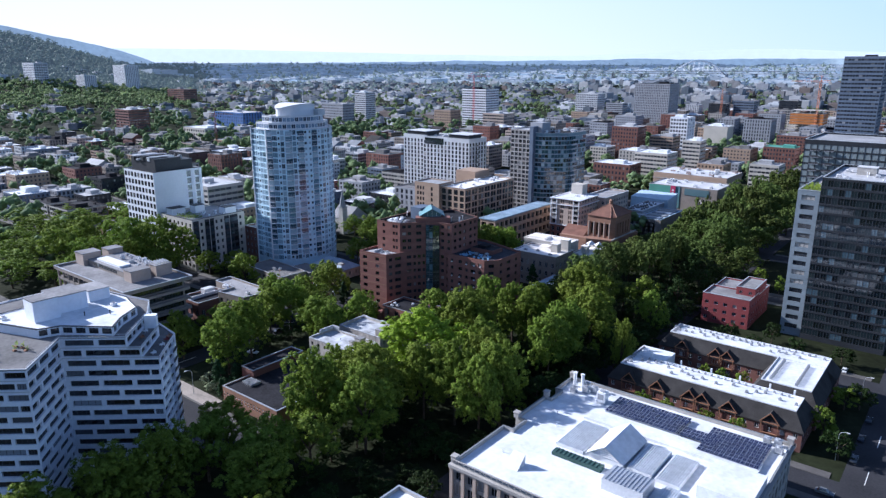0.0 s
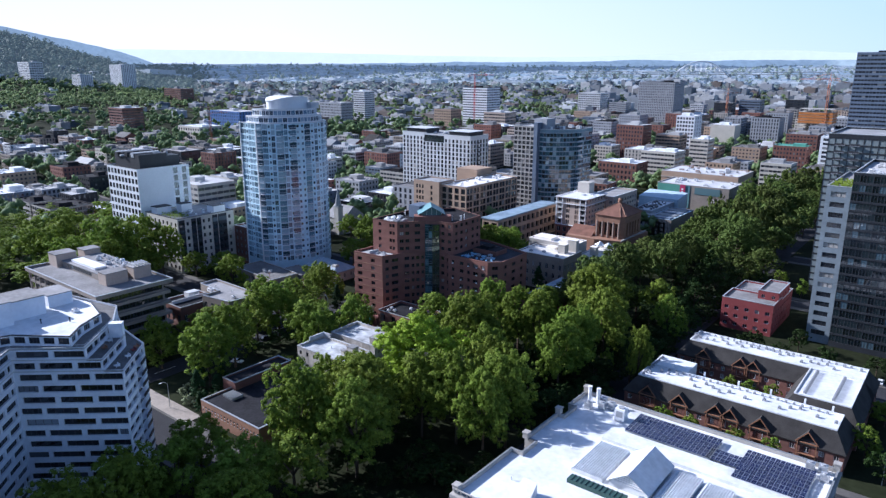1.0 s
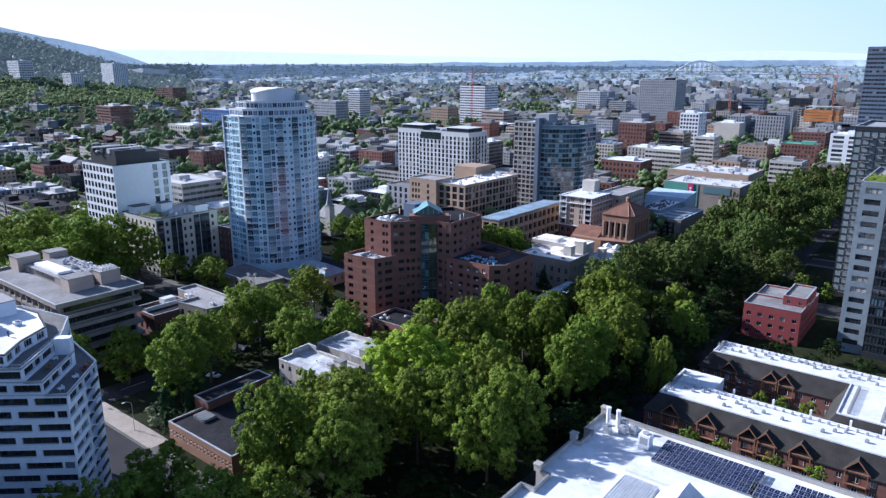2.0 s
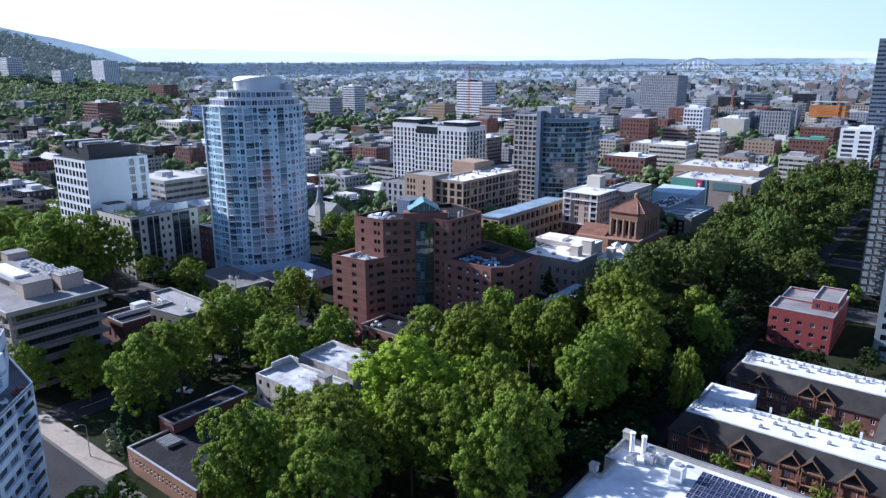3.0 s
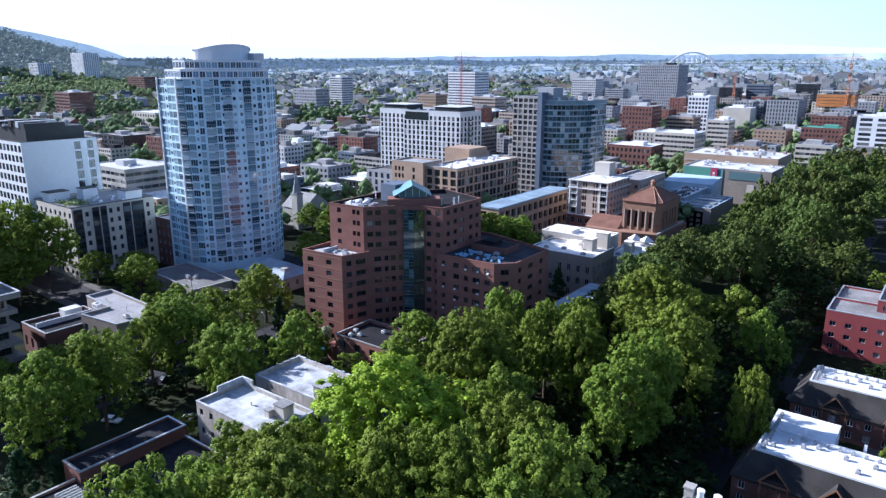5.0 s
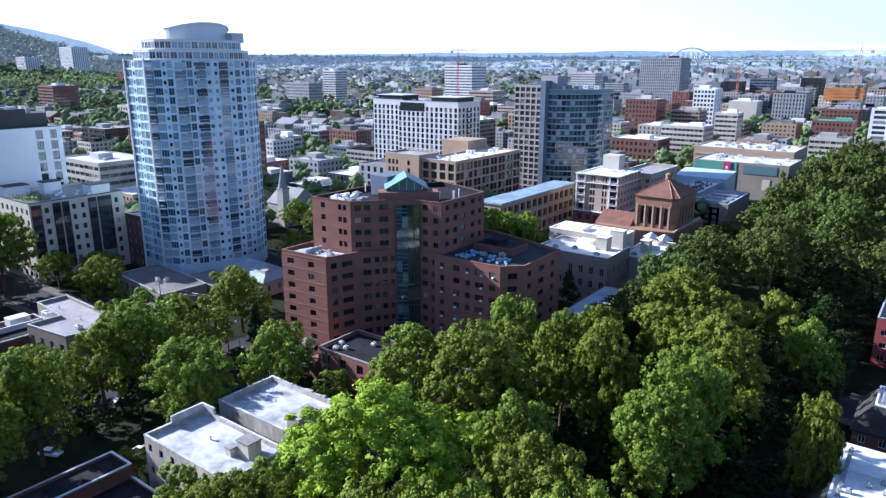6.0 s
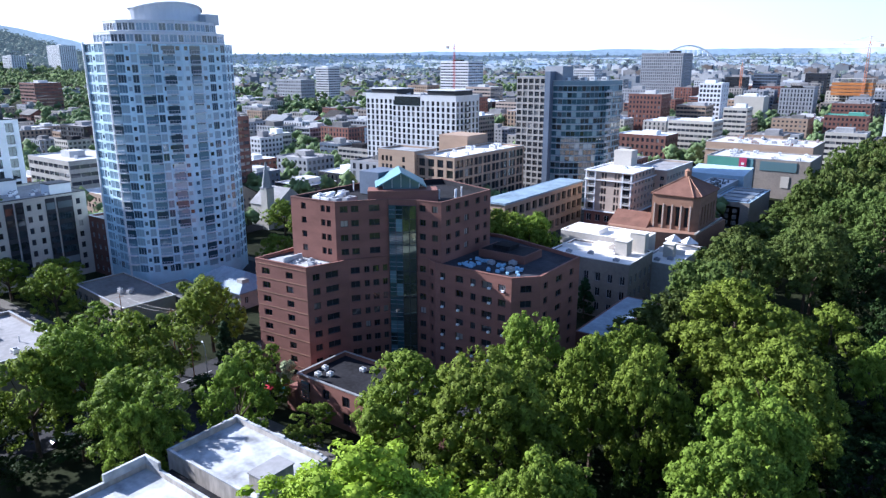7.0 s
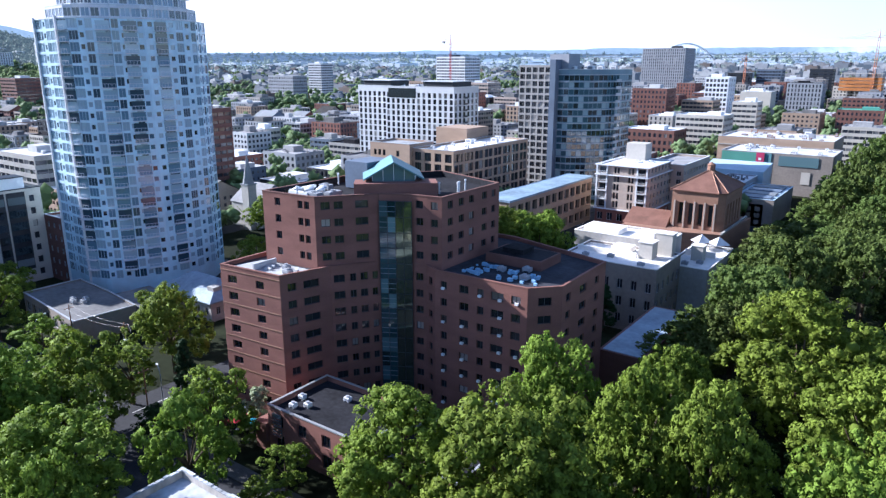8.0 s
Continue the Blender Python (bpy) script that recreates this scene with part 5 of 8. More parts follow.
        c = g("bargeboard", m2, M["timber"])
        m2 = Mesh()
        m2.face([(-0.9, -0.62, 3.9), (0.9, -0.62, 3.9), (0.9, -0.62, 5.8), (-0.9, -0.62, 5.8)])
        e = g("gable_window", m2, M["glass"])
        m2 = Mesh()
        for x0, zz0, x1, zz1 in ((-1, 3.8, 1, 3.95), (-1, 5.75, 1, 5.9), (-1, 3.95, -0.88, 5.75), (0.88, 3.95, 1, 5.75), (-0.05, 3.95, 0.05, 5.75)):
            m2.box(x0, -0.70, zz0, x1, -0.63, zz1)
        f = g("window_trim", m2, M["metal_w"])
        for q in (a, b, c, e, f):
            q.parent = d
    for x in (-82, -72.4, -62, -58, -50, -38):
        dormer(x, 203.4)
    for x in (-78, -66, -62):
        dormer(x, 241.9)
    mb0 = Mesh()
    for i in range(46):
        x = -84 + 51 * (i % 23) / 22
        y = 208.5 if i < 23 else 247.5
        if rng.random() < 0.75:
            hvac(h, x, y + rng.uniform(-0.5, 4.5), zr, 0.8, 0.7, 0.7, "condenser", "grey")
    for i in range(14):
        for x in (-43.5, -36):
            hvac(h, x, 224 + 1.35 * i, zr, 0.8, 0.5, 0.9, "condenser", "grey")
    for i in range(11):
        hvac(h, -85.3, 207 + 1.55 * i, zr, 0.7, 0.6, 0.7, "condenser", "grey")
    for i in range(7):
        hvac(h, -82.8, 245.2 + 1.3 * i, zr, 0.7, 0.6, 0.7, "condenser", "grey")
    for i in range(22):
        hvac(h, -80 + 2.1 * i, 214.4, zr, 0.6, 0.5, 0.6, "condenser", "grey")
        hvac(h, -80 + 2.1 * i, 252.4, zr, 0.6, 0.5, 0.6, "condenser", "grey")
    for x in (-80, -70, -60, -51, -42, -35):
        mb = Mesh()
        mb.prism(rect(x - 0.25, 216.5, x + 0.25, 217.0), 8, 12.6)
        part("chimney_pipe", mb, M["metal_w"], h)


row_houses()


def red_block():
    keep(-92, 284, -62, 332)
    h = thing("red_apartment_block", -79, 308, 0, "red stucco apartment block with pale flat roofs on several levels", "apartment building")
    zs = levels(0.6, 3, 3.4, 1.0, 1.4)
    block(h, rect(-88.5, 294, -69, 308), 0, 13.0, "red", "roof_g", {0: dict(us=spans(19.5, 5, 1.6), zs=zs), 1: dict(us=spans(14, 4, 1.3), zs=zs)}, 0.6)
    block(h, rect(-88.5, 308.2, -69, 326), 0, 12.0, "red", "roof_g", {1: dict(us=spans(17.8, 5, 1.3), zs=zs)}, 0.6, name="rear_wall")
    block(h, rect(-77, 302, -69.2, 320), 11, 16.0, "red", "roof_g", {0: dict(us=spans(7.8, 2, 1.3), zs=[(13, 14.4)]), 1: dict(us=spans(18, 4, 1.3), zs=[(13, 14.4)])}, 0.5, name="upper_wall")


red_block()


# ---- dark glass tower and grey slab ----
def glass_slab():
    keep(-62, 294, 20, 345)
    h = thing("glass_office_tower", -30, 318, 0, "dark glass tower with a grey panelled slab and planted terrace", "tower")
    poly = rect(-57.6, 299.8, -49.5, 345)
    zs = levels(2, 15, 3.85, 1.1, 1.9)
    block(h, poly, 0, 61, "slab_panel", "roof_g", {0: dict(us=[(1.6, 6.4)], zs=zs, depth=0.35, frame_m="frame_dk", bars=2)}, 0.8)
    dk = rect(-49.4, 298.6, -20, 345)
    wall, spare = Mesh(), Mesh()
    us = [(29.4 * i / 14 + 0.06, 29.4 * (i + 1) / 14 - 0.06) for i in range(14)]
    zs = [(1.5 + 3.4 * k + 0.55, 1.5 + 3.4 * (k + 1) - 0.25) for k in range(19)]
    facade(wall, h, dk[0], dk[1], 0, 66.8, us, zs, 0.12, "frame_dk", "glass_office", 1, name="pane")
    for i in (1, 2, 3):
        a, b = dk[i], dk[(i + 1) % 4]
        wall.face([(*a, 0), (*b, 0), (*b, 66.8), (*a, 66.8)])
    part("curtain_wall", wall, M["dark"], h)
    roof_on(h, dk, 66.8, "roof_l", "dark", 1.0)
    for k in range(1, 18):
        mb = Mesh()
        z = 1.5 + 3.4 * k
        mb.box(-49.45, 298.45, z - 0.07, -20, 298.59, z + 0.07)
        part("floor_edge", mb, M["dark"], h)
    clutter(h, -47, 302, -24, 340, 65.8, 14, rng)
    mb = Mesh()
    for i in range(220):
        x, y, z = rng.uniform(-57, -50.2), rng.uniform(300.5, 318), 60.2 + rng.random() ** 2 * 1.4
        s = rng.uniform(0.3, 0.7)
        mb.face([(x, y, z), (x + s, y + s * rng.uniform(-1, 1), z + 0.15), (x + s * 0.6, y + s, z + 0.5), (x - s * 0.4, y + s * 0.6, z + 0.3)])
    part("roof_garden", mb, M["leaf"], h, "low green planting on the terrace", "stuff")


glass_slab()


def dark_tower():
    keep(-75, 366, 0, 420)
    h = thing("dark_residential_tower", -40, 392, 0, "dark glazed residential tower with stacked balconies and a flat roof", "tower")
    poly = rect(-71, 370, -20, 415)
    wall, spare = Mesh(), Mesh()
    zs = [(2 + 3.2 * k + 0.6, 2 + 3.2 * (k + 1) - 0.2) for k in range(22)]
    facade(wall, h, poly[0], poly[1], 0, 74.5, [(51 * i / 18 + 0.15, 51 * (i + 1) / 18 - 0.15) for i in range(18)], zs, 0.12, "frame_dk", "glass_dark", 0, rest=spare)
    for i in (1, 2, 3):
        a, b = poly[i], poly[(i + 1) % 4]
        wall.face([(*a, 0), (*b, 0), (*b, 74.5), (*a, 74.5)])
    part("curtain_wall", wall, M["dark"], h)
    part("panes", spare, M["glass_dark"], h, "", "stuff")
    roof_on(h, poly, 74.5, "roof_l", "dark", 0.8)
    for k in range(22):
        for x in (-66, -60):
            mb = Mesh()
            z = 2 + 3.2 * k
            mb.box(x - 2, 368.8, z, x + 2, 370, z + 0.2)
            mb.box(x - 2, 368.8, z + 0.2, x + 2, 368.86, z + 1.1, 1)
            part("balcony", mb, [M["grey"], M["frame_dk"]], h)


dark_tower()


# ---- plainer city buildings ----
def tower_block(name, label, x0, y0, x1, y1, h, wall_m, roof_m, floors, cols, rows, win=(1.6, 1.6), sill=1.0, z0=None, frame_m="frame", glass_m="glass", bars=1, units=4, pent=True, joined=False, depth=0.25, category="building", group="", gable=False):
    """A box building with windows on its two street fronts; cols, rows: openings along x and along y."""
    keep(x0 - 3, y0 - 3, x1 + 3, y1 + 3)
    if z0 is None:
        z0 = ground_z((x0 + x1) / 2, (y0 + y1) / 2)
    t = thing(name, (x0 + x1) / 2, (y0 + y1) / 2, z0, label, category, group)
    poly = rect(x0, y0, x1, y1)
    step = (h - 1.2) / floors
    zs = [(z0 + 0.3 + step * k + sill, min(z0 + 0.3 + step * k + sill + win[1], z0 + 0.3 + step * (k + 1) - 0.05)) for k in range(floors)]
    wall, spare = Mesh(), Mesh()
    for i in range(4):
        a, b = poly[i], poly[(i + 1) % 4]
        L = dist(a, b)
        n = cols if i in (0, 2) else rows
        if i < 2 and n:
            facade(wall, t, a, b, z0 - 3, z0 + h, spans(L, n, min(win[0], L / n - 0.25), 0.4, L - 0.4), zs, depth, frame_m, glass_m, bars, rest=spare if joined else None)
        else:
            wall.face([(*a, z0 - 3), (*b, z0 - 3), (*b, z0 + h), (*a, z0 + h)])
    part("wall", wall, M[wall_m], t)
    if joined and spare.f:
        part("glazing", spare, M["glass_far"], t, "", "stuff")
    if gable:
        mb = Mesh()
        ev, zt, ym = inset_poly(poly, -0.6), z0 + h + (y1 - y0) * 0.28, (y0 + y1) / 2
        lo, hi = (ev[0][0], z0 + h - 0.2), (ev[1][0], z0 + h - 0.2)
        for dz in (0.0, -0.25):
            mb.face([(*ev[0], z0 + h - 0.2 + dz), (*ev[1], z0 + h - 0.2 + dz), (ev[1][0], ym, zt + dz), (ev[0][0], ym, zt + dz)])
            mb.face([(ev[0][0], ym, zt + dz), (ev[1][0], ym, zt + dz), (*ev[2], z0 + h - 0.2 + dz), (*ev[3], z0 + h - 0.2 + dz)])
        for x in (x0, x1):
            mb.face([(x, y0, z0 + h - 0.3), (x, y1, z0 + h - 0.3), (x, ym, zt - 0.3)], 1)
        part("roof", mb, [M[roof_m], M[wall_m]], t)
    elif joined:
        mb = Mesh()
        inner = inset_poly(poly, 0.4)
        mb.face([(x, y, z0 + h - 0.7) for x, y in inner])
        for i in range(4):
            j = (i + 1) % 4
            mb.face([(*inner[j], z0 + h - 0.7), (*inner[i], z0 + h - 0.7), (*inner[i], z0 + h), (*inner[j], z0 + h)])
            mb.face([(*poly[i], z0 + h), (*poly[j], z0 + h), (*inner[j], z0 + h), (*inner[i], z0 + h)])
        w = min(x1 - x0, y1 - y0)
        if pent and w > 9:
            cx, cy = x0 + (x1 - x0) * rng.uniform(0.3, 0.7), y0 + (y1 - y0) * rng.uniform(0.4, 0.7)
            s = rng.uniform(0.12, 0.22) * w
            mb.prism(rect(cx - s, cy - s, cx + s * 1.3, cy + s), z0 + h - 0.7, z0 + h + rng.uniform(1.6, 3.2))
            for i in range(rng.randint(2, 6)):
                cx, cy = rng.uniform(x0 + 1, x1 - 2.5), rng.uniform(y0 + 1, y1 - 2.5)
                mb.box(cx, cy, z0 + h - 0.7, cx + rng.uniform(0.8, 2.2), cy + rng.uniform(0.8, 1.8), z0 + h + rng.uniform(0.1, 0.9))
        part("roof", mb, M[roof_m], t)
    else:
        roof_on(t, poly, z0 + h, roof_m, wall_m, 0.7)
        clutter(t, x0, y0, x1, y1, z0 + h - 0.7, units, rng, pent)
    return t


# white slab with a blank flank, and its lower dark-panelled wing
def slab_building():
    keep(-395, 192, -357, 228)
    h = thing("slab_building", -376, 210, 0, "white slab block with a blank flank and dark rooftop plant", "apartment building")
    poly = rect(-392, 195, -360, 225)
    zs = levels(1.0, 12, 4.1, 0.7, 2.7)
    block(h, poly, 0, 51, "white", "roof_d", {0: dict(us=spans(32, 9, 2.5), zs=zs, frame_m="frame_dk", bars=1), 1: dict(us=[(20.4, 23.0), (25.6, 28.2)], zs=levels(1.0, 12, 4.1, 0.4, 3.2), frame_m="frame_dk", glass_m="glass_dark", bars=1)}, 0.6, cap_m="dark")
    mb = Mesh()
    mb.prism(rect(-390, 199, -364, 222), 50.4, 56)
    part("plant_screen", mb, M["dark"], h, "dark metal plant screen")
    for k in range(9):
        mb = Mesh()
        x, y = -391 + 3.2 * k, rng.uniform(197, 201)
        mb.box(x, y, 56, x + rng.uniform(1.5, 3.4), y + rng.uniform(8, 20), 56 + rng.uniform(0.8, 2.6))
        part("roof_duct", mb, M["dark" if k % 3 else "frame"], h)
    for i in range(12):
        hvac(h, rng.uniform(-387, -367), rng.uniform(201, 220), 56, rng.uniform(1.5, 4), rng.uniform(1, 3), rng.uniform(0.8, 2.2), m="grey")
    t = thing("panelled_apartment_wing", -342, 212, 0, "cream and dark panelled apartment wing with a planted terrace", "apartment building")
    keep(-360, 193, -324, 232)
    zs = levels(1.0, 7, 3.75, 0.9, 1.9)
    block(t, rect(-358, 196, -327, 229), 0, 28.5, "cream", "roof_g", {0: dict(us=spans(31, 8, 1.6), zs=zs, frame_m="frame_dk"), 1: dict(us=[(4.9, 6.3), (14.2, 15.5), (17.3, 18.6), (29.6, 31.0)], zs=zs, frame_m="frame_dk", bars=0)}, 0.7, cap_m="dark")
    for u0, u1 in ((0.6, 3.8), (7.6, 10.2), (10.8, 13.2), (19.9, 22.8), (23.4, 28.4)):
        mb = Mesh()
        mb.box(-327.0, 196 + u0, 4.2, -326.75, 196 + u1, 27.6)
        part("dark_panel", mb, M["dark"], t)
        for f in range(6):
            mb = Mesh()
            mb.box(-326.75, 196.15 + u0, 5.2 + 3.75 * f, -326.7, 195.85 + u1, 7.4 + 3.75 * f)
            part("strip_window", mb, M["glass_dark"], t)
    for x0, y0, x1, y1, z in ((-355, 198, -349, 206, 31.4), (-349, 209, -344, 215, 32.2), (-336, 219, -330, 226, 31.4)):
        mb = Mesh()
        mb.prism(rect(x0, y0, x1, y1), 27.7, z)
        mb.prism(rect(x0 - 0.2, y0 - 0.2, x1 + 0.2, y1 + 0.2), z, z + 0.25, 1, True, True)
        part("roof_house", mb, [M["white"], M["dark"]], t)
    mb = Mesh()
    for i in range(260):
        x, y, z = rng.uniform(-346, -332), rng.uniform(198, 206), 27.8 + rng.random() ** 2 * 1.5
        q = rng.uniform(0.3, 0.8)
        mb.face([(x, y, z), (x + q, y + q * rng.uniform(-1, 1), z + 0.15), (x + q * 0.6, y + q, z + 0.5), (x - q * 0.4, y + q * 0.6, z + 0.3)])
    part("terrace_planting", mb, M["leaf"], t, "", "stuff")
    for i in range(8):
        hvac(t, rng.uniform(-343, -329), rng.uniform(208, 219), 27.8, 1.4, 1.2, 1.0)


slab_building()
tower_block("red_brick_house", "dark red brick block beside the glass tower", -327, 229, -316, 252, 20, "brick_dk", "roof_l", 5, 3, 5, (1.2, 1.7), units=2)

# hotel-like white block
def white_hotel():
    keep(-404, 434, -318, 505)
    h = thing("hotel_building", -358, 465, 0, "tall white hotel block with dark window grid and recessed top floor", "hotel")
    poly = [(-400, 448), (-374, 448), (-374, 443), (-326, 443), (-326, 467), (-400, 474)]
    zs = levels(2.0, 14, 3.35, 0.4, 2.6)
    k = dict(depth=0.35, frame_m="frame_dk", bars=1)
    block(h, poly, 0, 52, "pale", "roof_g", {0: dict(us=spans(26, 7, 2.0), zs=zs, **k), 2: dict(us=spans(48, 13, 2.0), zs=zs, **k), 3: dict(us=spans(24, 6, 2.2), zs=zs, **k)}, 1.0)
    mb = Mesh()
    mb.box(-372, 442.93, 45.6, -352, 442.99, 50.9)
    part("top_glazing", mb, M["glass_dark"], h)
    for x0, y0, x1, y1 in ((-398, 451, -377, 468), (-349, 446, -329, 464)):
        mb = Mesh()
        mb.prism(rect(x0, y0, x1, y1), 51, 54.6)
        part("rooftop_storey", mb, M["dark"], h)
        mb = Mesh()
        mb.prism(rect(x0 - 0.8, y0 - 0.8, x1 + 0.8, y1 + 0.8), 54.6, 55.0, 0, True, True)
        part("roof_canopy", mb, M["pale"], h)
    for f in range(14):
        mb = Mesh()
        z = 2.0 + 3.35 * f
        mb.box(-326.0, 450.5, z, -324.8, 454.5, z + 0.2)
        mb.box(-324.9, 450.5, z + 0.2, -324.8, 454.5, z + 1.2, 1)
        part("balcony", mb, [M["pale"], M["frame_dk"]], h)
    clutter(h, -375, 450, -351, 466, 51, 7, rng, False)


white_hotel()

# grid tower with a blue glass front
def grid_tower():
    keep(-290, 425, -232, 490)
    h = thing("residential_tower", -262, 456, 0, "tan grid apartment tower with a blue glass corner", "apartment tower")
    a = rect(-281, 434, -264, 470)
    zs = levels(2.0, 19, 3.2, 0.5, 2.35)
    block(h, a, 0, 63.5, "grid", "roof_l", {0: dict(us=spans(17, 5, 2.6), zs=zs, depth=0.35, frame_m="grid", bars=2), 1: dict(us=spans(36, 9, 2.2), zs=zs, depth=0.3, frame_m="frame_dk", bars=0)}, 0.8)
    mb = Mesh()
    mb.prism(rect(-268, 440, -258, 452), 60, 68.5)
    part("lift_house", mb, M["grey"], h)
    mb = Mesh()
    mb.prism(rect(-264.4, 433.5, -261.5, 455), 0, 66)
    part("slate_fin", mb, M["slate"], h)
    wall, spare = Mesh(), Mesh()
    b = [(-261.4, 437), (-256, 437), (-248, 442), (-242, 449), (-240, 458), (-240, 474), (-261.4, 474)]
    for i in range(len(b)):
        p, q = b[i], b[(i + 1) % len(b)]
        L = dist(p, q)
        n = max(2, round(L / 2.4))
        if i < 5:
            facade(wall, h, p, q, 0, 61.5, [(L * k / n + 0.12, L * (k + 1) / n - 0.12) for k in range(n)], [(1.5 + 3.2 * k + 0.6, 1.5 + 3.2 * (k + 1) - 0.3) for k in range(18)], 0.12, "mullion", "glass_blue", 0, rest=spare)
        else:
            wall.face([(*p, 0), (*q, 0), (*q, 61.5), (*p, 61.5)])
    part("curtain_wall", wall, M["tower_frame"], h)
    for k in range(19):
        mb = Mesh()
        z = 1.5 + 3.2 * k
        edge = inset_poly(b, -0.14)
        for i in range(5):
            mb.face([(*edge[i], z - 0.14), (*edge[i + 1], z - 0.14), (*edge[i + 1], z + 0.16), (*edge[i], z + 0.16)])
            mb.face([(*edge[i], z + 0.16), (*edge[i + 1], z + 0.16), (*b[i + 1], z + 0.16), (*b[i], z + 0.16)])
        part("floor_edge", mb, M["frame"], h)
    part("panes", spare, M["glass_tower"], h, "", "stuff")
    roof_on(h, b, 61.5, "roof_d", "slate", 0.7)
    for k in range(18):
        mb = Mesh()
        z = 1.5 + 3.2 * k
        mb.box(-240.0, 452, z - 0.15, -238.8, 458, z + 0.1)
        mb.box(-238.9, 452, z + 0.1, -238.8, 458, z + 1.1, 1)
        part("balcony", mb, [M["pale"], M["frame"]], h)
    for x, y in ((-258, 445), (-252, 452), (-246, 465), (-255, 470)):
        hvac(h, x, y, 60.8, 3, 2.4, 2.2)


# pale tones put sky reflections into the pane colour
M["glass_tower"] = glass_mat("grey_teal_glass", (0.014, 0.030, 0.038), (0.30, 0.40, 0.43), 0.2, 0.05, 1.0, True, (0.04, 0.095, 0.12))
M["tower_frame"] = mat("teal_grey_tower_frame", (0.17, 0.25, 0.29), 0.4, 0.1)
grid_tower()

# tan apartment block and long bar
def tan_block():
    keep(-308, 336, -256, 425)
    h = thing("tan_apartment_block", -282, 375, 0, "tan brick apartment block with a white roof and tall window bays", "apartment building")
    zs = levels(1.0, 8, 3.7, 0.8, 2.3)
    block(h, rect(-303, 350, -282, 366), 0, 33, "tan", "roof_l", {0: dict(us=[(2, 3.4), (4.4, 5.8), (6.8, 8.2), (14, 15.6)], zs=zs, frame_m="frame_dk"), 1: dict(us=spans(16, 3, 1.5), zs=zs)}, 0.8)
    block(h, rect(-281.9, 352, -262, 410), 0, 31.5, "tan", "roof_cr", {0: dict(us=spans(19.9, 4, 3.3), zs=levels(1.0, 7, 4.2, 0.5, 3.3), frame_m="frame_dk", bars=2, depth=0.4), 1: dict(us=[q for k in range(8) for q in ((58 / 8 * k + 0.7, 58 / 8 * k + 3.5), (58 / 8 * k + 3.8, 58 / 8 * k + 6.6))], zs=levels(1.0, 7, 4.2, 0.5, 3.3), frame_m="frame_dk", bars=2, depth=0.4)}, 0.8, name="long_wall")
    for x, y, w in ((-276, 384, 3.0), (-270, 395, 3.0), (-272, 402, 3.0), (-278, 360, 1.4), (-274, 364, 1.2), (-270, 358, 1.3), (-268, 370, 1.6), (-277, 373, 1.4), (-266, 381, 1.5), (-279, 392, 1.4)):
        hvac(h, x, y, 30.7, w, 0.8 * w, 0.4 + 0.5 * w)
    mb = Mesh()
    mb.prism(rect(-300, 392, -283, 410), 0, 36)
    part("stair_tower", mb, M["tan"], h)


tan_block()


def long_bar():
    keep(-242, 326, -218, 404)
    h = thing("long_brick_hall", -230, 368, 0, "long tan brick hall with a pale blue roof", "building")
    poly = rect(-237.5, 335, -226.5, 402)
    zs = levels(0.5, 3, 5.6, 1.2, 3.6)
    block(h, poly, 0, 18.2, "tan", "roof_g", {0: dict(us=spans(11, 2, 3.8), zs=zs, depth=1.2, frame_m="frame_dk", bars=2), 1: dict(us=spans(67, 13, 3.6), zs=zs, depth=1.2, frame_m="frame_dk", bars=2)}, 0.1, roof=False)
    mb = Mesh()
    mb.prism(inset_poly(poly, -0.5), 18.2, 18.9, 0, True, True)
    part("roof", mb, M["roof_lb"], h)


M["roof_lb"] = mat("streaked_blue_roof", (0.24, 0.32, 0.39), 0.5, 0.3, 0.12, 0.8)
M["roof_b2"] = mat("pale_blue_membrane", (0.42, 0.53, 0.61), 0.5, 0.12, 0.08, 0.5)
long_bar()


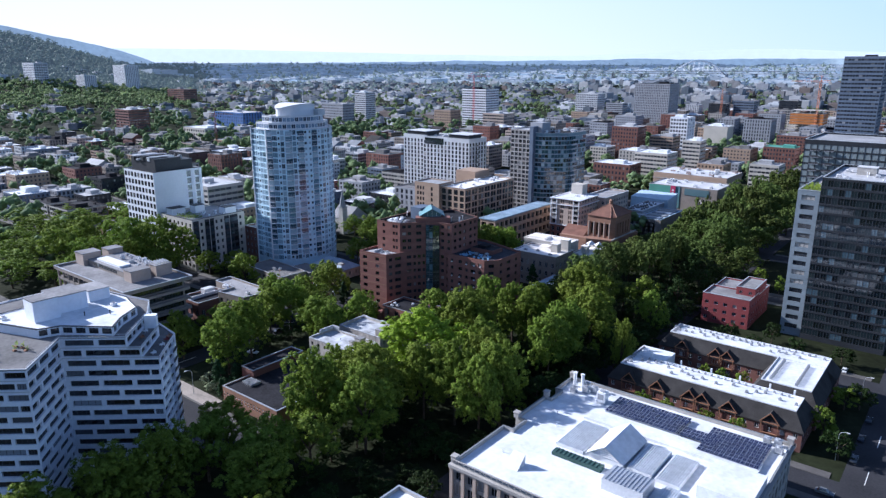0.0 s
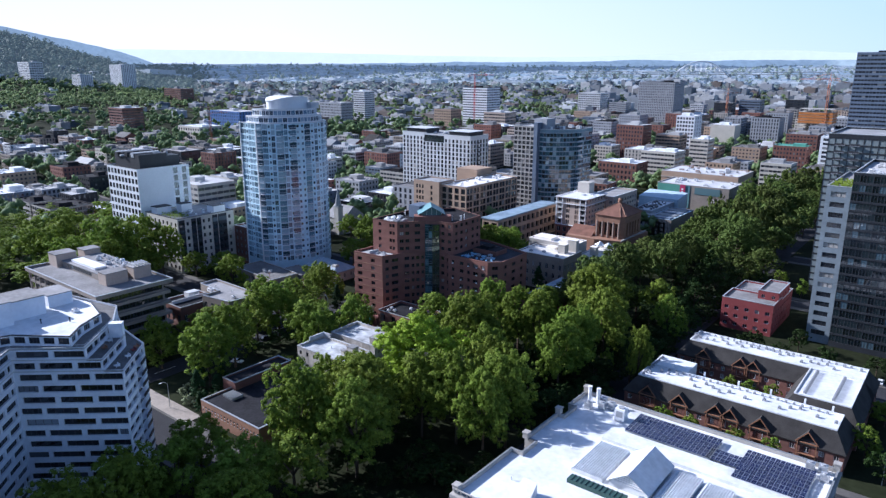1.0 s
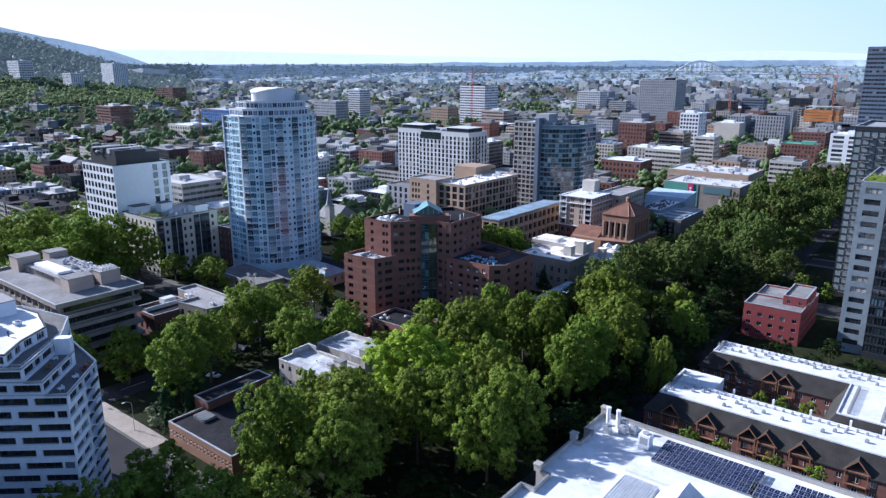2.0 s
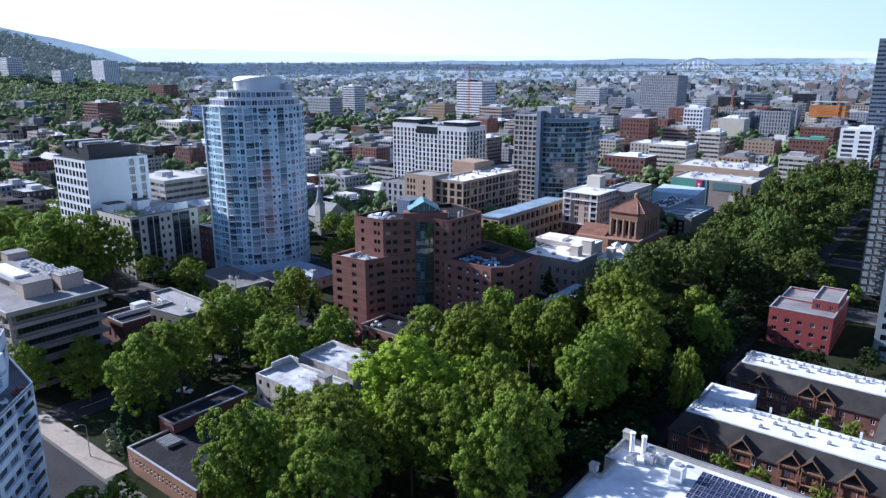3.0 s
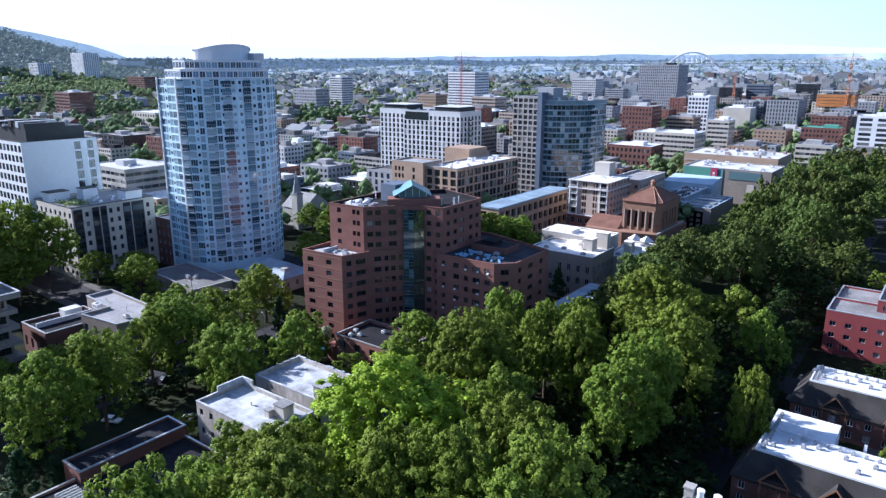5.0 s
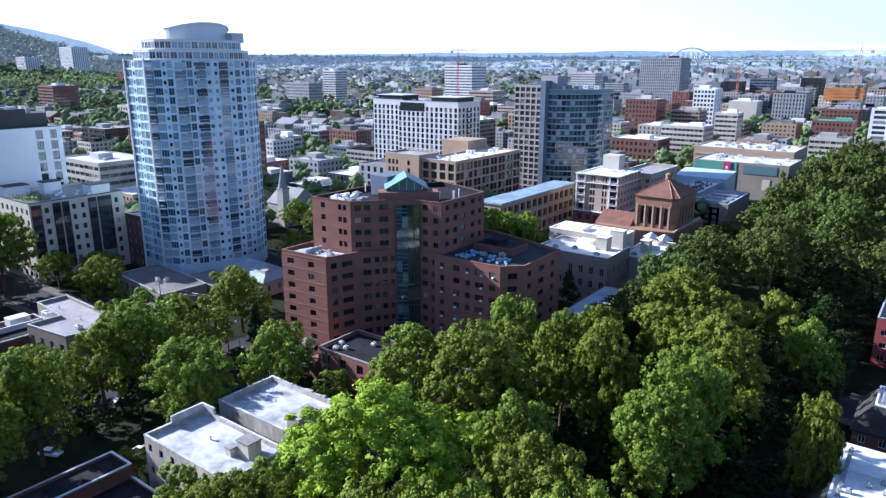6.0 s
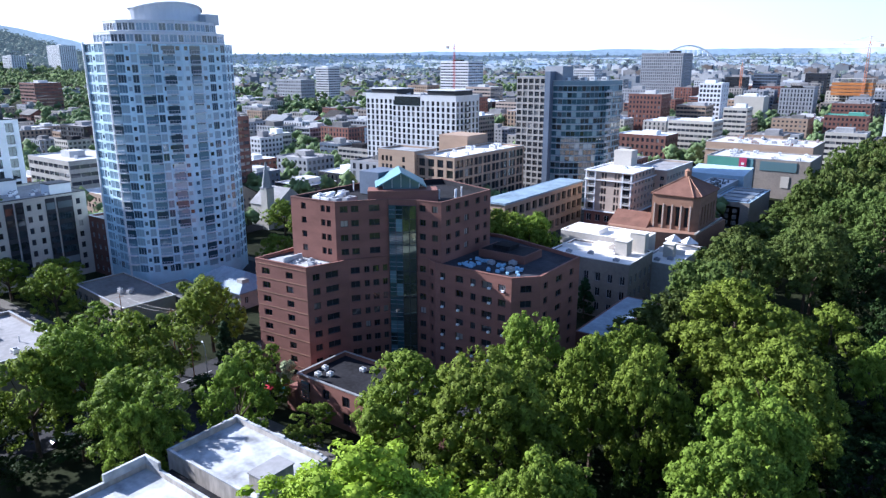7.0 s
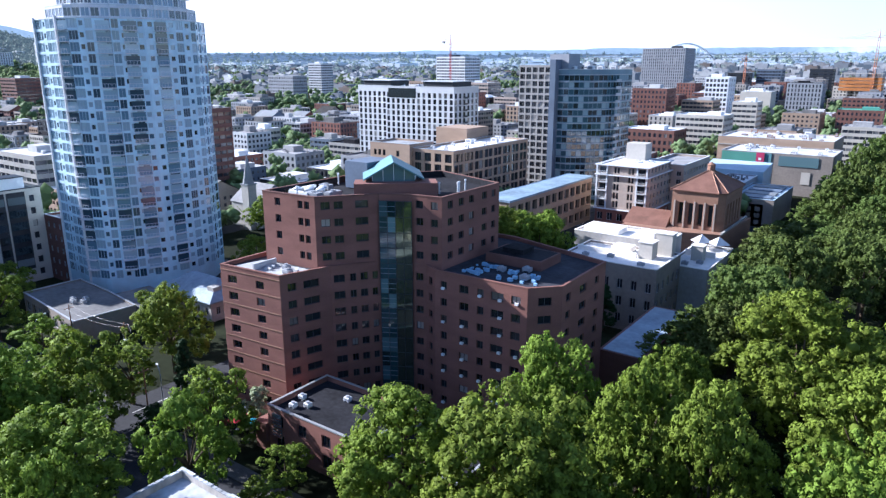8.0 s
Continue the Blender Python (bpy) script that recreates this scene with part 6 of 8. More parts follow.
def beige_block():
    keep(-220, 376, -186, 452)
    h = thing("beige_apartment_block", -203, 415, 0, "beige apartment block with a brick base and white cornices", "apartment building")
    block(h, rect(-217, 385, -197, 412), 0, 9.5, "brick", "roof_l", {0: dict(us=spans(20, 5, 2.2), zs=[(1, 3.8), (5.2, 8)]), 1: dict(us=spans(27, 6, 2.2), zs=[(1, 3.8), (5.2, 8)])}, 0.2, roof=False, name="brick_base")
    zs = levels(9.8, 5, 3.3, 0.8, 1.9)
    block(h, rect(-216.6, 385.4, -197.4, 412), 9.5, 26.6, "beige", "roof_g", {0: dict(us=[(0.5, 3.9), (6.3, 7.2), (7.6, 8.5), (12.0, 12.9), (13.3, 14.2), (15.2, 18.7)], zs=levels(9.8, 5, 3.3, 0.5, 2.5), frame_m="frame_dk", bars=1, depth=0.6), 1: dict(us=spans(26.6, 7, 1.9), zs=zs)}, 0.9, cap_m="metal_w")
    block(h, rect(-208, 412.2, -192, 448), 0, 25.0, "beige", "roof_g", {0: dict(us=spans(16, 4, 1.8), zs=zs[:4]), 1: dict(us=spans(35.8, 9, 1.9), zs=zs[:4])}, 0.9, cap_m="metal_w", name="rear_wall")
    for z in (9.4, 22.6, 26.4):
        mb = Mesh()
        mb.prism(inset_poly(rect(-217, 385, -197, 412), -0.7), z, z + 0.35, 0, False, True)
        inn, out = rect(-217, 385, -197, 412), inset_poly(rect(-217, 385, -197, 412), -0.7)
        for i in range(4):
            j = (i + 1) % 4
            mb.face([(*out[i], z + 0.35), (*out[j], z + 0.35), (*inn[j], z + 0.35), (*inn[i], z + 0.35)])
        part("cornice", mb, M["white"], h)
    for x in (-217.1, -213.0, -201.0, -197.3):
        mb = Mesh()
        mb.box(x - 0.25, 384.9, 9.7, x + 0.25, 385.35, 26.5)
        part("corner_column", mb, M["white"], h)
    for k in range(1, 5):
        for x0, x1 in ((-216.2, -212.6), (-201.4, -197.8)):
            mb = Mesh()
            mb.box(x0, 384.3, 9.9 + 3.3 * k, x1, 385.4, 10.1 + 3.3 * k)
            for q in range(7):
                mb.box(x0 + (x1 - x0 - 0.06) * q / 6, 384.32, 10.1 + 3.3 * k, x0 + (x1 - x0 - 0.06) * q / 6 + 0.06, 384.38, 11.0 + 3.3 * k)
            mb.box(x0, 384.3, 11.0 + 3.3 * k, x1, 384.4, 11.1 + 3.3 * k)
            part("balcony", mb, M["pale"], h)
    mb = Mesh()
    mb.prism(rect(-214, 406, -206, 413), 25.5, 33)
    part("stair_tower", mb, M["cream"], h)
    clutter(h, -214, 388, -200, 405, 25.7, 8, rng, False)


beige_block()


def church():
    keep(-200, 352, -160, 408)
    h = thing("brick_church", -174, 378, 0, "orange brick church with a tiled pyramid roof and stone ribs", "church")
    x0, y0, x1, y1, c = -181.5, 366.5, -164.5, 392, 4.0
    poly = [(x0 + c, y0), (x1 - c, y0), (x1, y0 + c), (x1, y1 - c), (x1 - c, y1), (x0 + c, y1), (x0, y1 - c), (x0, y0 + c)]
    poly = [(x0, y0), (x1 - 2, y0), (x1, y0 + 2), (x1, y1 - 2), (x1 - 2, y1), (x0, y1)]
    k = dict(depth=0.8, frame_m="timber", glass_m="glass_dark", bars=0)
    block(h, poly, 10.5, 23.2, "brick_or", "tile_red", {0: dict(us=spans(15, 4, 1.6, 1.5, 14.5), zs=[(11.6, 19.0)], **k), 2: dict(us=spans(21.5, 5, 1.6, 1.5, 20), zs=[(11.6, 19.0)], **k)}, 0.1, roof=False)
    cx, cy = (x0 + x1) / 2, (y0 + y1) / 2
    ev = inset_poly(poly, -0.6)
    mb = Mesh()
    for i in range(len(ev)):
        j = (i + 1) % len(ev)
        mb.face([(*ev[i], 23.2), (*ev[j], 23.2), (cx, cy, 29.0)])
        mb.face([(*ev[i], 22.9), (*ev[j], 22.9), (*ev[j], 23.2), (*ev[i], 23.2)])
    part("pyramid_roof", mb, M["tile_red"], h)
    for i in range(len(ev)):
        mb = Mesh()
        mb.tube((*ev[i], 23.3), (cx, cy, 29.1), 0.22, 0.22, 5)
        part("hip_rib", mb, M["brick_or"], h)
    mb = Mesh()
    mb.tube((cx, cy, 28.2), (cx, cy, 30.6), 1.3, 1.3, 8)
    mb.tube((cx, cy, 30.6), (cx, cy, 31.6), 1.5, 0.1, 8)
    part("lantern", mb, M["brick_or"], h)
    mb = Mesh()
    mb.prism([(-196, 360), (-178, 359), (-163.5, 363), (-162, 396), (-184, 398), (-196, 380)], 0, 10.4)
    part("base_wall", mb, M["brick_or"], h)
    mb = Mesh()
    mb.prism(rect(-163.9, 362.6, -163.2, 396), 10.4, 11.0, 0, True, True)
    part("coping", mb, M["concrete"], h)
    mb = Mesh()
    for x, y, r in ((-188, 372, 9),):
        mb.face([(x - r, y - r, 10.4), (x + r * .7, y - r, 10.4), (x + r * .6, y, 14.6), (x - r, y, 14.6)])
        mb.face([(x - r, y, 14.6), (x + r * .6, y, 14.6), (x + r * .7, y + r, 10.4), (x - r, y + r, 10.4)])
        mb.face([(x + r * .7, y - r, 10.4), (x + r * .7, y + r, 10.4), (x + r * .6, y, 14.6)])
        mb.face([(x - r, y + r, 10.4), (x - r, y - r, 10.4), (x - r, y, 14.6)])
    part("nave_roof", mb, M["tile_red"], h)
    for i in range(5):
        mb = Mesh()
        x = -180.4 + 13.2 * i / 4
        mb.box(x - 0.25, 366.1, 10.4, x + 0.25, 366.5, 19.6)
        part("stone_rib", mb, M["beige"], h)


church()


def white_hall():
    keep(-194, 284, -150, 345)
    h = thing("stucco_hall", -171, 312, 0, "grey stucco hall with bright white roofs on several levels", "hall")
    zs = [(2.0, 4.2), (6.2, 8.6), (10.6, 13.0)]
    block(h, rect(-185, 291, -160, 309), 0, 16.8, "brown_conc", "roof_cr", {0: dict(us=spans(25, 7, 1.4), zs=zs), 1: dict(us=spans(18, 5, 1.4), zs=zs)}, 0.5, cap_m="roof_cr")
    block(h, rect(-190, 309.2, -164, 322), 0, 19.0, "concrete", "roof_cr", {1: dict(us=spans(12.8, 3, 1.4), zs=zs)}, 0.5, cap_m="roof_cr", name="rear_wall")
    block(h, rect(-163.8, 309.2, -153, 335), 0, 13.5, "concrete", "roof_cr", {1: dict(us=spans(25.8, 6, 1.4), zs=zs[:2])}, 0.5, cap_m="roof_cr", name="side_wall")
    for x0, y0, x1, y1, z1 in ((-168, 300, -164.5, 304, 20.5), (-166, 306, -161.5, 309, 22.0), (-160, 318, -157, 321, 17)):
        mb = Mesh()
        mb.prism(rect(x0, y0, x1, y1), 13, z1)
        mb.prism(rect(x0 - .2, y0 - .2, x1 + .2, y1 + .2), z1, z1 + 0.25, 1, True, True)
        part("stair_house", mb, [M["cream"], M["roof_cr"]], h)
    for x0, y0, x1, y1, z0, z1 in ((-184.4, 299.5, -168.4, 300.1, 16.2, 17.6), (-176, 302, -171, 306.5, 16.2, 18.0), (-188, 311, -178, 318, 18.4, 19.9), (-173, 311, -168, 316, 18.4, 20.4), (-163, 323, -155, 323.5, 12.9, 14.6)):
        mb = Mesh()
        mb.prism(rect(x0, y0, x1, y1), z0, z1)
        part("roof_curb", mb, M["roof_cr"], h)
    for x, y in ((-180, 295), (-174, 297), (-165, 294), (-170, 319), (-160, 313), (-157, 316)):
        hvac(h, x, y, 16.2 if y < 309 else 18.4 if x < -164 else 12.9, 1.6, 1.2, 0.9, m="grey")
    for x, y in ((-156.4, 331.4), (-161.2, 331.6)):
        mb = Mesh()
        for sx in (-2, 2):
            for sy in (-2, 2):
                mb.tube((x + sx, y + sy, 12.9), (x + sx, y + sy, 15.2), 0.06, 0.06, 5)
        mb.tube((x, y, 15.2), (x, y, 17.2), 3.1, 0.08, 4)
        part("tent_canopy", mb, M["roof_w"], h, "white pointed tent canopy")
    # darker blue-grey roof colour paints the shade lying on this wing
    mb = Mesh()
    mb.prism(rect(-159, 256.5, -150, 288), 0, 9.0)
    mb.prism(rect(-158.4, 257, -150.6, 287), 9.0, 9.1, 1)
    part("low_wing", mb, [M["brick_dk"], M["roof_h"]], h)


white_hall()


def theatre():
    keep(-225, 455, -150, 640)
    h = thing("theatre_building", -195, 540, 0, "brown theatre complex with pale blue roofs and pink banner", "theatre")
    def hall(nm, x0, y0, x1, y1, z, wall_m, roof_m, lip=0.5):
        block(h, rect(x0, y0, x1, y1), 0, z, wall_m, roof_m, {}, lip, name=nm, cap_m=roof_m)
    hall("front_hall", -178, 430, -161, 470, 11.5, "brown_conc", "roof_b2")
    for k in range(4):
        mb = Mesh()
        mb.box(-175.5, 433 + 9 * k, 11.0, -163, 439.5 + 9 * k, 11.7)
        part("roof_panel", mb, M["lead" if k % 2 else "slate"], h)
    hall("low_hall", -191, 441, -178.2, 480, 13.6, "grey", "roof_w")
    for i in range(46):
        hvac(h, rng.uniform(-189.5, -180), rng.uniform(443, 476), 13.1, rng.uniform(0.5, 1.8), rng.uniform(0.5, 1.4), rng.uniform(0.5, 1.3), "roof_unit", "dark")
    mb = Mesh()
    a, b, c, d = (-204, 481), (-176, 481), (-176, 500), (-204, 500)
    mb.face([(*a, 15.2), (*b, 15.2), (*c, 17.4), (*d, 17.4)])
    mb.face([(*a, 0), (*b, 0), (*b, 15.2), (*a, 15.2)])
    mb.face([(*b, 0), (*c, 0), (*c, 17.4), (*b, 15.2)])
    mb.face([(*c, 0), (*d, 0), (*d, 17.4), (*c, 17.4)])
    mb.face([(*d, 0), (*a, 0), (*a, 15.2), (*d, 17.4)])
    part("blue_hall", mb, M["roof_b2"], h, "sloping sky-blue metal roof")
    hall("foyer", -204, 514, -152, 548, 20.6, "brown_conc", "roof_l")
    for x0, x1, z0, z1, m, nm in ((-203.5, -186.8, 8, 20.2, "green", "green_panel"), (-182.6, -179.5, 4, 20.2, "roof_t", "teal_panel"), (-176, -158, 14.5, 19.4, "glass_teal", "glazed_band"), (-165, -161, 6, 12, "cream", "stage_door")):
        mb = Mesh()
        mb.box(x0, 513.7, z0, x1, 513.98, z1)
        part(nm, mb, M[m], h)
    mb = Mesh()
    mb.box(-186.6, 513.2, 5.5, -182.8, 513.6, 20.4)
    ban = part("banner", mb, M["pink"], h, "pink vertical banner")
    mb = Mesh()
    for k in range(5):
        mb.box(-185.4, 513.12, 8.2 + 2.1 * k, -184.0, 513.18, 9.5 + 2.1 * k)
    part("banner_bars", mb, M["metal_w"], h, "white bars on the banner")
    hall("rear_hall", -216, 552, -157, 592, 24.2, "tan", "roof_l")
    mb = Mesh()
    mb.box(-216.2, 551.6, 19.4, -156.8, 551.98, 20.0)
    part("string_course", mb, M["concrete"], h)
    for i in range(26):
        hvac(h, rng.uniform(-212, -160), rng.uniform(555, 588), 23.7, rng.uniform(1, 4), rng.uniform(1, 3), rng.uniform(0.8, 2.4), "roof_unit", rng.choice(["metal_w", "grey", "brick_or"]))
    for i in range(14):
        hvac(h, rng.uniform(-200, -156), rng.uniform(520, 544), 20.1, rng.uniform(1, 3), rng.uniform(1, 3), rng.uniform(0.8, 2.0), "roof_unit")


theatre()


def steeple_church():
    keep(-345, 300, -318, 330)
    h = thing("white_church", -330, 315, 0, "pale grey painted church with a slender steeple and grey roof", "church")
    mb = Mesh()
    mb.prism(rect(-342, 308, -326, 326), 0, 10)
    part("nave", mb, M["concrete"], h)
    mb = Mesh()
    mb.face([(-342.5, 307.5, 10), (-325.5, 307.5, 10), (-325.5, 317, 17), (-342.5, 317, 17)])
    mb.face([(-342.5, 317, 17), (-325.5, 317, 17), (-325.5, 326.5, 10), (-342.5, 326.5, 10)])
    for x in (-342.5, -325.5):
        mb.face([(x, 307.5, 10), (x, 317, 17), (x, 326.5, 10)])
    part("nave_roof", mb, M["roof_g"], h)
    mb = Mesh()
    mb.prism(rect(-331, 305, -327, 309), 0, 18)
    part("bell_tower", mb, M["concrete"], h)
    mb = Mesh()
    mb.prism(rect(-331.3, 304.7, -326.7, 309.3), 18, 18.5, 0, True, True)
    mb.tube((-329, 307, 18.5), (-329, 307, 30), 2.2, 0.05, 8)
    part("spire", mb, M["lead"], h)
    for y in (311, 316, 321):
        mb = Mesh()
        mb.box(-326.02, y - 0.7, 3, -325.9, y + 0.7, 7.5)
        part("church_window", mb, M["glass_dark"], h)


steeple_church()

# ---- named blocks further off ----
FAR_A = [
    ("concrete_slab_tower", "pale concrete slab tower on the wooded hillside", -1700, 880, 56, 36, 58, "white", "roof_l", 20, 14, 8),
    ("hillside_block", "white apartment block among trees on the hillside", -1681, 773, 42, 28, 32, "white", "roof_l", 10, 10, 6),
    ("hillside_block", "white apartment block among trees on the hillside", -1767, 699, 60, 30, 42, "white", "roof_l", 11, 10, 6),
    ("gabled_condominium", "brick and grey condominium with gabled bays", -958, 498, 38, 30, 35, "brick_dk", "roof_l", 9, 9, 7),
    ("brown_apartment_block", "long brown brick apartment block among trees", -1350, 815, 62, 30, 32, "brick_dk", "roof_g", 8, 14, 8),
    ("white_warehouse", "white flat-roofed warehouse with dark window bays", -838, 535, 50, 34, 17, "cream", "roof_w", 3, 9, 6),
    ("dark_row_building", "dark gabled row building beyond the slab block", -640, 388, 36, 24, 20, "dark", "roof_g", 5, 9, 6),
    ("brown_brick_block", "brown brick apartment block with pale window trim", -590, 396, 22, 24, 22, "brick_dk", "roof_g", 6, 7, 7),
    ("pale_brick_warehouse", "pale brick warehouse with a tan flat roof", -452, 288, 42, 30, 25, "concrete", "roof_l", 6, 8, 6),
]
FAR_B = [
    ("grey_office_slab", "grey office slab with strong window grid", -860, 800, 50, 26, 32, "grey", "roof_l", 7, 14, 8),
    ("glass_office_block", "pale glass office block", -858, 862, 26, 24, 47, "pale", "roof_w", 13, 8, 7),
    ("brown_office_block", "brown mid-rise office block with flat roof", -668, 850, 32, 26, 29, "tan", "roof_g", 7, 9, 7),
    ("unfinished_tower", "white concrete frame tower under construction", -652, 915, 46, 36, 58, "white", "roof_d", 15, 11, 8),
    ("beige_office_block", "beige block with a square rooftop plant", -566, 840, 36, 28, 31, "beige", "roof_l", 7, 9, 7),
    ("cream_house_block", "cream stucco apartment house", -510, 464, 20, 16, 17, "cream", "roof_w", 4, 6, 5),
    ("grey_low_block", "low grey block with a planted roof", -412, 405, 27, 22, 16, "grey", "roof_g", 4, 7, 6),
    ("grey_low_block", "low grey block with white roof trim", -416, 462, 30, 20, 15, "concrete", "roof_d", 4, 8, 6),
    ("mixed_loft_block", "grey and blue loft block with an orange stair head", -331, 384, 24, 22, 22, "grey", "roof_g", 5, 5, 5),
    ("blue_office_block", "bright blue clad office block with ribbon windows", -925, 650, 74, 36, 24, "blue", "roof_l", 5, 16, 7),
]
FAR_C = [
    ("dark_glass_tower", "dark glass office tower with vertical fins", -412, 1040, 54, 40, 68, "grey", "roof_d", 18, 20, 14),
    ("pale_blue_block", "pale blue glazed apartment block", -575, 1145, 42, 30, 42, "pale", "roof_l", 11, 12, 8),
    ("red_brick_tower", "red brick office block with white window bays", -321, 738, 30, 24, 38, "brick_dk", "roof_l", 9, 9, 7),
    ("white_slab_tower", "white ribbed slab tower", -280, 790, 20, 24, 46, "white", "roof_w", 11, 6, 3),
    ("blank_white_block", "cream block with blank walls", -266, 878, 28, 24, 29, "cream", "roof_w", 6, 0, 0),
    ("cream_hotel", "cream hotel with regular small windows", -248, 636, 32, 26, 28, "cream", "roof_w", 7, 10, 7),
    ("cream_annex_tower", "cream square tower block", -237, 708, 18, 18, 32, "cream", "roof_w", 8, 5, 5),
    ("red_brick_low_block", "low red brick block with a white roof", -272, 604, 36, 26, 20, "brick_dk", "roof_w", 4, 10, 7),
    ("dark_office_block", "dark glazed office block", -343, 1124, 26, 22, 36, "dark", "roof_g", 9, 8, 6),
    ("dark_office_block", "dark glazed office block", -310, 1146, 30, 24, 40, "slate", "roof_g", 10, 8, 6),
]
FAR_D = [
    ("grey_office_block", "grey office block with dark bands", -232, 930, 32, 26, 35, "grey", "roof_d", 8, 10, 7),
    ("dark_office_block", "dark glazed office block", -254, 1180, 27, 24, 40, "dark", "roof_g", 10, 8, 6),
    ("red_brick_hotel", "red brick hotel with a green mansard roof", -166, 760, 30, 22, 25, "brick_dk", "green", 6, 10, 6),
    ("white_blank_tower", "white blank-walled tower block", -126, 756, 26, 28, 37, "white", "roof_w", 9, 2, 3),
    ("skyline_tower", "tall dark glass skyline tower with a slanted top", -107, 790, 34, 34, 112, "slate", "roof_d", 30, 12, 10),
    ("cream_corner_block", "cream corner block with a teal side", -152, 650, 24, 22, 24, "cream", "roof_l", 6, 7, 6),
    ("apartment_slab", "brown apartment slab with stacked balconies", -395, 335, 14, 22, 44, "brick_dk", "roof_g", 12, 4, 6),
]
for th in (62.6, 63.6, 64.6, 65.6, 66.6):
    FAR_A.append(("hillside_row", "pale terrace row stepped up the wooded hillside", -2080 * math.sin(radians(th)), 2080 * math.cos(radians(th)), 27, 16, 13, "white", "roof_l", 3, 6, 4))
STYLES = [(0.5, 0.5), (0.9, 0.45), (0.45, 0.68), (0.68, 0.58)]
for row in FAR_A + FAR_B + FAR_C + FAR_D:
    nm, lab, cx, cy, ww, dd, hh, wm, rm, fl, nc, nr = row
    wide, high = STYLES[len(nm + lab) % 4]
    tower_block(nm, lab, cx - ww / 2, cy - dd / 2, cx + ww / 2, cy + dd / 2, hh, wm, rm, fl, nc, nr, (ww / max(nc, 1) * wide, hh / fl * high), 0.7, joined=True, frame_m="frame_dk", category="building")


# ---- ordinary city fabric on the street grid ----
def in_view(x, y, margin=4.0):
    th = math.degrees(math.atan2(-x, y))
    ok = 5.5 - margin < th < 72 + margin
    dx, dy = x + 109, y - 136
    th2 = math.degrees(math.atan2(-dx, dy))
    return ok or (1 < th2 < 71 and math.hypot(dx, dy) > 60)


def free(x0, y0, x1, y1):
    for a, b, c, d in FOOT:
        if x0 < c and x1 > a and y0 < d and y1 > b:
            return False
    return True


WALLS = ["brick_dk", "tan", "cream", "beige", "pale", "grey", "grey", "concrete", "tan", "brown_conc", "brown_conc", "slate", "dark", "brick"]
ROOFS = ["roof_l", "roof_g", "roof_w", "roof_d", "roof_l", "roof_g", "roof_p", "roof_g"]
WORDS = dict(brown_conc="brown concrete", slate="slate-blue", dark="dark panelled", roof_p="worn grey roof", brick="red brick", brick_dk="dark brick", cream="cream stucco", beige="beige", white="white", pale="pale grey", grey="grey", concrete="concrete", tan="tan brick", brick_or="orange brick", roof_l="light roof", roof_w="white roof", roof_g="gravel roof", roof_d="dark roof", shingle="dark gabled roof", lead="grey gabled roof")
fill = random.Random(11)
SPOTS = []
made = 0
for bx in range(-17, 2):
    for by in range(1, 17):
        ox, oy = -226 + 80 * bx + 160, 188 + 78 * by - 78
        cx, cy = ox + 40, oy + 39
        r = math.hypot(cx, cy)
        if not in_view(cx, cy) or r > (1330 if cx > -520 else 1020) or r < 210:
            continue
        park = (-158 < cx < -95 and cy < 640) or (cx > -95 and cy < 430)
        for i in range(2):
            for j in range(2):
                x0, y0 = ox + 8 + 32 * i, oy + 8 + 31 * j
                x1, y1 = x0 + fill.uniform(18, 31), y0 + fill.uniform(18, 30)
                town = cx > -520 and cy > 430
                if park or fill.random() < (0.12 if town else 0.30 if cx < -700 else 0.2) or not free(x0, y0, x1, y1):
                    SPOTS.append((x0, y0, x0 + 30, y0 + 29))
                    continue
                hh = fill.uniform(12, 30) if town and r > 650 else fill.uniform(7, 16) if town or cx > -480 else fill.uniform(8, 15)
                if not town:
                    x1, y1 = x0 + (x1 - x0) * 0.94, y0 + (y1 - y0) * 0.94
                fl = max(2, round(hh / 3.6))
                wm, rm = fill.choice(WALLS), fill.choice(ROOFS)
                n = (x1 - x0, y1 - y0)
                pitched = not town and hh < 12 and fill.random() < 0.12
                if pitched:
                    rm = fill.choice(("roof_p", "shingle", "lead", "shingle"))
                tower_block("city_building", WORDS[wm] + " city building with a " + WORDS[rm] + " beside a street", x0, y0, x1, y1, hh, wm, rm, fl, int(n[0] / 3.2), int(n[1] / 3.2), (3.2 * fill.choice((0.42, 0.5, 0.62, 0.92)), hh / fl * fill.choice((0.42, 0.5, 0.62))), 0.8, joined=True, category="building", group="ordinary city buildings", gable=pitched)
                SPOTS.append((x0, y0 - 7, x1, y0 - 1))
                SPOTS.append((x1 + 1, y0, x1 + 6, y1))
                made += 1

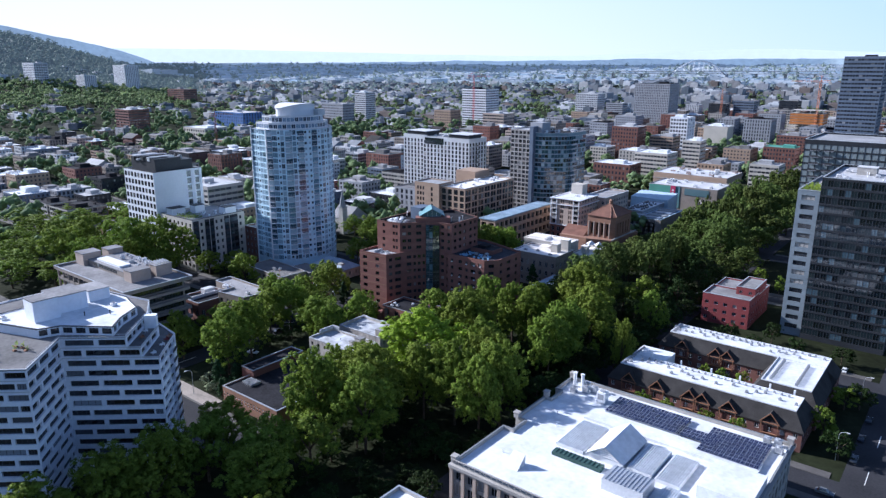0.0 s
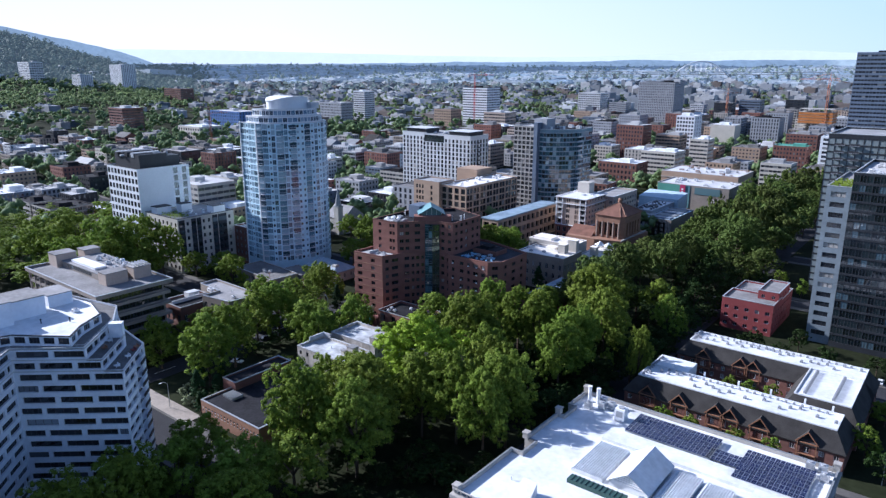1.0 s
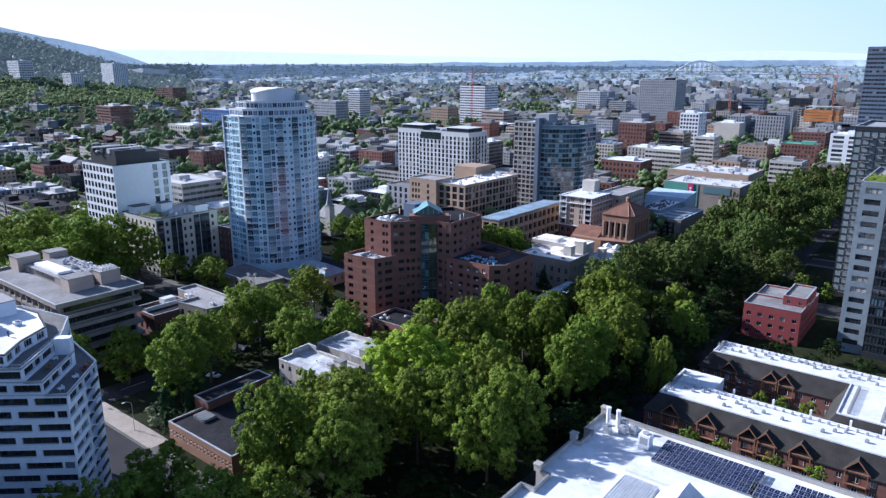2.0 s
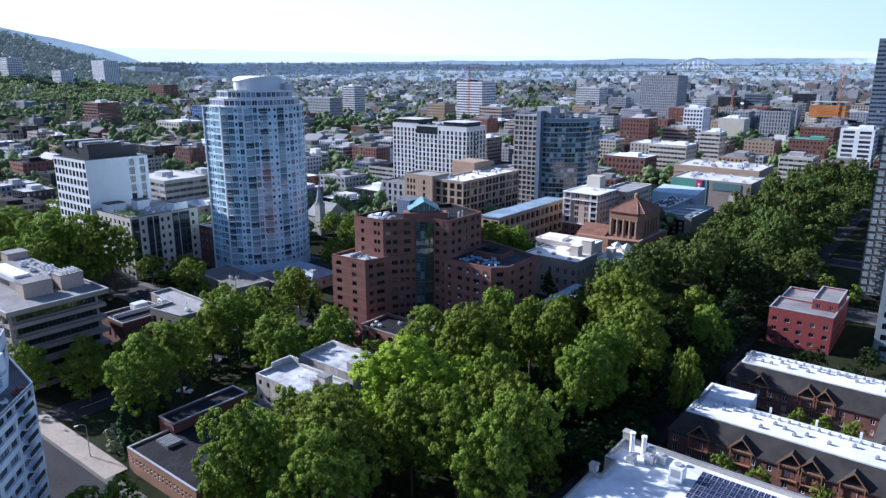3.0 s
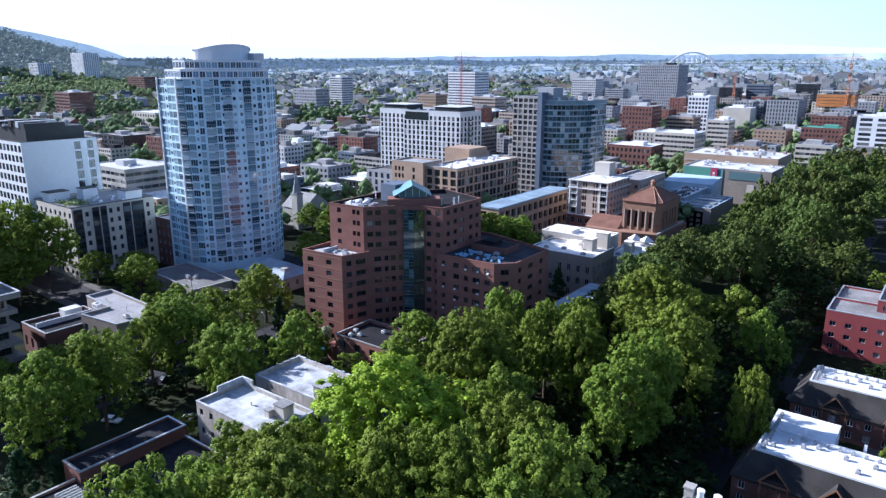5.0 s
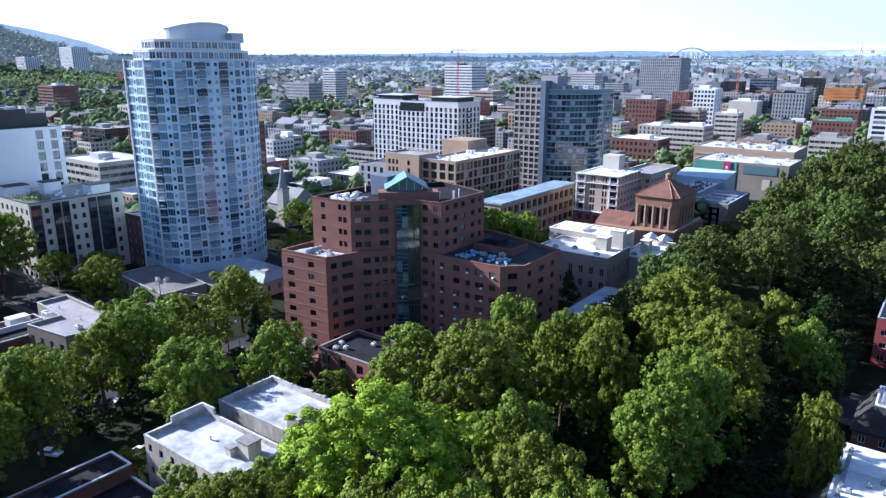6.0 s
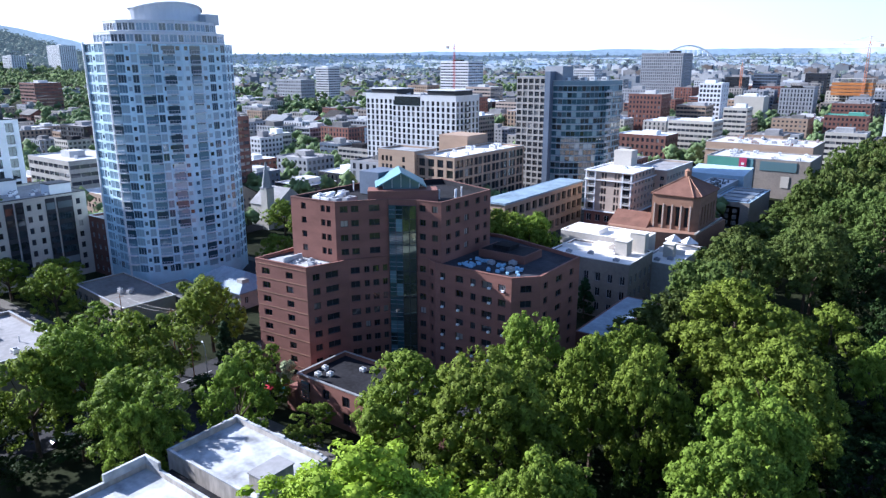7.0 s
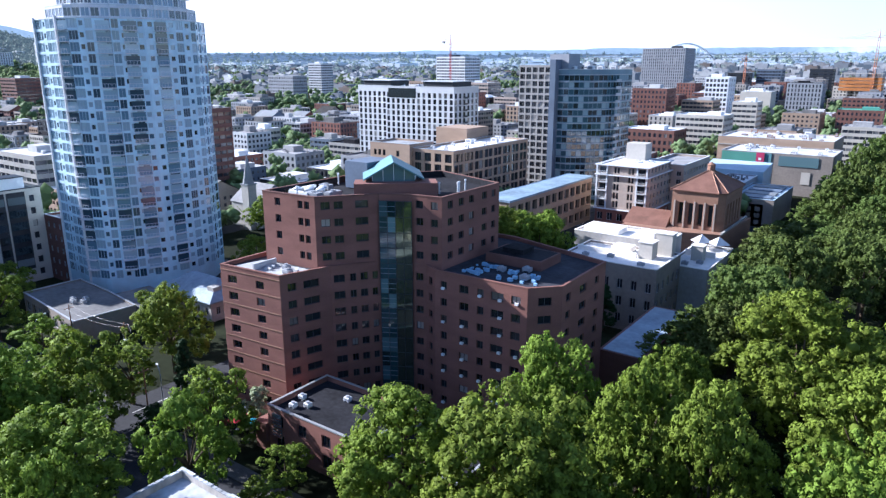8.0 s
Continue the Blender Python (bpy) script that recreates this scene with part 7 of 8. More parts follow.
# far districts: small blocks past counting, then the sheds of the river flats, paled for haze
def district(name, label, count, near, far, mats, sheds):
    mb = Mesh()
    for k in range(count):
        th = fill.uniform(2, 76)
        r = near + (far - near) * fill.random() ** 0.8
        x, y = -r * math.sin(radians(th)), r * math.cos(radians(th))
        if r < 1330 and x > -540:
            continue
        if th > 58 and fill.random() < (0.75 if r < 1500 else 0.93) or not free(x - 20, y - 20, x + 20, y + 20):
            continue
        w, d = fill.uniform(10, 34), fill.uniform(10, 34)
        hh = fill.uniform(5, 12) if th > 28 else fill.uniform(6, 24) if r < 2300 else fill.uniform(6, 14)
        if sheds and fill.random() < 0.55:
            w, d, hh = w * 3.4, d * 2.6, fill.uniform(7, 12)
        z = ground_z(x, y)
        m = fill.randrange(len(mats))
        mb.box(x, y, z - 3, x + w, y + d, z + hh, m)
        mb.box(x + w * 0.2, y + d * 0.3, z + hh, x + w * 0.5, y + d * 0.6, z + hh + 2.5, m)
    solo(name, mb, [M[a] for a in mats], (0, 0, 0), label, "buildings", kind="stuff")


district("far_district", "pale roofs and walls of the far city districts", 1300, 1020, 2300, ["pale", "town_a", "grey", "town_a", "town_c", "roof_g", "town_b", "roof_l"], False)
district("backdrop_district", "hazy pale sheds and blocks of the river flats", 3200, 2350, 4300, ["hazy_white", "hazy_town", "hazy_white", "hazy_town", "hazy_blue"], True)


# ---- trees ----
T = (1 + 5 ** 0.5) / 2
ICO_V = np.array([(-1, T, 0), (1, T, 0), (-1, -T, 0), (1, -T, 0), (0, -1, T), (0, 1, T), (0, -1, -T), (0, 1, -T), (T, 0, -1), (T, 0, 1), (-T, 0, -1), (-T, 0, 1)]) / math.hypot(1, T)
ICO_F = [f for f in itertools.combinations(range(12), 3) if all(np.linalg.norm(ICO_V[i] - ICO_V[j]) < 1.1 for i, j in itertools.combinations(f, 2))]
ICO_F = np.array([f if np.dot(np.cross(ICO_V[f[1]] - ICO_V[f[0]], ICO_V[f[2]] - ICO_V[f[0]]), ICO_V[f[0]]) > 0 else (f[0], f[2], f[1]) for f in ICO_F])


OCT_V = np.array([(1, 0, 0), (0, 1, 0), (-1, 0, 0), (0, -1, 0), (0, 0, 1), (0, 0, -1)], float)
OCT_F = np.array([(0, 1, 4), (1, 2, 4), (2, 3, 4), (3, 0, 4), (1, 0, 5), (2, 1, 5), (3, 2, 5), (0, 3, 5)])


def puffs(g, centres, radii, shape, faces, flat=0.8):
    """Uneven hearts of foliage, one for each clump or lobe, each turned by chance."""
    n, k = len(centres), len(shape)
    a = g.random(n) * 6.283
    c, t, o = np.cos(a), np.sin(a), np.zeros(n)
    turn = np.stack([np.stack([c, -t, o], 1), np.stack([t, c, o], 1), np.stack([o, o, o + 1], 1)], 1)
    d = np.einsum("nij,kj->nki", turn, shape)
    v = centres[:, None] + d * (radii[:, None] * (0.7 + 0.6 * g.random((n, k))))[:, :, None] * np.array([1, 1, flat])
    f = (faces[None] + k * np.arange(n)[:, None, None]).reshape(-1, 3)
    return v.reshape(-1, 3), f, d.reshape(-1, 3)


def crown_arrays(seed, lobes, subs, leaves, r, h0, h1, leaf, cone=False, clump=0.11, gap=1.0, heart=0.66, lobe=0.24):
    """A crown of lobes that carry rounded clumps that carry leaves; returns vertices, faces and normals."""
    g = np.random.default_rng(seed)
    zc, hz = (h0 + h1) / 2, (h1 - h0) / 2
    cs, rs = [], []
    for i in range(lobes):
        t = 2 * math.pi * (i * 0.618 + 0.25 * g.random())
        f = (i + 0.5) / lobes
        zz = 0.97 - 1.6 * f + 0.3 * (g.random() - 0.5)
        rad = math.sqrt(max(0.02, 1 - min(1, abs(zz)) ** 2.4)) * (0.45 + 0.4 * g.random()) * gap
        if cone:
            rad = 0.8 * f * (0.7 + 0.4 * g.random())
            zz = 0.92 - 1.85 * f
        s = (0.22 + 0.18 * g.random()) * (0.5 if cone else 1)
        cs.append((r * rad * math.cos(t), r * rad * math.sin(t), zc + hz * zz * 0.78))
        rs.append(s * r)
    cs, rs = np.array(cs), np.array(rs)
    squash = np.array([1, 1, 0.85])
    pick = np.concatenate([np.tile(np.arange(lobes), max(1, subs // (2 * lobes))), g.choice(lobes, subs, p=rs ** 2 / np.sum(rs ** 2))])[:subs]
    d = g.normal(size=(subs, 3))
    d[:, 2] = d[:, 2] * 0.8 + 0.35
    d /= np.linalg.norm(d, axis=1)[:, None]
    sc = cs[pick] + d * (rs[pick] * (0.8 + 0.3 * g.random(subs)))[:, None] * squash
    sr = r * clump * (0.6 + 0.8 * g.random(subs))
    which = g.choice(subs, leaves, p=sr ** 2 / np.sum(sr ** 2))
    e = g.normal(size=(leaves, 3)) + d[which] * 0.9
    e[:, 2] += 0.25
    e /= np.linalg.norm(e, axis=1)[:, None]
    p = sc[which] + e * (sr[which] * (0.75 + 0.4 * g.random(leaves)))[:, None] * np.array([1, 1, 0.8])
    n = e + g.normal(size=e.shape) * 0.42
    n /= np.linalg.norm(n, axis=1)[:, None]
    u = np.cross(n, g.normal(size=n.shape))
    u /= np.linalg.norm(u, axis=1)[:, None]
    w = np.cross(n, u)
    s = leaf * (0.6 + 0.8 * g.random(len(p)))[:, None]
    v = np.stack([p - u * s, p + u * s, p + w * s * 1.1], 1).reshape(-1, 3)
    nv = n * 0.35 + e * 0.85 + d[which] * 0.4
    nv = np.repeat(nv / np.linalg.norm(nv, axis=1)[:, None], 3, axis=0)
    f = np.arange(len(v)).reshape(-1, 3)
    vs, fs, ns, k = [v], [f], [nv], len(v)
    hearts = [puffs(g, sc, sr * heart, OCT_V, OCT_F)]
    if lobe:
        hearts.append(puffs(g, cs, rs * lobe, ICO_V, ICO_F))
    for hv, hf, hn in hearts:
        vs.append(hv), fs.append(hf + k), ns.append(hn)
        k += len(hv)
    return np.concatenate(vs), np.concatenate(fs), np.concatenate(ns)


def crown_mesh(name, m, *a, **k):
    v, f, nv = crown_arrays(*a, **k)
    me = bpy.data.meshes.new(name)
    me.from_pydata(v.tolist(), [], f.tolist())
    me.materials.append(m)
    me.update()
    me.shade_smooth()
    me.normals_split_custom_set_from_vertices(nv.tolist())
    return me


def trunk_mesh(seed, h, r, spread):
    g = random.Random(seed)
    mb = Mesh()
    p = Vector((0, 0, -0.3))
    q = Vector((g.uniform(-.3, .3), g.uniform(-.3, .3), h * 0.4))
    mb.tube(p, q, r, r * 0.7, 8)
    for i in range(6 if spread > 2 else 0):
        t = 2 * math.pi * i / 6 + g.uniform(-.3, .3)
        e = q + Vector((math.cos(t) * spread * 0.55, math.sin(t) * spread * 0.55, h * g.uniform(0.2, 0.38)))
        mb.tube(q - Vector((0, 0, 0.4)), e, r * 0.5, r * 0.12, 5)
    mb.tube(q, q + Vector((0, 0, h * 0.4)), r * 0.65, r * 0.15, 6)
    return mb.data("trunk", M["bark"])


def tree_kind(name, label, crown, trunk):
    t = new(name)
    tagged(t, label, "tree", "street and park trees")
    for nm, me in (("trunk", trunk), ("crown", crown)):
        o = new(nm, me)
        o.parent = t
    return t


HUGE = [tree_kind("tree", "very broad old park elm in full leaf", crown_mesh("crown", M["leaf"], 10 + i, 24, 700, 17000, 12.0, 3.0, 28.0, 0.32, clump=0.082), trunk_mesh(i + 50, 28, 0.65, 10)) for i in range(3)]
BIG = [tree_kind("tree", "tall broad park elm in full green leaf", crown_mesh("crown", M["leaf"], 20 + i, 16, 270, 6200, 7.6, 0.8, 16.0, 0.30, clump=0.105), trunk_mesh(i, 16, 0.45, 7)) for i in range(4)]
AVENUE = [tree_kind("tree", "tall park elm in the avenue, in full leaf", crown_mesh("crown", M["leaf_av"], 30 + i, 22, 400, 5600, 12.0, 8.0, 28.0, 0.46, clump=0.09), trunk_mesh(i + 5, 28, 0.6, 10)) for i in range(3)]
LIME = tree_kind("lime_tree", "bright lime-green broadleaf tree in the park", crown_mesh("crown", M["leaf_lime"], 91, 28, 700, 24000, 12.0, 6.5, 28.5, 0.28, clump=0.078), trunk_mesh(9, 28, 0.6, 10))
FIELD = [tree_kind("tree", "broad sunlit elm on the slope below the hill", crown_mesh("crown", M["leaf"], 80 + i, 20, 330, 4600, 12.0, 4.0, 28.0, 0.5, clump=0.095), trunk_mesh(i + 90, 28, 0.6, 10)) for i in range(2)]
MID = [tree_kind("tree", "round green street tree in full leaf", crown_mesh("crown", M["leaf"], 40 + i, 12, 130, 3400, 5.0, 0.8, 13.0, 0.26, clump=0.125), trunk_mesh(20 + i, 13, 0.3, 4.5)) for i in range(4)]
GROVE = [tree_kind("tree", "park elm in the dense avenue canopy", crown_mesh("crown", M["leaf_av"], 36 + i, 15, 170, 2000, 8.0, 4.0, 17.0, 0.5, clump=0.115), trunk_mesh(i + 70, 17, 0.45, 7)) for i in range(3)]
# low trees added to fill shaded gaps, shade put into their leaf colour
UNDER = [tree_kind("tree", "low tree with leaves coloured dark to paint deep shade", crown_mesh("crown", M["leaf_shade"], 136 + i, 15, 140, 2200, 8.0, 1.5, 17.0, 0.42, clump=0.12), trunk_mesh(i + 170, 17, 0.45, 7)) for i in range(3)]
CONE = tree_kind("conifer", "dark narrow conifer beside the low halls", crown_mesh("crown", M["leaf_dk"], 61, 34, 150, 3200, 3.4, 0.4, 13.0, 0.26, cone=True, clump=0.14), trunk_mesh(33, 13, 0.25, 1.0))
SHRUB = tree_kind("shrub", "pale blossoming shrub beside the pavement", crown_mesh("crown", M["leaf_pale"], 66, 9, 50, 1300, 1.7, 0.1, 2.6, 0.14, clump=0.16), trunk_mesh(35, 2.4, 0.08, 1.0))
COPPER = tree_kind("copper_tree", "small copper-leaved tree near the brick corner", crown_mesh("crown", M["leaf_cop"], 67, 12, 80, 2200, 4.0, 0.8, 9.0, 0.22, clump=0.15), trunk_mesh(36, 9, 0.2, 3.0))
planted = []


def plant(kind, x, y, sr=1.0, sh=1.0):
    m = pose(x, y, ground_z(x, y), 0, 0, fill.uniform(0, 360)) @ Matrix.Diagonal((sr, sr, sh, 1))
    if kind not in planted:
        planted.append(kind)
        kind.matrix_basis = m
        return kind
    return copy_thing_scaled(kind, m)


def copy_thing_scaled(kind, m):
    keep_scale = kind.scale.copy()
    kind.scale = (1, 1, 1)
    c = copy_thing(kind, m)
    kind.scale = keep_scale
    return c


# trees told apart from the air: x, y, crown radius, height
NEAR_A = [
    (-159, 195, 9.5, 25), (-143, 196, 11, 28.5), (-149, 217, 7, 27), (-126, 212, 7, 28), (-135, 213, 7.6, 28), (-110, 230, 10, 27.5), (-110, 210, 8.5, 27),
    (-110, 198, 8.5, 25.5), (-122, 249, 12, 29.5), (-128, 182, 7.6, 24), (-127, 150, 7.6, 26), (-117, 153, 8.2, 28), (-105, 160, 8.5, 29), (-105, 149, 7.6, 28),
    (-116, 168, 8.5, 27), (-90, 214, 4, 23.5), (-98, 261, 6, 19), (-183, 196, 4, 8), (-177, 188, 4.2, 9), (-138, 236, 7, 22), (-171, 250, 6.5, 20),
]
NEAR_B = [
    (-203, 131, 9.2, 25.5), (-209, 145, 8, 24), (-220, 163, 8, 20), (-220, 173, 8.6, 22.5), (-196, 169.5, 9, 21), (-188.5, 166, 5, 19.5), (-227, 188, 8, 19),
    (-216, 180, 7, 16.5), (-238, 177, 8, 17.5), (-191, 185, 6.5, 19), (-201, 197, 6.5, 15.5), (-235, 211, 7.5, 18), (-285, 197, 7.5, 17), (-252, 220, 7, 14),
    (-270, 262, 7, 15), (-247, 251, 6.5, 14), (-273, 281, 8, 16), (-284, 297, 8, 16), (-298, 301, 8.5, 17), (-313, 302, 8, 15), (-262, 197, 6, 11), (-306, 208, 7, 13),
    (-317, 198, 7, 13), (-206, 296, 9.5, 25), (-196, 300, 9, 25), (-213, 318, 9, 20), (-202, 309, 8, 19), (-190, 153, 3.5, 7), (-239, 117, 6.5, 18), (-238, 133, 7, 15),
    (-228, 128, 7, 13), (-233, 146, 7, 14), (-243, 158, 6, 12), (-229, 198, 6, 13),
    (-343, 150, 11, 27), (-337, 164, 12, 34), (-330, 176, 12, 35), (-321, 183, 10, 28), (-316, 170, 9.2, 20), (-326, 158, 10, 26), (-372, 150, 12, 28), (-384, 170, 12, 28), (-398, 160, 12, 26),
]
NEAR_C = [
    (-143, 119, 7.6, 29), (-127, 124, 8, 27), (-135, 135, 9.5, 28), (-152, 131, 7, 20), (-162, 146, 6, 16.5), (-149, 145, 7, 22), (-155, 158, 6, 15), (-132, 108, 7, 18),
    (-118, 79, 7, 13), (-131, 90, 8, 17), (-150, 88, 7, 18), (-140, 99, 7.6, 18), (-151, 77, 7.5, 21), (-151, 63, 8, 21), (-152, 46, 8, 20), (-158, 99, 7, 17), (-145, 70, 7, 18),
]
NEAR_D = [(-92, 371, 9, 16), (-146, 318, 5, 13), (-109, 279, 8, 19), (-146, 297, 5, 13)]
NEAR_E = [
    (-411, 212, 14, 18), (-463, 193, 14, 17), (-411, 142, 13, 16), (-463, 169, 14, 17), (-373, 122, 11, 15), (-359, 137, 10, 14),
    (-440, 215, 13, 18), (-432, 180, 12, 16), (-385, 165, 11, 15), (-345, 160, 10, 14), (-440, 150, 12, 16), (-330, 165, 9, 14), (-490, 205, 12, 16),
    (-345, 178, 9, 14), (-430, 240, 11, 16), (-395, 130, 11, 15), (-365, 175, 10, 15), (-500, 180, 12, 16), (-335, 140, 9, 14), (-480, 230, 11, 15),
]


def plant_rows(rows, dense):
    for x, y, r, h in rows:
        if x < -300 and r > 8.9:
            plant(FIELD[fill.randrange(2)], x, y, r / 11.6, h / 28.0)
        elif r > 8.9 or h > 20.5:
            plant((HUGE if dense else AVENUE)[fill.randrange(3)], x, y, r / (12.0 if dense else 13.6), h / 28.0)
        elif h > 13.5 or r > 6.4:
            plant(BIG[fill.randrange(4)], x, y, r / 7.6, h / 16.0)
        else:
            plant(MID[fill.randrange(4)], x, y, r / 5.0, h / 13.0)


NEAR_C = [(x, y, r * 1.14, h) for x, y, r, h in NEAR_C]
for rows, dense in ((NEAR_A, True), (NEAR_B, True), (NEAR_C, True), (NEAR_D, False), (NEAR_E, False)):
    plant_rows(rows, dense)
# the rest of the avenue canopy, between the old elms
TAKEN = [(x, y, r) for rows in (NEAR_A, NEAR_D) for x, y, r, h in rows]
for k in range(23):
    for x0 in (-146, -135, -122, -110, -99):
        x, y = x0 + fill.uniform(-3, 3), 262 + 17 * k + fill.uniform(-6, 6)
        if all(math.hypot(x - a, y - b) > 0.62 * r + 4 for a, b, r in TAKEN) and free(x - 3, y - 3, x + 3, y + 3):
            TAKEN.append((x, y, 7))
            tall = fill.uniform(11, 15) if x0 == -146 else (fill.uniform(23, 29) if fill.random() < 0.55 else fill.uniform(13, 18)) if x0 < -105 else fill.uniform(16, 20)
            if y < 345 and x0 > -112:
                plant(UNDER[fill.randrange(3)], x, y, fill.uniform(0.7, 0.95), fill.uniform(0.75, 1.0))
            elif y < 400 and -140 < x0 < -105:
                plant(AVENUE[fill.randrange(3)], x, y, fill.uniform(0.68, 0.85), tall / 28.0)
            else:
                plant(GROVE[fill.randrange(3)], x, y, fill.uniform(0.95, 1.2), tall / 17.0)
for x, y in ((-60, 269), (-46, 272), (-71, 273), (-31, 279), (-57, 285), (-20, 206), (-20, 243), (-100, 335), (-99, 352)):
    plant(UNDER[fill.randrange(3)], x, y, fill.uniform(0.45, 0.65), fill.uniform(0.4, 0.55))
for k in range(9):
    for x0 in (-124, -114, -104, -95):
        x, y = x0 + fill.uniform(-2, 2), 180 + 9.5 * k + fill.uniform(-3, 3)
        if not (x > -101 and 205 < y < 216):
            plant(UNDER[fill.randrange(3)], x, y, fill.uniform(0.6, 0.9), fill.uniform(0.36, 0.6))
for k in range(6):
    for x0 in (-130, -119, -108, -100):
        plant(UNDER[fill.randrange(3)], x0 + fill.uniform(-3, 3), 92 + 10 * k + fill.uniform(-3, 3), fill.uniform(0.5, 0.7), fill.uniform(0.3, 0.45))
for k in range(5):
    for x0 in (-150, -142, -134, -127):
        plant(UNDER[fill.randrange(3)], x0 + fill.uniform(-2, 2), 174 + 11 * k + fill.uniform(-3, 3), fill.uniform(0.55, 0.75), fill.uniform(0.3, 0.45))
for x, y in ((-212, 156), (-205, 178), (-213, 193), (-226, 160), (-212, 167), (-228, 172)):
    plant(UNDER[fill.randrange(3)], x, y, fill.uniform(0.5, 0.65), fill.uniform(0.3, 0.4))
plant(MID[0], -93, 232, 0.5, 0.8)
plant(MID[1], -103, 219, 0.5, 0.8)
plant(LIME, -139.5, 163, 1.15, 1.0)
for x, y in ((-95, 275), (-94, 290), (-95, 305), (-94, 322), (-92, 340), (-88, 350), (-78, 340), (-70, 352), (-82, 362), (-96, 258), (-26, 215), (-24, 240)):
    if x < -86:
        plant(UNDER[fill.randrange(3)], x, y, fill.uniform(0.6, 0.8), fill.uniform(0.42, 0.6))
    else:
        plant(MID[fill.randrange(4)], x, y, fill.uniform(0.6, 0.9), fill.uniform(0.6, 0.8))
plant(CONE, -220, 204, 1.0, 1.15)
plant(CONE, -171, 287.5, 1.1, 1.0)
for x, y in ((-75, 197.5), (-67, 197), (-55, 197.5), (-46, 197), (-66, 231), (-60, 229), (-54, 232)):
    plant(MID[fill.randrange(4)], x, y, fill.uniform(0.45, 0.6), fill.uniform(0.5, 0.65))
# courtyard shrubs and conifers near the low hall
for x, y, r, h in ((-196, 122, 1.0, 0.9), (-193, 127, 0.9, 0.7), (-204, 128, 1.1, 1.0), (-199, 133, 0.8, 0.8), (-189, 118.5, 0.7, 0.6)):
    plant(CONE, x, y, r, h)
for x, y, r in ((-203.5, 121, 1.0), (-196.5, 119, 1.2), (-206, 124.5, 0.9), (-199, 121.5, 0.8)):
    plant(SHRUB, x, y, r, r)
plant(SHRUB, -205.5, 209.0, 1.9, 2.2)
plant(COPPER, -207, 198.5, 0.9, 0.85)
plant(HUGE[1], -375, 187, 1.15, 0.68)
plant(HUGE[2], -352, 184, 0.8, 0.56)
# street and yard trees of the middle distance, and the far woods: past counting
protos = [crown_arrays(70 + i, 3, 8, 36, 5.5, 0.3, 10.0, 0.75, clump=0.36, heart=1.0, lobe=1.1) for i in range(8)]
tiny = [crown_arrays(80 + i, 1, 4, 10, 6.0, 0.0, 11.0, 1.6, clump=0.45) for i in range(5)]
huge_far = [crown_arrays(86 + i, 1, 2, 9, 7.5, -2.0, 11.0, 2.4, clump=0.6, lobe=0) for i in range(5)]


def wood(name, label, places, kinds, m="leaf_far"):
    vs, fs, ns, k = [], [], [], 0
    for x, y, s in places:
        v, f, nv = kinds[fill.randrange(len(kinds))]
        a = fill.uniform(0, 6.283)
        c, n = math.cos(a), math.sin(a)
        q = v @ np.array([[c, n, 0], [-n, c, 0], [0, 0, 1]]) * np.array([s, s, s * fill.uniform(0.8, 1.25)]) + np.array([x, y, ground_z(x, y)])
        vs.append(q)
        ns.append(nv @ np.array([[c, n, 0], [-n, c, 0], [0, 0, 1]]))
        fs.extend((f + k).tolist())
        k += len(v)
    me = bpy.data.meshes.new(name)
    me.from_pydata(np.concatenate(vs).tolist(), [], fs)
    me.materials.append(M[m])
    me.update()
    me.shade_smooth()
    me.normals_split_custom_set_from_vertices(np.concatenate(ns).tolist())
    tagged(new(name, me), label, "trees", kind="stuff")


places = []
for x0, y0, x1, y1 in SPOTS:
    if x0 > -95 and y0 < 420:
        continue
    n = 2 if min(x1 - x0, y1 - y0) < 8 else fill.randint(4, 7) if x0 < -420 else fill.randint(4, 8)
    for i in range(n):
        x, y = fill.uniform(x0, x1), fill.uniform(y0, y1)
        if math.hypot(x, y) < 430 or (x > -160 and y < 660):
            continue
        if free(x - 3, y - 3, x + 3, y + 3) and fill.random() < (0.7 if n == 2 else 0.95):
            places.append((x, y, fill.uniform(0.85, 1.5)))
for k in range(2700):
    th, r = fill.uniform(4, 74), fill.uniform(430, 1330)
    x, y = -r * math.sin(radians(th)), r * math.cos(radians(th))
    if fill.random() < 0.55 and not (x > -160 and y < 660) and free(x - 3, y - 3, x + 3, y + 3):
        places.append((x, y, fill.uniform(0.85, 1.6)))
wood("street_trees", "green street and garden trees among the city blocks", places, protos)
places = []
for k in range(7800):
    th = fill.uniform(2, 77)
    r = 1300 + 3000 * fill.random() ** 1.1
    x, y = -r * math.sin(radians(th)), r * math.cos(radians(th))
    if th < 57 and fill.random() < (0.0 if r < 2300 else 0.75):
        continue
    places.append((x, y, fill.uniform(0.7, 1.3) * (1 + 0.6 * (r > 2400))))
for k in range(6800):
    th, r = fill.uniform(58, 79), fill.uniform(1500, 3000)
    x, y = -r * math.sin(radians(th)), r * math.cos(radians(th))
    places.append((x, y, fill.uniform(0.8, 1.5)))
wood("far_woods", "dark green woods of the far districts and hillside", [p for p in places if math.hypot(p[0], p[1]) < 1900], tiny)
far_off = [p for p in places if math.hypot(p[0], p[1]) >= 1900]
on_hill = lambda p: math.degrees(math.atan2(-p[0], p[1])) > 56
wood("hillside_woods", "woods on the hillside beyond the town, coloured bluish for haze", [p for p in far_off if on_hill(p)], huge_far, "hill_wood")
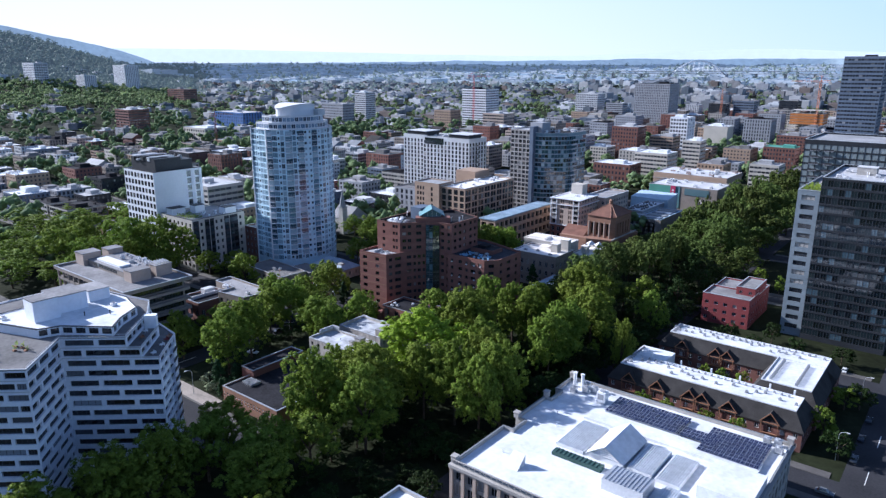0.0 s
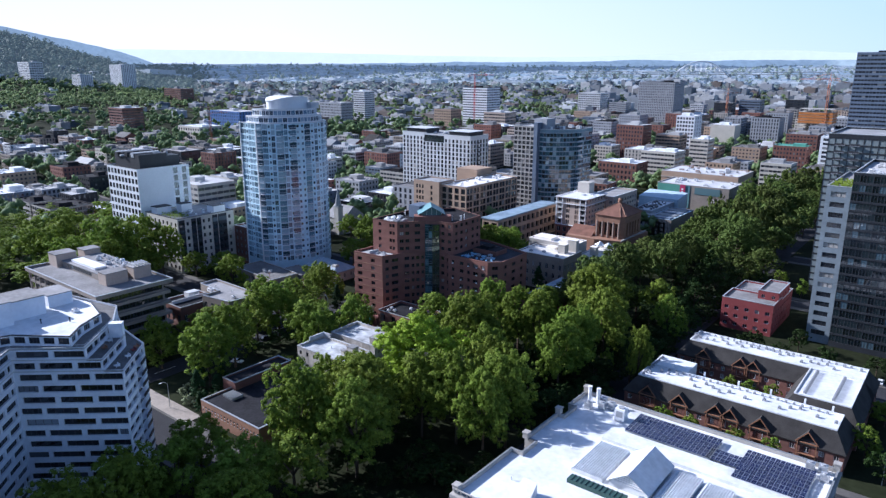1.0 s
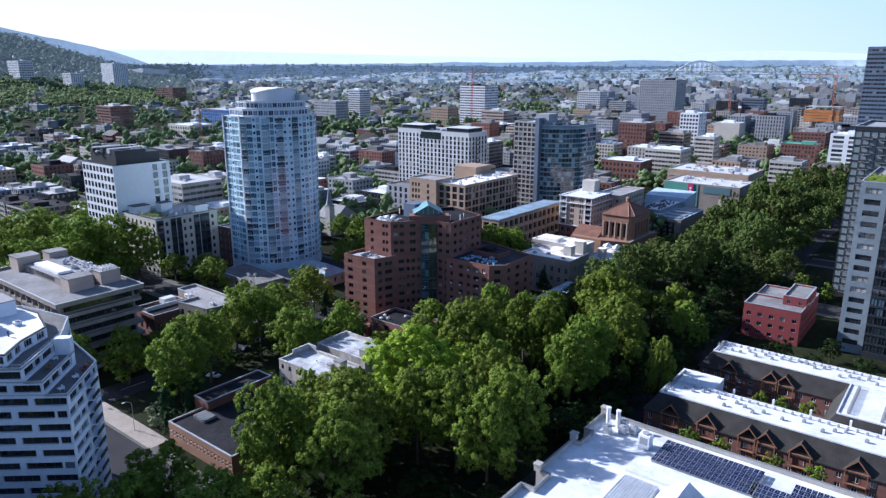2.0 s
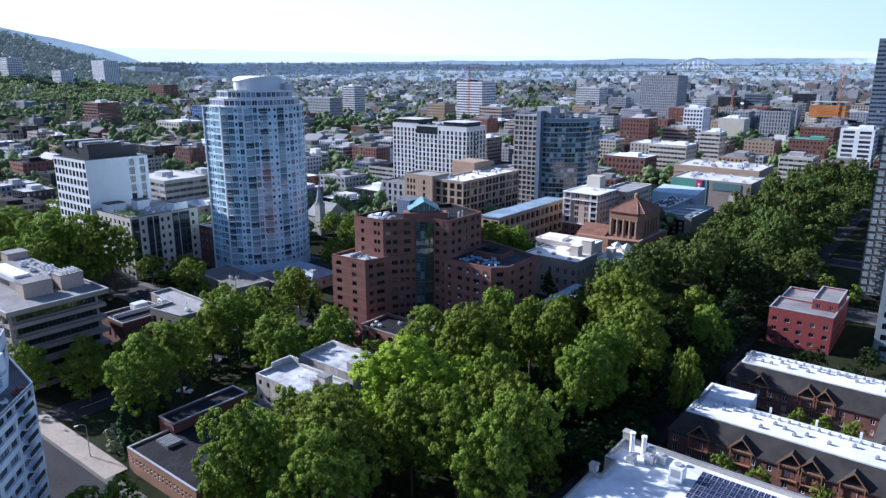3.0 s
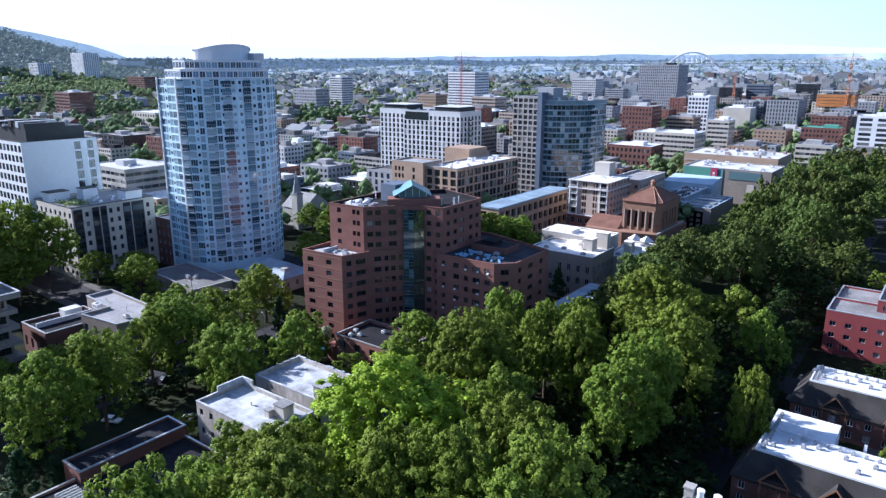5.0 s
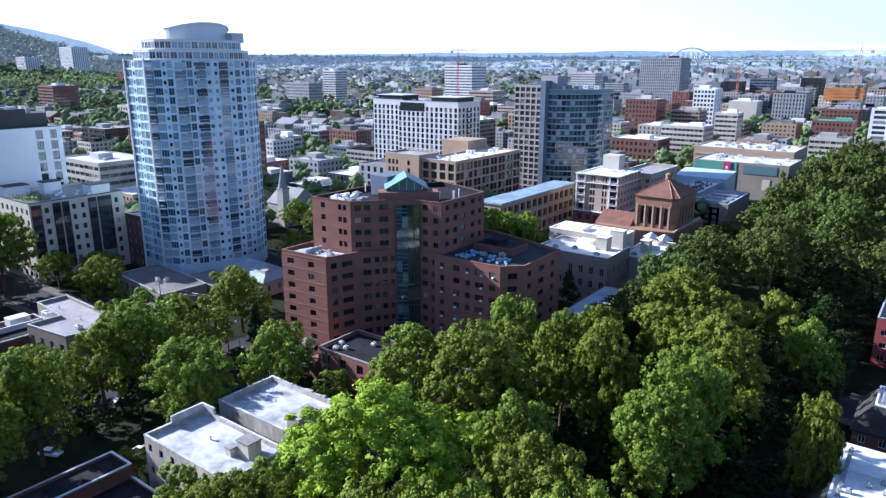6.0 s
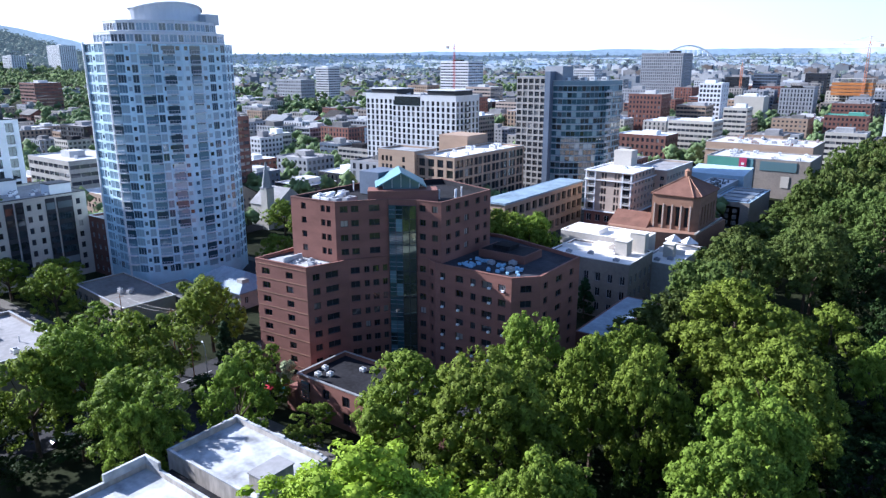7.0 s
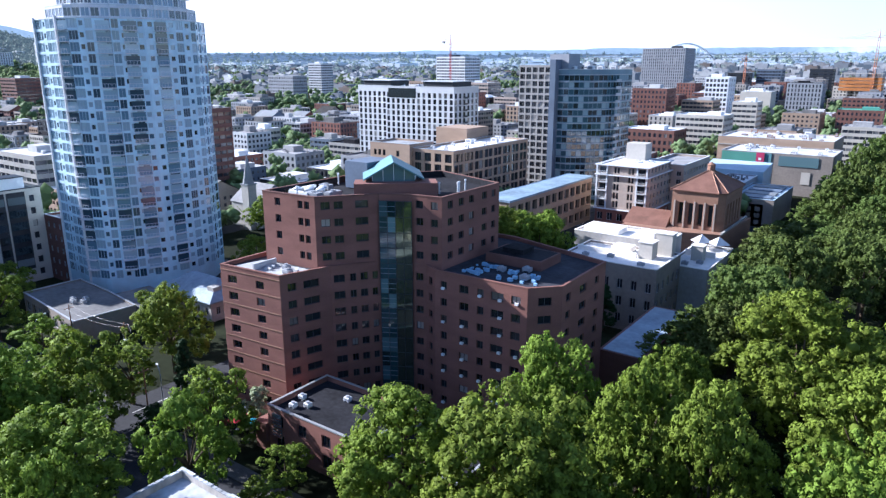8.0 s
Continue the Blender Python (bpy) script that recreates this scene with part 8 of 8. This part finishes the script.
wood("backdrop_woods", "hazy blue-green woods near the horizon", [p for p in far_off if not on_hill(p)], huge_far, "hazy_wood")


strip("water", (-1830, 2030), (-960, 2440), 120, M["water"], "pale blue river reach beyond the city", 0.8)


# ---- elevated motorway from the bridge into the city ----
def viaduct():
    z0 = ground_z(-790, 1480)
    h = thing("motorway_viaduct", -790, 1480, z0, "long pale concrete motorway viaduct curving into the city", "viaduct")
    P = [Vector(p) for p in ((-470, 1010, 12), (-600, 1160, 20), (-740, 1480, 34), (-820, 1840, 54), (-845, 2260, 76))]
    line = []
    for i in range(41):
        q = list(P)
        while len(q) > 1:
            q = [a.lerp(b, i / 40) for a, b in zip(q, q[1:])]
        line.append(q[0])
    for off in (-8, 8):
        mb = Mesh()
        for i, p in enumerate(line):
            u = (line[min(i + 1, 40)] - line[max(i - 1, 0)]).normalized()
            n = Vector((-u.y, u.x, 0)).normalized()
            for w, dz in ((-6, 1.0), (-6, -1.2), (6, -1.2), (6, 1.0)):
                mb.v.append(tuple(p + n * (off + w) + Vector((0, 0, dz))))
        for i in range(40):
            for q in range(4):
                mb.f.append((4 * i + q, 4 * i + (q + 1) % 4, 4 * i + 4 + (q + 1) % 4, 4 * i + 4 + q))
                mb.m.append(0)
        part("deck", mb, M["town_a"], h)
    for i in range(2, 39, 3):
        p = line[i]
        mb = Mesh()
        mb.prism(rect(p.x - 3, p.y - 3, p.x + 3, p.y + 3), ground_z(p.x, p.y) - 2, p.z - 1.2)
        part("pier", mb, M["town_a"], h)


viaduct()


# ---- arch bridge far off ----
def bridge():
    za = ground_z(-900, 2420)
    h = thing("arch_bridge", -830, 2450, za, "pale steel tied-arch bridge over the river far off", "bridge")
    L = 190
    u = Vector((0.86, 0.51)).normalized()
    n = Vector((-u.y, u.x))
    c = Vector((-830, 2450))
    for s in (-1, 1):
        mb = Mesh()
        pts = []
        for i in range(25):
            t = -1 + 2 * i / 24
            p = c + u * (t * L / 2) + n * s * 9
            pts.append(Vector((p.x, p.y, za + 14 + 52 * (1 - t * t))))
        side = Vector((n.x, n.y, 0)) * 1.8
        for i in range(25):
            for o in (Vector((0, 0, 2)) - side, Vector((0, 0, 2)) + side, Vector((0, 0, -2)) + side, Vector((0, 0, -2)) - side):
                mb.v.append(tuple(pts[i] + o))
        for i in range(24):
            for q in range(4):
                mb.f.append((4 * i + q, 4 * i + (q + 1) % 4, 4 * i + 4 + (q + 1) % 4, 4 * i + 4 + q))
                mb.m.append(0)
        part("arch", mb, M["metal_w"], h)
        for i in range(2, 23, 2):
            mb = Mesh()
            mb.tube((pts[i].x, pts[i].y, za + 28), pts[i], 0.7, 0.7, 4)
            part("hanger", mb, M["metal_w"], h)
    mb = Mesh()
    p, q = c - u * 420, c + u * 420
    for dz in (0, 8):
        mb.prism([(p.x - n.x * 10, p.y - n.y * 10), (q.x - n.x * 10, q.y - n.y * 10), (q.x + n.x * 10, q.y + n.y * 10), (p.x + n.x * 10, p.y + n.y * 10)], za + 22 + dz, za + 24 + dz, 0, True, True)
    part("deck", mb, M["concrete"], h)
    for k in range(-4, 5):
        if abs(k) >= 1:
            mb = Mesh()
            p = c + u * (95 * k)
            mb.prism([(p.x - 4, p.y - 4), (p.x + 4, p.y - 4), (p.x + 4, p.y + 4), (p.x - 4, p.y + 4)], za - 5, za + 22)
            part("pier", mb, M["concrete"], h)


bridge()


# ---- tower cranes ----
def crane(x, y, h, jib, ang, m):
    z = ground_z(x, y)
    t = thing("tower_crane", x, y, z, "lattice tower crane over a building site", "crane", "building-site cranes")
    mb = Mesh()
    for sx, sy in ((-1, -1), (1, -1), (1, 1), (-1, 1)):
        mb.tube((x + sx, y + sy, z), (x + sx, y + sy, z + h), 0.2, 0.2, 4)
    k = 0
    while k * 4 < h - 4:
        s = 1 if k % 2 else -1
        mb.tube((x - s, y - 1, z + 4 * k), (x + s, y - 1, z + 4 * k + 4), 0.13, 0.13, 4)
        mb.tube((x + 1, y - s, z + 4 * k), (x + 1, y + s, z + 4 * k + 4), 0.13, 0.13, 4)
        k += 1
    part("mast", mb, m, t)
    c, n = math.cos(radians(ang)), math.sin(radians(ang))
    mb = Mesh()
    for dz in (0, 1.8):
        mb.tube((x - c * jib * 0.3, y - n * jib * 0.3, z + h + dz), (x + c * jib, y + n * jib, z + h + dz * 0.5), 0.24, 0.14, 4)
    mb.tube((x, y, z + h), (x, y, z + h + 8), 0.5, 0.2, 4)
    mb.tube((x, y, z + h + 8), (x + c * jib * 0.7, y + n * jib * 0.7, z + h + 1.2), 0.12, 0.12, 4)
    mb.tube((x, y, z + h + 8), (x - c * jib * 0.28, y - n * jib * 0.28, z + h + 1.2), 0.12, 0.12, 4)
    part("jib", mb, m, t)
    mb = Mesh()
    mb.box(x - c * jib * 0.3 - 1.5, y - n * jib * 0.3 - 1.5, z + h - 3, x - c * jib * 0.3 + 1.5, y - n * jib * 0.3 + 1.5, z + h)
    part("counterweight", mb, M["concrete"], t)


crane(-640, 880, 78, 30, 20, M["crane_r"])
crane(-180, 985, 78, 40, 160, M["crane"])
crane(-760, 500, 40, 22, 70, M["crane"])
crane(-330, 1090, 52, 26, 60, M["crane"])


# orange-netted building under construction
def netted_frame():
    x0, y0, x1, y1 = -210, 985, -172, 1015
    z = ground_z(-190, 1000)
    t = thing("building_frame", -191, 1000, z, "concrete frame under construction wrapped in orange netting at the top", "building site")
    for k in range(12):
        mb = Mesh()
        mb.prism(rect(x0, y0, x1, y1), z + 3.5 * k + 3.2, z + 3.5 * k + 3.5, 0, True, True)
        part("slab", mb, M["concrete"], t)
    for i in range(6):
        for y in (y0 + 0.6, y1 - 0.6):
            mb = Mesh()
            x = x0 + 0.6 + (x1 - x0 - 1.2) * i / 5
            mb.box(x - 0.4, y - 0.4, z - 3, x + 0.4, y + 0.4, z + 42)
            part("column", mb, M["concrete"], t)
    for k in (7, 8, 9, 10):
        mb = Mesh()
        mb.box(x0 - 0.3, y0 - 0.3, z + 3.5 * k + 0.1, x1 + 0.3, y0 - 0.2, z + 3.5 * k + 2.9)
        mb.box(x1 + 0.2, y0, z + 3.5 * k + 0.1, x1 + 0.3, y1, z + 3.5 * k + 2.9)
        part("netting", mb, M["orange"], t)


netted_frame()


# ---- parked cars ----
CAR_PAINT = [mat("car_paint_white", (0.62, 0.62, 0.62), 0.25, 0.03), mat("car_paint_grey", (0.16, 0.17, 0.18), 0.25, 0.03), mat("car_paint_red", (0.32, 0.03, 0.03), 0.25, 0.03), mat("car_paint_dark", (0.03, 0.035, 0.045), 0.25, 0.03)]
TYRE = mat("tyre_rubber", (0.02, 0.02, 0.02), 0.9, 0.1)


def car(x, y, rz, paint, word):
    """A saloon: body shell, glazed cabin, four wheels and lamps."""
    t = new("parked_car")
    t.matrix_basis = pose(x, y, ground_z(x, y) + 0.12, 0, 0, rz)
    tagged(t, word + " parked car on the street asphalt", "car", "parked cars")

    def sub(name, m2, mm):
        o = new(name, m2.data(name, mm))
        o.parent = t

    prof = [(-2.2, 0.35), (2.2, 0.35), (2.25, 0.7), (1.2, 0.9), (-1.9, 0.95), (-2.25, 0.75)]
    m2 = Mesh()
    n = len(prof)
    m2.v = [(a, -0.88, b) for a, b in prof] + [(a, 0.88, b) for a, b in prof]
    m2.f = [(i, (i + 1) % n, n + (i + 1) % n, n + i) for i in range(n)] + [tuple(range(n - 1, -1, -1)), tuple(range(n, 2 * n))]
    m2.m = [0] * len(m2.f)
    sub("body", m2, paint)
    m2 = Mesh()
    m2.v = [(-1.75, -0.82, 0.93), (1.0, -0.82, 0.9), (1.0, 0.82, 0.9), (-1.75, 0.82, 0.93), (-1.2, -0.66, 1.4), (0.35, -0.66, 1.4), (0.35, 0.66, 1.4), (-1.2, 0.66, 1.4)]
    m2.f = [(0, 1, 5, 4), (1, 2, 6, 5), (2, 3, 7, 6), (3, 0, 4, 7)]
    m2.m = [0] * 4
    sub("greenhouse", m2, M["glass_dark"])
    m2 = Mesh()
    m2.box(-1.22, -0.67, 1.38, 0.37, 0.67, 1.45)
    sub("roof_panel", m2, paint)
    for a in (-1.35, 1.4):
        for b in (-0.8, 0.8):
            m2 = Mesh()
            m2.tube((a, b - 0.1, 0.32), (a, b + 0.1, 0.32), 0.32, 0.32, 12)
            sub("wheel", m2, TYRE)
    for b in (-0.6, 0.6):
        m2 = Mesh()
        m2.box(2.2, b - 0.18, 0.6, 2.27, b + 0.18, 0.72)
        sub("headlight", m2, M["metal_w"])


for x, y, rz, k, word in ((-211.7, 147.5, 25, 0, "white"), (-198.5, 158.5, 100, 0, "pale white"), (-225.2, 175, 92, 1, "grey"), (-222, 168, 90, 3, "dark"), (-29, 273, 90, 0, "white"),
                          (-16.4, 222, 90, 3, "dark"), (-16.2, 208, 90, 1, "grey"), (-16.3, 236, 90, 3, "dark"), (-19.6, 185, 0, 1, "grey"), (-222.5, 222, 91, 3, "dark"), (-229.5, 236, 89, 2, "red"),
                          (-222.3, 243, 90, 1, "grey"), (-229.6, 160, 90, 1, "grey"), (-246, 108.5, 0, 3, "dark"), (-237, 101.2, 180, 1, "grey"), (-100.5, 150, 90, 3, "dark"), (-93.6, 196, 90, 1, "grey")):
    car(x, y, rz, CAR_PAINT[k], word)


# ---- street lamps and poles ----
def street_lamp(x, y, rz, h=9.0):
    t = new("street_lamp")
    t.matrix_basis = pose(x, y, ground_z(x, y), 0, 0, rz)
    tagged(t, "grey steel street lamp with a curved arm", "street lamp", "street lamps")
    m2 = Mesh()
    m2.tube((0, 0, 0), (0, 0, h - 1.0), 0.12, 0.08, 8)
    o = new("post", m2.data("post", M["metal"]))
    o.parent = t
    m2 = Mesh()
    pts = [Vector((1.9 * (1 - math.cos(a)), 0, h - 1.0 + 1.3 * math.sin(a))) for a in (0, 0.4, 0.8, 1.2, 1.57)]
    for a, b in zip(pts, pts[1:]):
        m2.tube(a, b, 0.06, 0.06, 6)
    o = new("arm", m2.data("arm", M["metal"]))
    o.parent = t
    m2 = Mesh()
    m2.box(1.8, -0.16, h + 0.18, 2.6, 0.16, h + 0.34)
    o = new("lamp_head", m2.data("lamp_head", M["metal_w"]))
    o.parent = t


for x, y, rz in ((-221, 199.5, 160), (-268, 198.5, 100), (-237, 204, 200), (-219.5, 172, 180), (-219.5, 232, 180), (-199, 114, 270), (-232.5, 150, 0), (-20.5, 205, 0), (-20.5, 250, 0), (-219.5, 140, 180)):
    street_lamp(x, y, rz)


# ---- cafe umbrellas by the brick corner ----
def parasol(x, y, m, word):
    t = new("parasol")
    t.location = (x, y, 0)
    tagged(t, word + " cafe umbrella by the brick corner", "umbrella", "cafe umbrellas")
    m2 = Mesh()
    m2.tube((0, 0, 0), (0, 0, 2.7), 0.03, 0.03, 6)
    m2.tube((0, 0, 0), (0, 0, 0.12), 0.3, 0.3, 10)
    o = new("pole", m2.data("pole", M["metal"]))
    o.parent = t
    m2 = Mesh()
    for i in range(8):
        a, b = 2 * math.pi * i / 8, 2 * math.pi * (i + 1) / 8
        p, q = (1.5 * math.cos(a), 1.5 * math.sin(a)), (1.5 * math.cos(b), 1.5 * math.sin(b))
        m2.face([(*p, 2.15), (*q, 2.15), (0, 0, 2.75)])
        m2.face([(*p, 2.0), (*q, 2.0), (*q, 2.15), (*p, 2.15)])
    o = new("canopy", m2.data("canopy", m))
    o.parent = t


CLOTH = [mat("white_canvas", (0.7, 0.7, 0.7), 0.9, 0.05), mat("red_canvas", (0.45, 0.03, 0.05), 0.9, 0.05), mat("turquoise_canvas", (0.05, 0.40, 0.50), 0.9, 0.05)]
for x, y, k, word in ((-207, 206.6, 0, "white"), (-204.2, 206.8, 1, "red"), (-202, 204.6, 2, "turquoise"), (-205, 203.8, 1, "red")):
    parasol(x, y, CLOTH[k], word)


# ---- timber poles and overhead wires ----
def pole(x, y, h):
    t = new("utility_pole")
    t.location = (x, y, ground_z(x, y))
    tagged(t, "weathered timber utility pole with a crossarm beside the street", "utility pole", "utility poles")
    m2 = Mesh()
    m2.tube((0, 0, 0), (0, 0, h), 0.16, 0.11, 8)
    o = new("post", m2.data("post", M["timber"]))
    o.parent = t
    m2 = Mesh()
    m2.box(-0.06, -1.1, h - 0.9, 0.06, 1.1, h - 0.75)
    o = new("crossarm", m2.data("crossarm", M["timber"]))
    o.parent = t
    return Vector((x, y, h - 0.7))


POLES = [pole(x, y, h) for x, y, h in ((-223.4, 197.7, 9.5), (-243, 205.4, 11.5), (-268, 206, 10), (-232.6, 176, 9.5))]
for a, b in ((0, 1), (1, 2), (0, 3)):
    for off in (-0.9, 0.9):
        m2 = Mesh()
        p, q = POLES[a] + Vector((0, off, 0)), POLES[b] + Vector((0, off, 0))
        for i in range(8):
            f, g = i / 8, (i + 1) / 8
            m2.tube(p.lerp(q, f) - Vector((0, 0, 3.2 * f * (1 - f))), p.lerp(q, g) - Vector((0, 0, 3.2 * g * (1 - g))), 0.018, 0.018, 4)
        solo("overhead_wire", m2, M["frame_dk"], tuple(POLES[a]), "dark overhead wire slung between timber poles", "wire", "overhead wires")
